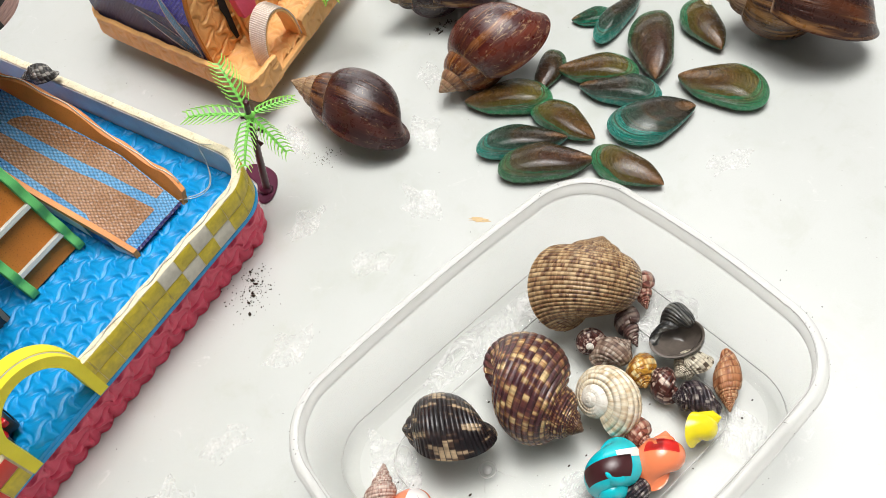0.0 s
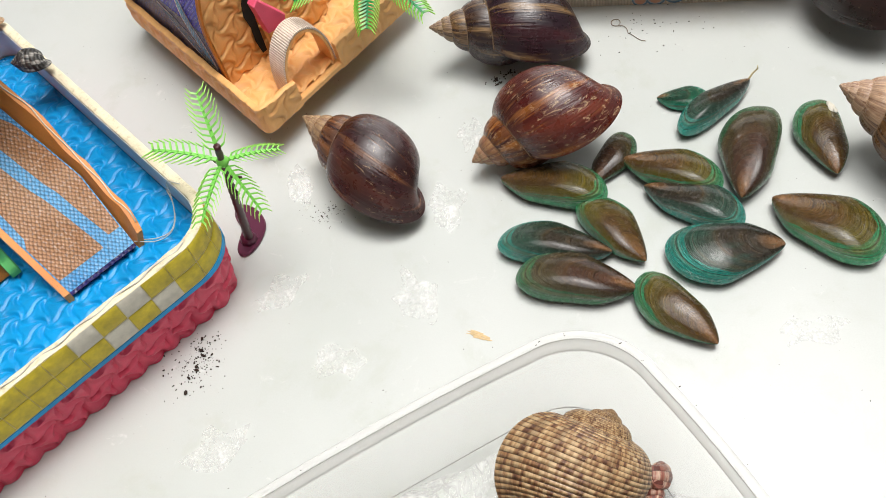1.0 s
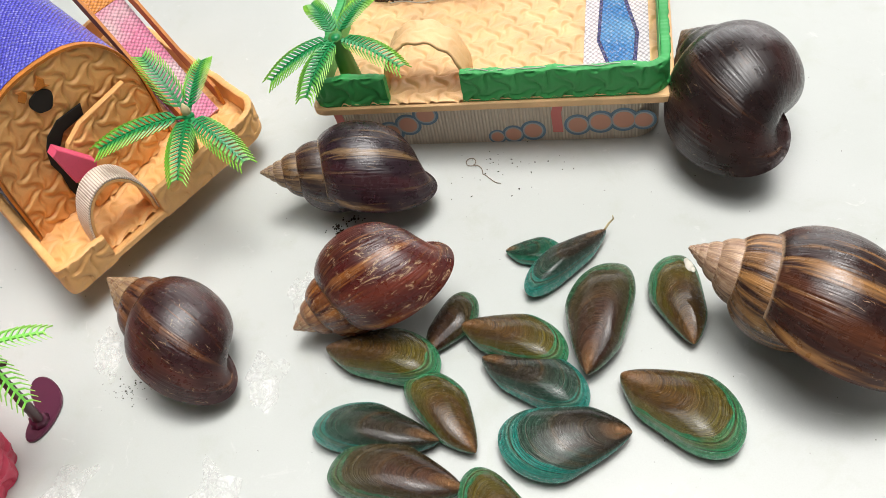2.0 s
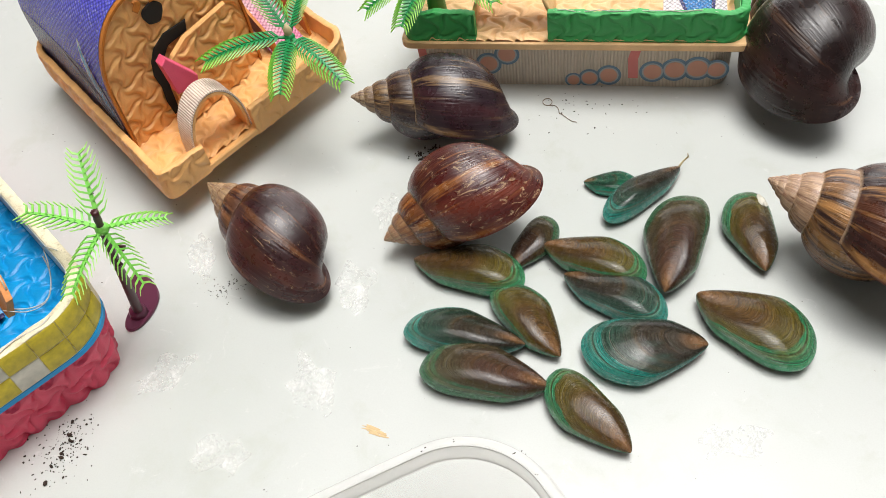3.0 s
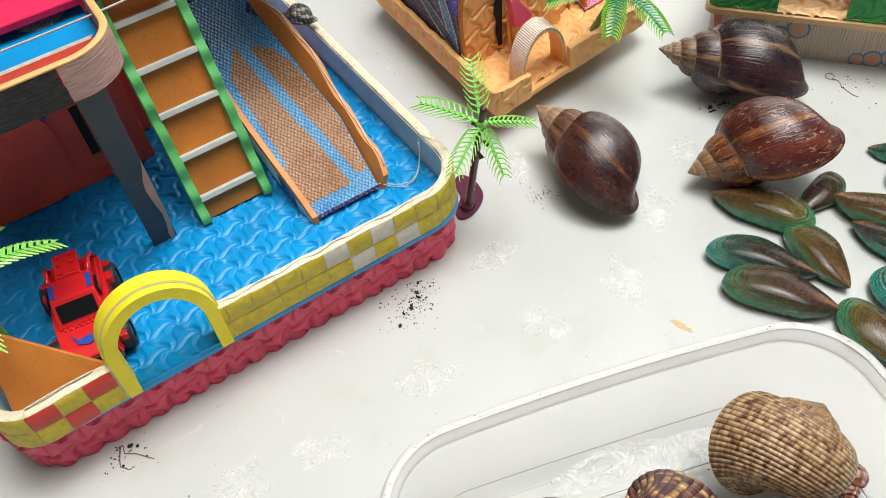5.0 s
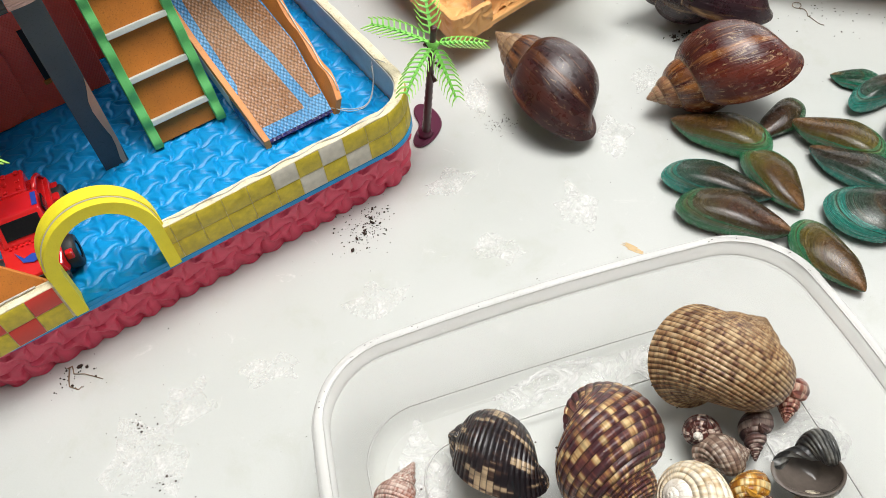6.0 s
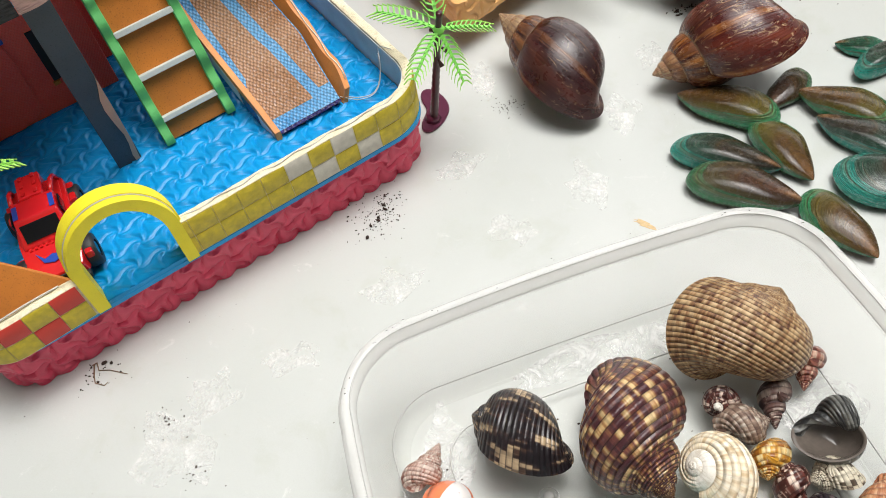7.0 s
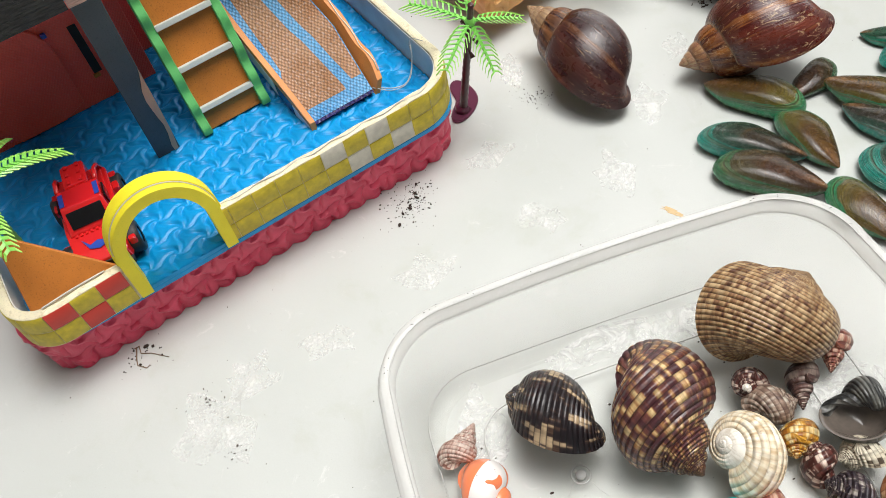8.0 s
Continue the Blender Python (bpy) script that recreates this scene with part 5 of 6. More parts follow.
for i in range(8):
    box("vent_rib", 0.78, 0.98, -0.63 + 0.17 * i, -0.53 + 0.17 * i, 1.16, 1.26, CARRED, car, 0.02)
prism("bonnet_decal", [(0, -0.5), (0.35, -0.25), (0.25, 0), (0.35, 0.25), (0, 0.5), (0.5, 0.3), (0.62, 0.0), (0.5, -0.3)], 0.012, CARBLUE, car, Matrix.Translation((1.15, 0, 1.215)) @ Matrix.Rotation(radians(8), 4, 'Y'), "blue wing decal", 0)
box("bumper", 2.05, 2.35, -0.8, 0.8, 0.35, 0.6, RUBBER, car, 0.06)
box("grille", 2.08, 2.2, -0.35, 0.35, 0.62, 0.85, RUBBER, car, 0.03)
box("chassis", -1.9, 1.9, -0.6, 0.6, 0.25, 0.5, RUBBER, car, 0.05)

# ---- small shells on the boat's rim ----
SEADARK = sea_shell("black_speckled_shell", [(0.02, 0.018, 0.016), (0.05, 0.045, 0.04), (0.36, 0.34, 0.30)], 9, (4.5, 4.0), span=(0.44, 0.60))
SEATAN = sea_shell("tan_shell", [(0.20, 0.09, 0.035), (0.44, 0.25, 0.11), (0.62, 0.46, 0.28)], 10, (4, 4))
RIMSH = dict(turns=5, W=1.8, R=0.15, T=0.66, a=0.20, b=0.30, tilt=0.2, steps=26, ring=60, knob=0.10, knobs=10)
GS = "small sea shells"
shell("sea_shell", bw(14.05, 40.2), bw(15.5, 38.5), SEADARK, "black speckled sea shell on the boat's rim", dict(RIMSH, a=0.17, W=1.7), 0, ZR + 0.02, 0, group=GS, size=2.25)
shell("sea_shell", bw(14.5, 45.6), bw(15.5, 44.1), SEATAN, "tan sea shell on the boat's rim corner", RIMSH, 0, ZR - 0.1, 0, group=GS, size=1.9)

# ---- palms ----
palm(-8.42, 30.2, 0, 6.25, ((-2.75, 0.4, 0.5), (-0.75, 1.95, 1.75), (2.0, 0.7, -0.35), (1.05, -0.95, -2.0), (-0.65, -2.3, -0.8)), LEAF1, TRUNKB, "lime green plastic palm with a brown trunk on a plum base", lean=(1.3, -0.75), arch=0.10, pairs=10, wide=0.27, slim=0.036)
px, py = bw(-3.6, 27.6)
palm(px, py, ZF, 5.6, ((1.6, 3.0, -0.9), (2.2, -1.8, -0.9), (-2.6, 1.4, -0.6), (-1.6, -2.6, -0.7), (-1.0, 3.0, -0.6)), LEAF1, TRUNKG, "green plastic palm standing inside the boat", base=False, arch=0.22, pairs=13, wide=0.20, thick=1.2, slim=0.06)

# ---- apricot tray with the little house ----
TX, TY = 26.5, 38.0
tray = thing("toy_tray", *bw(TX, TY), 1.5, YAW, "apricot embossed foam tray holding a small play house", "toy tray")
def tl(pts):
    return [(x - TX, y - TY) for x, y in pts]
tx0, tx1, ty0, ty1 = 20.65, 32.2, 30.4, 45.0
prism("base", tl(rounded(tx0 + 0.02, tx1 - 0.02, ty0 + 0.02, ty1 - 0.02, 1.0, 6)), 0.35, TAN, tray, bevel=0.06)
box("base_box", tx0 + 2.5 - TX, tx1 - 2.5 - TX, ty0 + 2.5 - TY, ty1 - 2.5 - TY, -1.5, -0.01, BEIGERIB, tray, 0.2, "beige box under the tray")
embossed_floor("floor_mat", tx0 + 0.3, tx1 - 0.3, ty0 + 0.3, ty1 - 0.3, 0.45, 0.16, TAN, tray, (TX, TY), 0.06)
tray_run = [(25.75, ty0), (31.0, ty0)] + arc(tx1 - 1.2, ty0 + 1.2, 1.2, -90, 0) + arc(tx1 - 1.5, ty1 - 1.5, 1.5, 0, 90) + arc(tx0 + 1.5, ty1 - 1.5, 1.5, 90, 180) + arc(tx0 + 0.5, ty0 + 0.5, 0.5, 180, 270) + [(23.0, ty0)]
strip_wall("tray_wall", tl(tray_run), 0.0, 1.45, 0.32, TAN, tray, 0.07, 0.11, "apricot embossed foam edge", wave=0.04, rows=18)
ga = [(24.2 + 1.5 * math.cos(w), 0, 0.45 + (0 if abs(math.sin(w)) < 1e-6 else 2.75 * math.sin(w) ** 0.8)) for w in np.linspace(math.pi, 0, 23)]
strap("gate_arch", [(x - TX, ty0 + 0.95 - TY, z) for x, y, z in ga], (0, 1, 0), 1.2, 0.08, WHITERIB, tray, "ribbed cream gate arch")
strap("arch_inside", [(24.2 + (x - 24.2) * 0.985 - TX, ty0 + 0.95 - TY, 0.45 + (z - 0.45) * 0.99) for x, y, z in ga], (0, 1, 0), 1.19, -0.12, TAN, tray, "apricot foam inside of the arch")
# house: stadium-shaped gable pushed back along y
hx0, hx1, hy0, hy1, hh = 21.25, 28.7, 34.35, 44.2, 7.0
def gable(d=0.0):
    pts = [(hx0 - d, 0.45)]
    c, rw, rh = (hx0 + hx1) / 2, (hx1 - hx0) / 2 + d, 4.1 + d
    for w in np.linspace(math.pi, 0, 25):
        pts.append((c + rw * math.copysign(abs(math.cos(w)) ** 0.75, math.cos(w)), hh - 4.1 + rh * math.sin(w) ** 0.9 if math.sin(w) > 1e-6 else hh - 4.1))
    pts.append((hx1 + d, 0.45))
    return pts
gz = np.array(gable())
def front_plate(name, y, thick, mat, pts, label):
    prism(name, [(x - TX, z) for x, z in pts], thick, mat, tray, Matrix.Translation((0, y + thick - TY, 0)) @ Matrix.Rotation(radians(90), 4, 'X'), label)
# embossed front as a fine grid clipped to the gable
gp = gz
nx, nzz = 130, 130
fx = np.linspace(hx0, hx1, nx)
topz = np.interp(fx, gp[:, 0] + np.linspace(0, 1e-6, len(gp)), gp[:, 1])
grid = []
for k in np.linspace(0, 1, nzz):
    zz = 0.45 + (topz - 0.45) * k
    grid.append(np.c_[fx - TX, np.full(nx, hy0 - TY) - 0.14 * (0.65 + ripple(fx, zz)), zz])
front_plate("house_front", hy0 + 0.06, 0.25, TAN, gable(), "apricot foam house front, rounded at the top")
sheet("house_front_relief", np.stack(grid), TAN, tray)
front_plate("house_back", hy1, 0.25, TAN, gable(), "apricot foam house back")
# door ajar, window hole with a torn edge; black plates paint hole and gap shade
hole = [(24.45 + 0.52 * (1 + 0.08 * math.sin(3 * w)) * math.cos(w), 5.70 + 0.50 * (1 + 0.06 * math.cos(5 * w)) * math.sin(w)) for w in np.linspace(0, 2 * math.pi, 24, endpoint=False)]
front_plate("window_hole", hy0 - 0.235, 0.05, BLACK, hole, "black plate for the shade in the round window hole")
for tear in ([(x - 0.5, z - 0.35) for x, z in tr] for tr in ([(24.3, 6.40), (24.12, 6.62), (24.28, 6.85), (24.22, 7.02), (24.5, 6.95), (24.62, 6.72), (24.50, 6.52)], [(24.98, 6.55), (25.0, 6.78), (25.18, 6.92), (25.3, 7.1), (25.5, 6.8), (25.42, 6.6), (25.6, 6.42), (25.3, 6.5)])):
    front_plate("torn_edge", hy0 - 0.275, 0.07, ORANGE, tear, "torn foam edge above the window hole")
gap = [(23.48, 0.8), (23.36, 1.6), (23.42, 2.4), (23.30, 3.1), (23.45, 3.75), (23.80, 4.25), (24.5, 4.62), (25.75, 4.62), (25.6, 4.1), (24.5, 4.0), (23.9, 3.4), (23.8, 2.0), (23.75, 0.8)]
front_plate("door_gap", hy0 - 0.235, 0.05, BLACK, gap, "black plate for the shade in the gap beside the door")
dm = Matrix.Translation((27.75 - TX, hy0 - 0.25 - TY, 0.5)) @ Matrix.Rotation(radians(6), 4, 'Z')
door = [(0, 0), (-3.95, 0), (-4.0, 2.7), (-3.5, 3.35), (-2.6, 3.75), (0, 3.9)]
prism("door", door, 0.3, TAN, tray, dm @ Matrix.Rotation(radians(90), 4, 'X'), "apricot foam door standing ajar")
dg = []
for k in np.linspace(0, 1, 64):
    xx = np.linspace(-3.93, 0, 64)
    tz = np.interp(xx, [-4.0, -3.5, -2.6, 0], [2.6, 3.27, 3.68, 3.84])
    zz = 0.02 + (tz - 0.02) * k
    p3 = np.c_[xx, np.full(64, -0.31) - 0.15 * (0.6 + ripple(xx, zz)), zz]
    m3 = np.array(dm)
    dg.append(p3 @ m3[:3, :3].T + m3[:3, 3])
sheet("door_relief", np.stack(dg), TAN, tray)
front_plate("pink_sign", hy0 - 1.9, 0.6, PINK, [(23.35, 4.45), (23.65, 4.65), (24.75, 3.05), (24.6, 2.6), (23.55, 2.8)], "crimson foam wedge fixed to the door")
rimpts = [(x - TX, hy0 - 0.10 - TY, z) for x, z in gable(0.02)]
strap("front_rim", rimpts, (0, 1, 0), 0.26, 0.12, ORANGE, tray, "darker orange cut edge round the house front")
# vinyl roof wrapped over the house
out = np.array(gable(0.12))
ro = []
ysr = np.linspace(hy0 + 0.1, hy1 + 0.1, 30)
for x, z in out:
    ro.append(np.c_[np.full(30, x - TX), ysr - TY, np.full(30, z)])
ro = np.stack(ro)
dist = np.r_[0, np.cumsum(np.linalg.norm(np.diff(out, axis=0), axis=1))]
uvr = np.stack(np.broadcast_arrays(dist[:, None], ysr[None, :]), -1)
sheet("roof", ro, ROOFV, tray, uvr, label="deep blue woven vinyl roof")
low = dist < 3.3
ro2 = ro[low] + np.array([-0.012, 0, 0])
sheet("roof_border", ro2, ROOFG, tray, uvr[low], label="grey printed border of the roof")
def roof_leaf(d0, y0, d1, y1, wide, mat, off):
    """A printed leaf that follows the roof; d runs up from its lower edge."""
    rows = []
    for u in np.linspace(0.0, 1.0, 24):
        half = wide * max(0.02, math.sin(math.pi * u ** 0.8)) ** 0.8
        dd, yy = d0 + (d1 - d0) * u, y0 + (y1 - y0) * u
        ln = math.hypot(d1 - d0, y1 - y0)
        row = []
        for k in np.linspace(-half, half, 5):
            d, y = dd + k * (y1 - y0) / ln, yy - k * (d1 - d0) / ln
            x, z = np.interp(d, dist, out[:, 0]), np.interp(d, dist, out[:, 1])
            row.append((x - off - TX, y - TY, z + off * 0.5))
        rows.append(row)
    sheet("roof_print", np.array(rows), mat, tray, np.array(rows)[..., 1:])
for d1, y1, mt in ((2.9, hy0 + 4.9, STEEL), (4.7, hy0 + 2.3, SLIDEB)):
    roof_leaf(0.75, hy0 + 0.35, d1, y1, 0.52, WHITEV, 0.035)
    roof_leaf(0.95, hy0 + 0.47, d1 - 0.12, y1 - 0.12, 0.36, mt, 0.055)
# pink and orange ramp beside the house
strap("side_ramp", [(30.2 - TX, 33.2 - TY, 0.6), (30.3 - TX, 35.5 - TY, 1.3), (30.4 - TX, 38 - TY, 2.6), (30.5 - TX, 40.5 - TY, 4.0)], (1, 0, 0), 1.9, 0.15, PINKV, tray, "pink woven ramp")
strap("side_ramp", [(30.5 - TX, 40.5 - TY, 4.03), (30.5 - TX, 43.0 - TY, 5.0), (30.5 - TX, 45.0 - TY, 5.4)], (1, 0, 0), 1.9, 0.15, ORANGEV, tray, "orange woven ramp")
for xx in (29.35, 31.5):
    strap("ramp_side", [(xx - TX, 33.4 - TY, 1.0), (xx - TX, 36 - TY, 2.1), (xx - TX, 39 - TY, 3.9), (xx - TX, 42 - TY, 5.4), (xx - TX, 45 - TY, 6.2)], (0, 0.25, 1), 1.0, 0.16, ORANGE, tray, "orange ramp side")
px, py = bw(28.3, 32.0)
palm(px, py, 1.9, 3.7, ((-3.3, -1.75, 0.2), (-1.75, 2.0, 1.75), (0.35, 2.65, 0.75), (2.45, -2.1, -0.95), (0.0, -3.1, -0.65)), LEAF2, TRUNKG, "two-tone green plastic palm standing in the apricot tray", base=False, bud=True, lean=(-2.67 - px, 40.98 - py), arch=0.15, pairs=16, wide=0.24, slim=0.041)

def skew(ob, ky, kx):
    for c in ob.children_recursive:
        for v in c.data.vertices:
            x, y = v.co.x, v.co.y
            v.co.x, v.co.y = x + kx * y, y + ky * x
skew(tray, 0.12, 0.045)  # hand-cut and out of square

# ---- green-walled tray ----
GXo, GYo, GYAW = 8.98, 43.58, -6.4
green = thing("toy_tray", GXo, GYo, 0, GYAW, "sand-coloured foam tray with green walls on a printed box", "toy tray")
gw, gd = 8.15, 11.4
bx = rounded(-gw + 1.0, gw - 0.3, 0, gd, 1.3, 8)
bx = bx[27:] + bx[:28]
strip_wall("printed_box", bx, 0.0, 2.65, 0.3, BEIGERIB, green, 0.3, rows=4, label="beige ribbed box with a print of blue bubbles")
def bubble(x, z, r):
    for k, (rr, mt) in enumerate(((r, BUB1), (r * 0.80, BUB2), (r * 0.68, BUB3))):
        prism("bubble_print", [(rr * math.cos(w), rr * math.sin(w)) for w in np.linspace(0, 2 * math.pi, 20, endpoint=False)], 0.006, mt, green,
              Matrix.Translation((x, -0.004 - 0.007 * k, z)) @ Matrix.Rotation(radians(90), 4, 'X'), bevel=0)
for x, z, r in ((-4.3, 0.62, 0.60), (-3.4, 0.95, 0.58), (-2.5, 1.38, 0.56), (-1.75, 1.80, 0.22), (0.1, 0.42, 0.38), (0.85, 0.52, 0.48), (1.75, 0.66, 0.54), (3.75, 0.85, 0.56), (4.75, 0.95, 0.60), (5.75, 1.02, 0.62), (6.6, 0.98, 0.52)):
    bubble(x + (0.55 if x > 0 else 0.0), z * 1.28 - (0.22 if x > 0 else 0.0), r * 1.08)
prism("stripe_print", [(3.2, 0.5), (3.65, 0.5), (3.6, 1.6), (3.85, 2.6), (3.4, 2.6), (3.15, 1.6)], 0.006, BUBR, green, Matrix.Translation((0, -0.03, 0)) @ Matrix.Rotation(radians(90), 4, 'X'), bevel=0)
prism("stripe_print", [(-6.7, 0.2), (-6.3, 0.2), (-6.5, 2.5), (-6.9, 2.5)], 0.006, BUBR, green, Matrix.Translation((0, 0.1, 0)) @ Matrix.Rotation(radians(90), 4, 'X'), bevel=0)
prism("plate", rounded(-gw + 0.8, gw + 0.25, -0.90, gd + 0.3, 0.5, 4), 0.4, SAND, green, Matrix.Translation((0, 0, 2.66)), bevel=0.06)
embossed_floor("floor_mat", -gw + 1.2, gw - 0.2, -0.80, gd - 0.2, 3.14, 0.15, SAND, green, (0, 0), 0.06)
g_run = [(-0.45, -0.75), (gw - 1.0, -0.75)] + arc(gw - 0.9, 0.15, 0.9, -90, 0) + arc(gw - 1.2, gd - 1.2, 1.2, 0, 90) + arc(-gw + 2.2, gd - 1.2, 1.2, 90, 180) + arc(-gw + 1.5, -0.25, 0.5, 180, 270) + [(-3.75, -0.75)]
strip_wall("tray_wall", g_run, 3.06, 4.5, 0.36, GREEN, green, 0.07, 0.11, "green embossed foam wall", wave=0.05, rows=18)
strip_wall("inner_lining", inset(g_run[1:], 0.37), 3.1, 4.38, 0.04, LGREEN, green, 0.4, rows=3)
arch_s = np.linspace(0, 1, 60)
gridw = []
for yy in np.linspace(0.2, 1.8, 26):   # embossed arch, its edge cut wavy
    w = math.pi * (1 - arch_s)
    bulge = 0.05 * ripple(arch_s * 7.5, yy)
    rx, rz = 1.9 + bulge, 2.6 + bulge
    edge = 0.07 * np.sin(arch_s * 36) if yy < 0.4 or yy > 1.6 else 0.0
    gridw.append(np.c_[-2.15 + rx * np.cos(w), yy - 0.4 + 0.5 * (1 - arch_s) + edge, 3.1 + rz * np.maximum(np.sin(w), 0) ** 0.8])
inner = [np.c_[-2.15 + (q[:, 0] + 2.15) * 0.93, q[:, 1], 3.1 + (q[:, 2] - 3.1) * 0.95] for q in (gridw[-1], gridw[0])]
sheet("gate_arch", np.stack(gridw + inner), SAND, green, close_u=True, label="wavy embossed sand-coloured foam arch")
for pts, mt in (([(4.6, 0.3), (7.4, 0.3), (7.4, 6.5), (4.6, 6.5)], WHITEV), ([(5.15, 2.75), (5.6, 1.05), (6.2, 0.4), (6.85, 1.2), (6.98, 3.2), (6.45, 5.95), (5.25, 5.95)], NAVY), ([(5.3, 2.8), (5.7, 1.2), (6.2, 0.6), (6.7, 1.4), (6.8, 3.2), (6.3, 5.8), (5.4, 5.8)], BLUEV)):
    lift = 0.0 if mt is WHITEV else 0.025 if mt is NAVY else 0.05
    me_pts = prism("floor_print", pts, 0.02, mt, green, Matrix.Translation((0, 0, 3.23 + lift)), bevel=0)
BROWNV = woven("dark_brown_vinyl", (0.060, 0.026, 0.020), (0.10, 0.045, 0.03), 620)
box("back_panel", -5.9, 0.6, 7.1, 7.6, 3.1, 4.9, BROWNV, green, 0.05, "dark brown vinyl panel across the tray")
for x0_, x1_ in ((-4.9, -3.6), (-1.9, -0.3)):
    prism("panel_print", [(x0_, 3.35), (x1_, 3.25), (x1_ - 0.2, 4.5), (x0_ + 0.3, 4.6)], 0.012, PEACH, green, Matrix.Translation((0, 7.1, 0)) @ Matrix.Rotation(radians(90), 4, 'X'), bevel=0)
tube("thread", [(-5.0 + 0.45 * i, 6.75 + 0.12 * math.sin(i * 1.3), 3.28) for i in range(15)], 0.03, THREAD, green, 5)
tube("thread", [(-0.2 + 0.5 * i, -0.58 + 0.07 * math.sin(i * 2.1), 4.57 + 0.03 * math.sin(i * 1.7)) for i in range(15)], 0.025, THREAD, green, 5)
palm(3.3, 45.4, 3.1, 2.8, ((-2.9, -1.5, -0.7), (-1.2, -2.8, -0.8), (2.75, -1.6, -0.7), (1.4, 2.3, 0.4), (-1.3, 2.4, 0.3)), LEAF2, TRUNKG, "two-tone green plastic palm standing in the green-walled tray", base=False, lean=(0.0, -0.7), arch=0.18, pairs=16, wide=0.25, thick=2.2, slim=0.041)

# ---- frosted plastic food box ----
CYAW = 30.4
CXo, CYo = 2.79, 13.17
CL, CW, CH = 17.3, 13.55, 4.9
tub = thing("plastic_box", CXo, CYo, 0, CYAW, "frosted clear plastic food box without a lid, holding sea shells", "food box")
def ring_at(l, w, r, z, bow=0.0, seg=18):
    p = np.array(rounded(-l / 2, l / 2, -w / 2, w / 2, r, seg))
    q = []
    # more points along the sides, bowed outwards a little
    for i in range(len(p)):
        a, b = p[i], p[(i + 1) % len(p)]
        n = 10 if (i + 1) % (seg + 1) == 0 else 1
        for k in range(n):
            c = a + (b - a) * k / n
            if bow:
                ox = bow * max(0, 1 - (c[1] / (w / 2 - r)) ** 2) if abs(c[0]) > l / 2 - 1e-4 else 0
                oy = bow * max(0, 1 - (c[0] / (l / 2 - r)) ** 2) if abs(c[1]) > w / 2 - 1e-4 else 0
                c = c + np.array([np.sign(c[0]) * ox, np.sign(c[1]) * oy])
            q.append((*c, z))
    return q
prof = [  # inside, bottom to rim, over the lip and down the outside
    (CL - 3.2, CW - 2.2, 2.0, 0.34), (CL - 2.7, CW - 1.6, 2.1, 0.36), (CL - 2.35, CW - 1.25, 2.2, 0.50), (CL - 2.2, CW - 1.15, 2.3, 0.85), (CL - 1.5, CW - 1.05, 2.5, 3.6), (CL - 1.3, CW - 1.03, 2.55, 4.15),
    (CL - 1.05, CW - 0.95, 2.6, 4.22), (CL - 1.0, CW - 0.9, 2.6, CH - 0.08), (CL - 0.85, CW - 0.78, 2.65, CH), (CL - 0.45, CW - 0.43, 2.8, CH), (CL - 0.25, CW - 0.25, 2.9, CH - 0.08), (CL - 0.1, CW - 0.1, 2.95, CH - 0.5), (CL, CW, 3.0, CH - 0.52), (CL, CW, 3.0, CH - 0.6),
    (CL - 0.28, CW - 0.28, 2.85, CH - 0.6), (CL - 0.95, CW - 0.84, 2.6, 4.0), (CL - 1.4, CW - 0.98, 2.55, 3.5), (CL - 2.1, CW - 1.08, 2.3, 0.75), (CL - 2.3, CW - 1.3, 2.2, 0.30), (CL - 2.8, CW - 1.8, 2.0, 0.05), (CL - 3.2, CW - 2.2, 2.0, 0.04)]
rings = [ring_at(l, w, r, z, 0.18 if z > 3 else 0.05) for l, w, r, z in prof]
sheet("tub_wall", np.array(rings[:7]), PLASTIC, tub, close_v=True)
sheet("rim", np.array(rings[6:16]), RIMP, tub, close_v=True, label="thick whitish rim")
# grey tubes paint the dark lines along the rim's edges
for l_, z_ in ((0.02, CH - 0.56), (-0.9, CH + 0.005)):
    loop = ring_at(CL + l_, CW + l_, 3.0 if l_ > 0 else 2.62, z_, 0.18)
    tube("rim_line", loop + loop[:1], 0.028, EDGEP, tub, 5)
sheet("tub_outside", np.array(rings[15:]), PLASTIC, tub, close_v=True)
# grey tubes along folds and ridge paint their dark lines
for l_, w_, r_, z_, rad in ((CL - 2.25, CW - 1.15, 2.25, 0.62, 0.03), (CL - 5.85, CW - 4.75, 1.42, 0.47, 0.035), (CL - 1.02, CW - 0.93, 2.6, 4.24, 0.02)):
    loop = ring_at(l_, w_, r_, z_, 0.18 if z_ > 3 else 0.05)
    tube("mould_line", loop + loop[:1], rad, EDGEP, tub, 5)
# raised floor panel with a moulded ridge
fl = [(CL - 3.2, CW - 2.2, 2.0, 0.34), (CL - 5.6, CW - 4.5, 1.5, 0.33), (CL - 5.75, CW - 4.65, 1.45, 0.45), (CL - 6.0, CW - 4.9, 1.4, 0.45), (CL - 6.15, CW - 5.05, 1.35, 0.30), (CL - 9, CW - 8, 0.9, 0.30), (0.6, 0.2, 0.08, 0.30)]
sheet("tub_floor", np.array([ring_at(*v) for v in fl]), PLASTIC, tub, close_v=True)
mx_, my_ = -2.97, 0.94   # round gate mark with two flow lines, in the edge-shade grey
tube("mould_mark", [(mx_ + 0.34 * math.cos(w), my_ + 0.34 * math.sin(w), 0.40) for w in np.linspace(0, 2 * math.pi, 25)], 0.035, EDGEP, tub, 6)
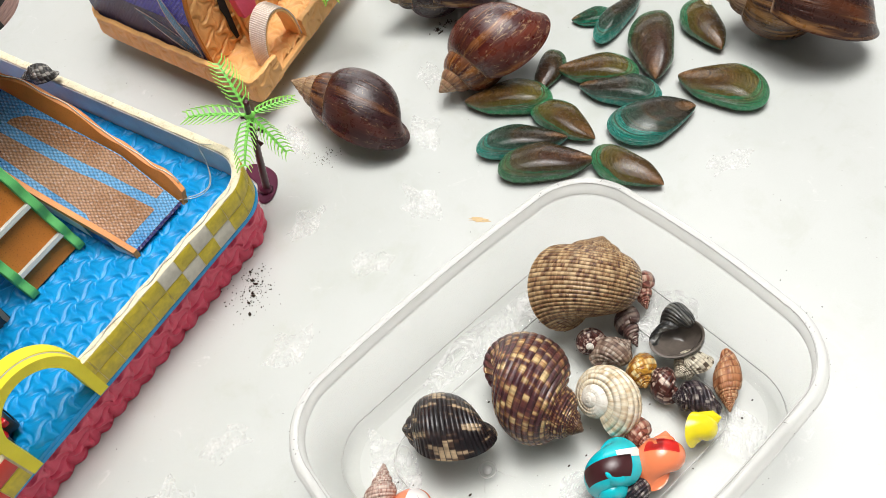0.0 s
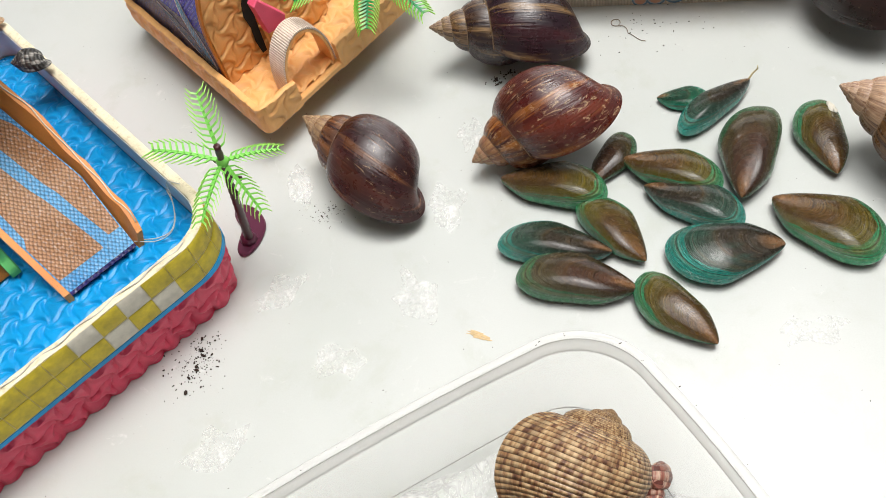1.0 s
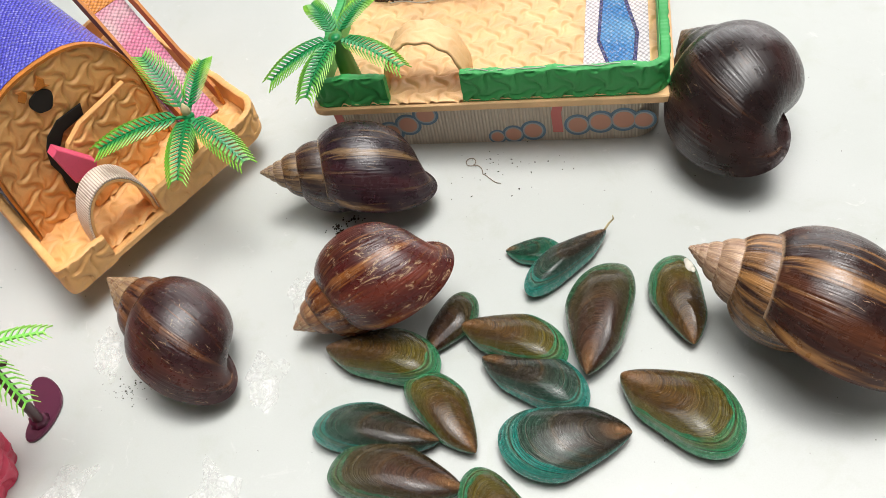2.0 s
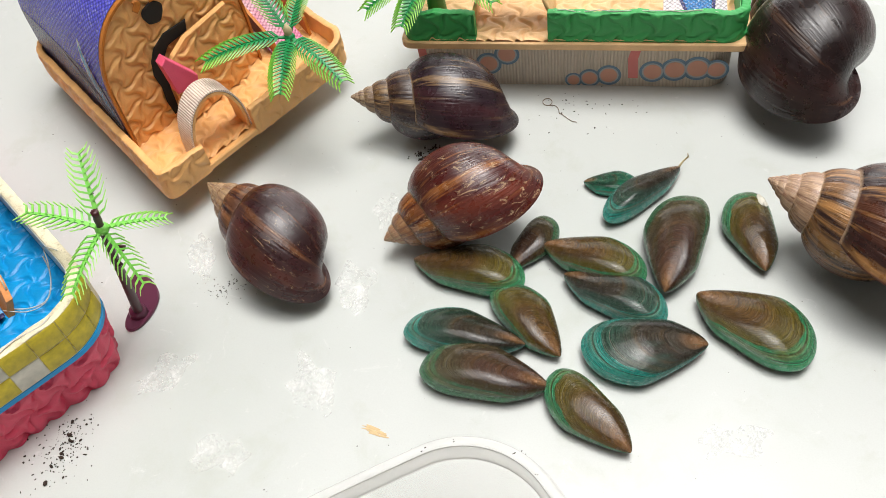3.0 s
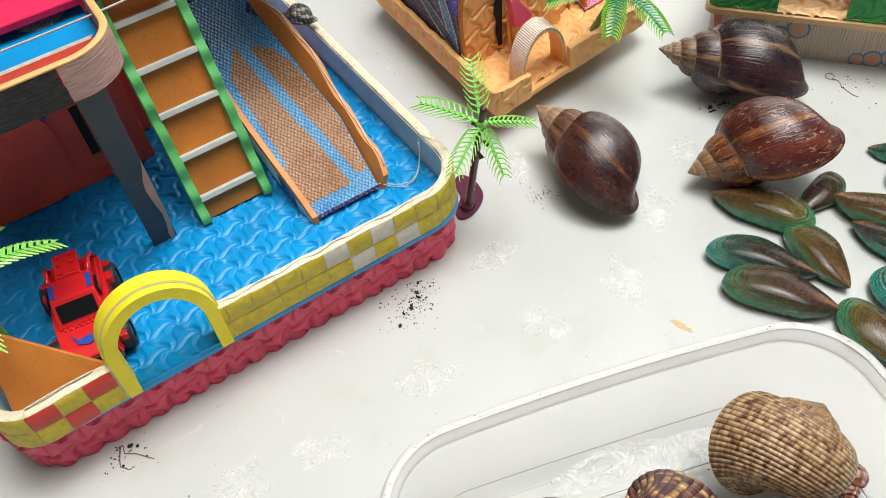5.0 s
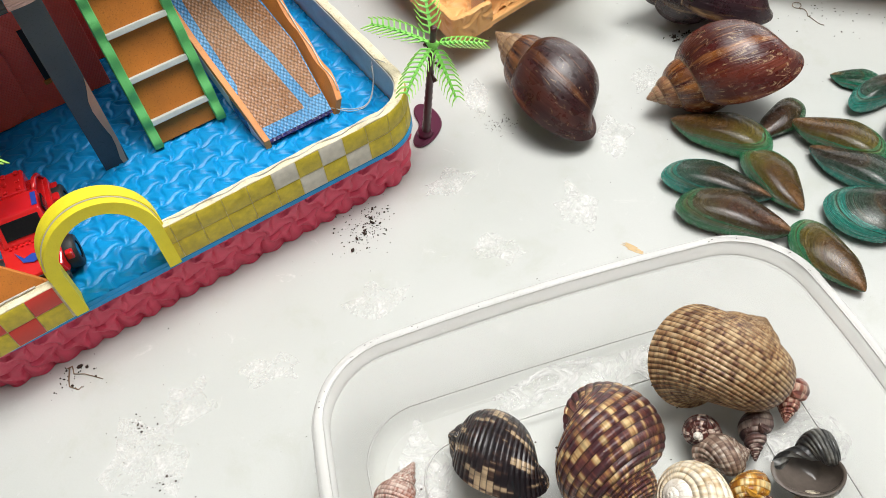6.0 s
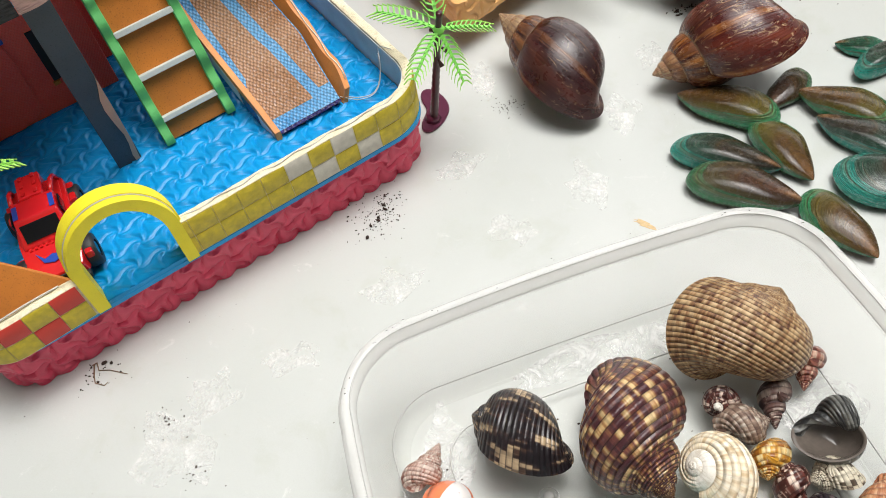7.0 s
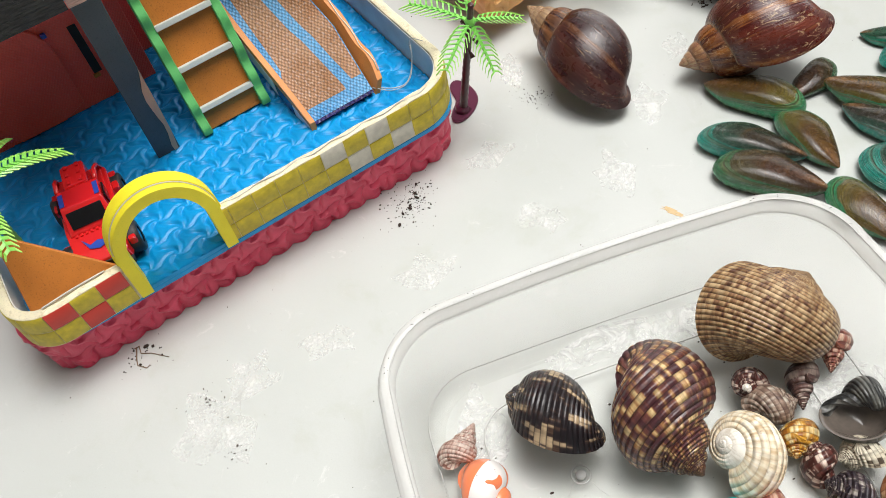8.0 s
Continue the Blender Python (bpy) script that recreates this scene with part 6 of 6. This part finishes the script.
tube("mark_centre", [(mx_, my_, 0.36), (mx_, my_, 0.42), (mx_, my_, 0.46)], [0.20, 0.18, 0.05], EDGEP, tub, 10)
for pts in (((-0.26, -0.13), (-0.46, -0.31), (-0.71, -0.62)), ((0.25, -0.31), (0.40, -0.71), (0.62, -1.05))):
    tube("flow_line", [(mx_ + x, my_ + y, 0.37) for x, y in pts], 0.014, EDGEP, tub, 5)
for sx in (-1, 1):
    box("rim_tab", sx * (CL / 2) - 0.1, sx * (CL / 2) + 0.1, -0.5, 0.5, CH - 0.62, CH - 0.5, PLASTIC, tub, 0.04)

# ---- shells in the box ----
FZ = 0.42
BIGTAN = sea_shell("tan_ribbed_turban", [(0.105, 0.042, 0.022), (0.25, 0.125, 0.055), (0.40, 0.25, 0.12), (0.54, 0.38, 0.21)], 28, (22.0, 5.0), 0.46, rib_depth=0.6, span=(0.34, 0.60), line=0.85)
BROWNT = sea_shell("brown_mottled_turban", [(0.062, 0.020, 0.024), (0.14, 0.046, 0.036), (0.34, 0.175, 0.065), (0.62, 0.45, 0.22)], 15, (11.0, 5.0), 0.30, span=(0.44, 0.63), cut=0.70, line=0.8, rib_depth=0.7)
DARKT = sea_shell("black_mottled_turban", [(0.010, 0.007, 0.009), (0.020, 0.012, 0.013), (0.06, 0.032, 0.022), (0.42, 0.31, 0.19)], 22, (8.0, 1.3), 0.3, rib_depth=0.5, span=(0.46, 0.60), cut=0.74, line=0.8)
WHITET = sea_shell("cream_turban", [(0.62, 0.46, 0.27), (0.84, 0.73, 0.54), (0.88, 0.82, 0.70)], 9, (12.0, 7.0), 0.42, worn=(0.26, 0.14, 0.06), cut=0.62, rib_depth=0.6, line=0.30, pearl=0.875)
NERITE = sea_shell("black_striped_nerite", [(0.015, 0.016, 0.017), (0.030, 0.031, 0.031), (0.20, 0.20, 0.18)], 10, (1.0, 9.0), 0.32)
DOTTED = sea_shell("brown_white_dotted", [(0.05, 0.014, 0.012), (0.12, 0.034, 0.026), (0.68, 0.55, 0.46)], 6, (3.6, 8.0), 0.32, span=(0.46, 0.58), pearl=0.76)
STRIPE = sea_shell("dark_banded_cone", [(0.045, 0.022, 0.022), (0.12, 0.06, 0.05), (0.46, 0.38, 0.32)], 5, (1.2, 9.0), 0.5)
OLIVE = sea_shell("grey_brown_whelk", [(0.12, 0.07, 0.055), (0.28, 0.19, 0.14), (0.54, 0.47, 0.39)], 9, (6.0, 6.0), 0.5)
GOLD = sea_shell("golden_brown_shell", [(0.26, 0.09, 0.012), (0.56, 0.28, 0.03), (0.78, 0.66, 0.36)], 6, (4.0, 6.0), 0.3, span=(0.42, 0.6))
SPECK = sea_shell("cream_speckled_shell", [(0.08, 0.055, 0.035), (0.54, 0.47, 0.35), (0.66, 0.60, 0.47)], 10, (7.0, 9.0), 0.45, span=(0.38, 0.5))
KNOB = sea_shell("purple_knobbly_shell", [(0.020, 0.013, 0.020), (0.06, 0.036, 0.044), (0.40, 0.36, 0.32)], 9, (6.0, 9.0), 0.4, rib_depth=0.8, span=(0.44, 0.62))
SPIND = sea_shell("orange_brown_spindle", [(0.24, 0.075, 0.028), (0.42, 0.17, 0.07), (0.60, 0.38, 0.21)], 8, (7.0, 6.0), 0.5)
REDW = sea_shell("red_white_cone", [(0.12, 0.028, 0.020), (0.32, 0.11, 0.075), (0.66, 0.48, 0.36)], 4, (3.6, 8.0), 0.42, span=(0.42, 0.6))
PINKC = sea_shell("pink_white_cone", [(0.28, 0.12, 0.085), (0.55, 0.40, 0.34), (0.68, 0.60, 0.52)], 9, (7.0, 5.0), 0.55)
def painted(name, colour, spot, amount=0.62):
    m, t, b = nodes_of(name)
    v = coords(t, 1.0)
    n = noise_at(t, v, 420, 3, 0.6)
    c = mix(t, ramp(t, n, [(amount, (0, 0, 0)), (amount + 0.03, (1, 1, 1))]), colour, spot)
    c = mix(t, ramp(t, noise_at(t, v, 120, 3), [(0.4, (0, 0, 0)), (0.75, (0.3,) * 3)]), c, tint(colour, 0.65))
    t.links.new(c, b.inputs["Base Color"])
    b.inputs["Roughness"].default_value, b.inputs["Coat Weight"].default_value = 0.25, 0.5
    return m
TURQ = painted("turquoise_paint", (0.0, 0.52, 0.60), (0.02, 0.02, 0.03), 0.72)
CORAL = painted("coral_paint", (0.90, 0.24, 0.10), (0.85, 0.62, 0.5), 0.70)
YPAINT = painted("yellow_paint", (0.82, 0.68, 0.01), (0.10, 0.08, 0.04), 0.70)
WHITEPT = painted("white_paint", (0.85, 0.80, 0.78), (0.25, 0.10, 0.12), 0.68)
SQUAT = dict(turns=5, W=2.1, R=0.24, T=0.50, a=0.29, b=0.33, tilt=0.3, steps=40, ring=150)
STOUT = dict(turns=5, W=2.0, R=0.18, T=0.60, a=0.27, b=0.33, tilt=0.25, steps=40, ring=150)
OVOID = dict(turns=4, W=2.3, R=0.15, T=0.50, a=0.26, b=0.36, tilt=0.08, flare=0.0, steps=40, ring=150)
TOP = dict(turns=4, W=2.2, R=0.26, T=0.45, a=0.29, b=0.30, tilt=0.4, flare=0.0, steps=40, ring=150)
CONE = dict(turns=6, W=1.55, R=0.13, T=0.72, a=0.17, b=0.24, tilt=0.1, steps=26, ring=60)
SPIN = dict(turns=6, W=1.6, R=0.085, T=0.66, a=0.14, b=0.34, tilt=0.1, knob=0.16, knobs=8, steps=40, ring=60)
SMALL = dict(turns=4.5, W=2.0, R=0.18, T=0.60, a=0.28, b=0.34, tilt=0.25, steps=26, ring=64)
GLOBE = dict(turns=3, W=3.2, R=0.22, T=0.42, a=0.36, b=0.42, tilt=0.5, steps=40, ring=90, flare=0.0)
INSIDE = plain("grey_shell_lining", (0.12, 0.10, 0.085), 0.25, 0, 0.3, 0.3, scale=500)
def sh(tip, end, mat, form, label, roll=0, pitch=0, size=None, spots=(), inside=None, **extra):
    return shell("sea_shell", tip, end, mat, label, dict(form, **extra), roll, FZ, pitch, group="sea shells in the plastic box", size=size, spots=spots, inside=inside)
PATCHK = plain("black_red_picture", (0.05, 0.012, 0.014), 0.3)
PATCHR = plain("red_picture", (0.55, 0.015, 0.012), 0.3)
PATCHW = plain("white_picture", (0.75, 0.74, 0.70), 0.3)
PATCHB = plain("blue_black_picture", (0.02, 0.03, 0.08), 0.3)
sh((6.9, 20.5), (4.6, 16.7), BIGTAN, SQUAT, "large tan ribbed turban shell in the plastic box", 40, 20, 4.5)
sh((3.6, 12.65), (0.45, 16.05), BROWNT, STOUT, "brown and yellow mottled turban shell", 15, -2, 5.0, cords=15, cord=0.018)
sh((-3.0, 14.5), (0.4, 13.75), DARKT, OVOID, "glossy black turban shell with pale blotches", 25, 0, 3.9, cords=11, cord=0.010)
sh((4.35, 13.55), (5.55, 14.05), WHITET, TOP, "cream turban shell with a pearly white tip", -30, 44, 2.35, cords=9, cord=0.022)
sh((9.2, 16.3), (7.3, 15.7), NERITE, GLOBE, "empty black round sea shell, mouth up, with fine grey stripes", 165, 10, 2.2, inside=INSIDE)
sh((4.95, 16.0), (5.15, 17.0), DOTTED, SMALL, "small brown and white dotted shell", 0, 48, 1.6, cords=6, cord=0.02)
sh((6.9, 16.0), (6.75, 17.8), STRIPE, CONE, "small dark banded cone shell", 0, 0, 2.1, cords=5, cord=0.03)
sh((6.6, 16.1), (5.2, 15.3), OLIVE, SMALL, "small grey-brown whelk shell", 10, 0, 1.9, cords=8, cord=0.02)
sh((6.65, 14.0), (6.6, 15.5), GOLD, SMALL, "small golden brown shell", 20, 8, 1.6, cords=5, cord=0.03)
sh((7.2, 14.6), (7.8, 13.5), DOTTED, SMALL, "small striped brown shell", -30, 10, 1.6, cords=5, cord=0.03)
sh((8.1, 14.2), (9.2, 14.8), SPECK, SMALL, "small cream speckled shell", 30, 10, 1.7, cords=9, cord=0.02)
sh((7.6, 13.2), (9.1, 12.9), KNOB, SMALL, "purple-black knobbly shell", 20, 15, 1.9, knob=0.14, knobs=9)
sh((9.4, 12.2), (10.1, 14.9), SPIND, SPIN, "orange-brown spindle shell", 0, 0, 2.75, cords=5, cord=0.03)
sh((7.85, 17.7), (8.0, 19.1), REDW, CONE, "small red-brown cone shell beside the large tan one", 10, 5, 2.0, cords=4, cord=0.05)
sh((5.9, 11.8), (5.5, 12.7), REDW, SMALL, "small red and white mottled shell", 0, 10, 1.5, cords=4, cord=0.04)
sh((8.5, 12.4), (7.5, 11.1), YPAINT, SMALL, "yellow painted sea shell", 60, -10, 1.9, flare=0.15)
sh((4.0, 9.6), (4.4, 12.2), TURQ, SMALL, "turquoise painted sea shell with a chipped dark picture", 15, 0, 2.7, spots=((-1, -4, 4, 5, PATCHK, "dark chipped picture"), (3, 2, 2, 2, PATCHW, "white chip")))
sh((6.75, 11.9), (5.9, 9.9), CORAL, SMALL, "coral painted sea shell with a small red and blue picture", -10, 0, 2.4, spots=((0, -8, 3, 6, PATCHR, "red picture"), (1, -8, 1, 5, PATCHB, "dark band of the picture"), (-2, -8, 0, 5, PATCHW, "pale band of the picture")))
sh((5.0, 10.6), (5.3, 9.6), KNOB, SMALL, "small black knobbly shell", 0, 10, 1.5, knob=0.12, knobs=8)
sh((-4.25, 13.35), (-4.6, 11.8), PINKC, CONE, "small pink and white ribbed cone shell", 10, 4, 1.95, cords=7, cord=0.03, a=0.22)
sh((-2.5, 10.6), (-4.2, 11.3), CORAL, SMALL, "coral painted sea shell with a white speckled patch", 0, 10, 2.5, spots=((0, -10, 5, 8, WHITEPT, "white speckled picture"),))

# ---- crumbs, stains and smears on the table ----
rnd = random.Random(7)
def crumbs(name, spots, label, mat=DIRT):
    bm = bmesh.new()
    for x, y, r in spots:
        m = Matrix.Translation((x, y, r * 0.35)) @ Matrix.Rotation(rnd.uniform(0, 6.3), 4, 'Z') @ Matrix.Diagonal((r * rnd.uniform(0.5, 1.2), r * rnd.uniform(0.35, 0.8), r * 0.45, 1))
        bmesh.ops.create_icosphere(bm, subdivisions=1, radius=1.0, matrix=m)
    return tagged(part(name, bm, mat, None), label, "dirt", kind="stuff")
def scatter(cx, cy, sx, sy, n, r0, r1):
    return [(rnd.gauss(cx, sx), rnd.gauss(cy, sy), rnd.uniform(r0, r1) ** 1.0) for _ in range(n)]
soil = [(-9.35, 24.5, 0.16), (-9.5, 24.75, 0.13), (-9.0, 24.55, 0.10), (-9.73, 22.85, 0.13), (-10.9, 23.65, 0.08), (-10.95, 23.9, 0.08), (-9.55, 24.0, 0.14), (-9.5, 23.85, 0.11), (-9.75, 23.5, 0.13), (-9.6, 25.3, 0.09), (-9.0, 25.2, 0.09)]
soil += scatter(-9.6, 24.4, 0.5, 0.75, 220, 0.012, 0.06)
crumbs("soil_crumbs", soil, "dark soil crumbs scattered beside the boat's skirt")
crumbs("soil_crumbs", scatter(-18.9, 14.6, 0.45, 0.5, 34, 0.015, 0.08) + [(-19.0, 15.2, 0.15), (-18.7, 15.25, 0.12)], "dark soil crumbs and a thin rootlet")
crumbs("soil_crumbs", scatter(-15.4, 13.2, 0.5, 0.5, 22, 0.015, 0.07), "a few dark soil crumbs")
crumbs("soil_crumbs", scatter(-13.3, 11.2, 0.3, 0.3, 12, 0.015, 0.07), "a few dark soil crumbs")
crumbs("soil_crumbs", scatter(-5.2, 31.4, 0.5, 0.35, 70, 0.012, 0.05), "fine crumbs beside a snail shell")
crumbs("soil_crumbs", scatter(2.4, 38.9, 0.25, 0.25, 26, 0.03, 0.10) + scatter(3.2, 39.4, 0.3, 0.12, 20, 0.03, 0.09), "dark crumbs below the striped snail shell")
crumbs("soil_crumbs", scatter(9.6, 41.6, 1.3, 0.9, 40, 0.015, 0.06), "fine crumbs before the green-walled tray")
crumbs("soil_crumbs", [(rnd.uniform(-22, 24), rnd.uniform(8, 48), rnd.uniform(0.012, 0.04)) for _ in range(260)], "tiny specks of dirt all over the table")
bm = bmesh.new()
for i in range(26):
    x, y = 1.68 + 0.68 * i / 25, 25.04 - 0.29 * i / 25
    m = Matrix.Translation((x + rnd.uniform(-0.08, 0.08), y + rnd.uniform(-0.12, 0.12), 0.008)) @ Matrix.Rotation(radians(-20) + rnd.uniform(-0.2, 0.2), 4, 'Z') @ Matrix.Diagonal((rnd.uniform(0.12, 0.3), rnd.uniform(0.02, 0.05), 0.012, 1))
    bmesh.ops.create_icosphere(bm, subdivisions=1, radius=1.0, matrix=m)
tagged(part("bran_flakes", bm, FLAKE, None), "thin tan flakes stuck to the table", "flakes", kind="stuff")
root = [(8.35 + 0.22 * math.cos(w), 42.3 + 0.25 * math.sin(w), 0.04) for w in np.linspace(-1.0, 4.6, 16)] + [(8.5 + 1.1 * u + 0.12 * math.sin(9 * u), 42.05 - 1.4 * u + 0.10 * math.sin(14 * u), 0.03) for u in np.linspace(0, 1, 18)]
ROOT = plain("brown_rootlet", (0.20, 0.13, 0.08), 0.8)
tube("rootlet", root, 0.016, ROOT, None, 5)
tagged(bpy.data.objects["rootlet"], "thin curled dark rootlet on the table", "rootlet")
for pts in (((-19.47, 15.0), (-19.33, 15.16), (-19.07, 14.84), (-18.62, 14.93), (-17.74, 14.87)), ((-19.4, 15.05), (-19.15, 14.56), (-18.95, 14.27), (-18.5, 14.23), (-18.43, 14.4))):
    tagged(tube("rootlet", [(x, y, 0.03) for x, y in pts], [0.035, 0.03, 0.025, 0.02, 0.014], ROOT, None, 5), "thin brown rootlet among soil crumbs", "rootlet")
def smear(x, y, sx, sy, rz, label="dried white smear on the table"):
    n = 22
    bm = bmesh.new()
    ctr = bm.verts.new((0, 0, 0))
    vs = [bm.verts.new((sx * (0.75 + 0.35 * math.sin(3 * w + x) * math.cos(2 * w + y)) * math.cos(w), sy * (0.75 + 0.3 * math.sin(4 * w + y)) * math.sin(w), 0)) for w in np.linspace(0, 2 * math.pi, n, endpoint=False)]
    for i in range(n):
        bm.faces.new([ctr, vs[i], vs[(i + 1) % n]])
    ob = part("dried_smear", bm, SMEAR, None)
    ob.matrix_basis = pose(x * K, y * K, 0.012 * K, 0, 0, rz)
    return tagged(ob, label, "smear", kind="stuff")
for x, y, sx, sy, rz in ((-6.5, 33.2, 0.8, 1.5, 20), (0.4, 31.5, 1.0, 1.5, 10), (-0.6, 26.9, 1.2, 1.6, 30), (-3.4, 24.0, 1.4, 1.0, 0), (-11.0, 16.6, 1.5, 0.9, 20), (-14.2, 12.3, 2.0, 2.2, 40), (1.4, 35.6, 0.8, 1.3, 10), (-6.5, 27.5, 1.6, 0.9, 40), (-13.8, 14.6, 1.4, 1.2, 0), (-8.0, 20.5, 1.8, 1.0, 30), (14.0, 24.5, 1.5, 0.8, 10)):
    smear(x, y, sx, sy, rz)

def film_mat():
    m, t, b = nodes_of("wet_film")
    v = coords(t, 1.0)
    b.inputs["Base Color"].default_value = (0.9, 0.9, 0.89, 1)
    b.inputs["Roughness"].default_value = 0.06
    n = noise_at(t, v, 85, 5, 0.65, 1.4)
    bump(t, b, n, 0.9, 0.006)
    clear = t.nodes.new("ShaderNodeBsdfTransparent")
    mx = t.nodes.new("ShaderNodeMixShader")
    t.links.new(ramp(t, n, [(0.42, (0.08,) * 3), (0.60, (0.6,) * 3)]), mx.inputs[0])
    t.links.new(clear.outputs[0], mx.inputs[1])
    t.links.new(b.outputs[0], mx.inputs[2])
    t.links.new(mx.outputs[0], t.nodes["Material Output"].inputs["Surface"])
    return m
WET = film_mat()
def wet_patch(x, y, sx, sy, rz, seed, z=0.375, label="thin film of water on the plastic box floor"):
    n = 40
    bm = bmesh.new()
    ctr = bm.verts.new((0, 0, 0))
    vs = [bm.verts.new((sx * (0.8 + 0.2 * math.sin(3 * w + seed) * math.cos(5 * w)) * math.cos(w), sy * (0.8 + 0.22 * math.sin(4 * w + seed)) * math.sin(w), 0)) for w in np.linspace(0, 2 * math.pi, n, endpoint=False)]
    for i in range(n):
        bm.faces.new([ctr, vs[i], vs[(i + 1) % n]])
    ob = part("water_film", bm, WET, None)
    ob.matrix_basis = pose(x * K, y * K, z * K, 0, 0, rz)
    ob.visible_shadow = False
    tagged(ob, label, "water", kind="stuff")
for k, (x, y, sx, sy, rz) in enumerate(((1.2, 18.4, 4.6, 1.0, 31), (-3.9, 13.4, 1.1, 2.2, 20), (3.2, 10.2, 2.6, 1.4, 30), (8.6, 17.0, 1.8, 1.6, 30), (9.3, 12.0, 1.2, 2.2, 30))):
    wet_patch(x, y, sx, sy, rz, k)
for k, (x, y, sx, sy, rz) in enumerate(((-6.6, 33.3, 0.75, 1.3, 15), (0.3, 31.0, 0.6, 1.2, 10), (-0.5, 27.0, 0.7, 1.0, 30))):
    wet_patch(x, y, sx, sy, rz, k + 5, 0.018, "wet shiny slime trail on the table")

# dirt on the plastic rim and in the box
bm = bmesh.new()
rim_ring = ring_at(CL - 0.65, CW - 0.65, 2.7, CH + 0.01, 0.18) + ring_at(CL - 0.1, CW - 0.1, 2.95, CH - 0.5, 0.18)
for _ in range(100):
    x, y, z = rim_ring[rnd.randrange(len(rim_ring))]
    r = rnd.uniform(0.008, 0.022)
    bmesh.ops.create_icosphere(bm, subdivisions=1, radius=1.0, matrix=Matrix.Translation((x + rnd.uniform(-0.25, 0.25), y + rnd.uniform(-0.08, 0.08), z)) @ Matrix.Diagonal((r * rnd.uniform(0.8, 2.5), r, r * 0.4, 1)))
for _ in range(70):
    x, y, r = rnd.uniform(-6.5, 6.5), rnd.uniform(-4.6, 4.6), rnd.uniform(0.012, 0.05)
    bmesh.ops.create_icosphere(bm, subdivisions=1, radius=1.0, matrix=Matrix.Translation((x, y, 0.40)) @ Matrix.Diagonal((r * rnd.uniform(0.8, 2.0), r, r * 0.4, 1)))
dirt = part("dirt_specks", bm, DIRT, None)
dirt.matrix_basis = pose(CXo * K, CYo * K, 0, 0, 0, CYAW)
tagged(dirt, "tiny dark dirt specks on the plastic box rim", "dirt", kind="stuff")
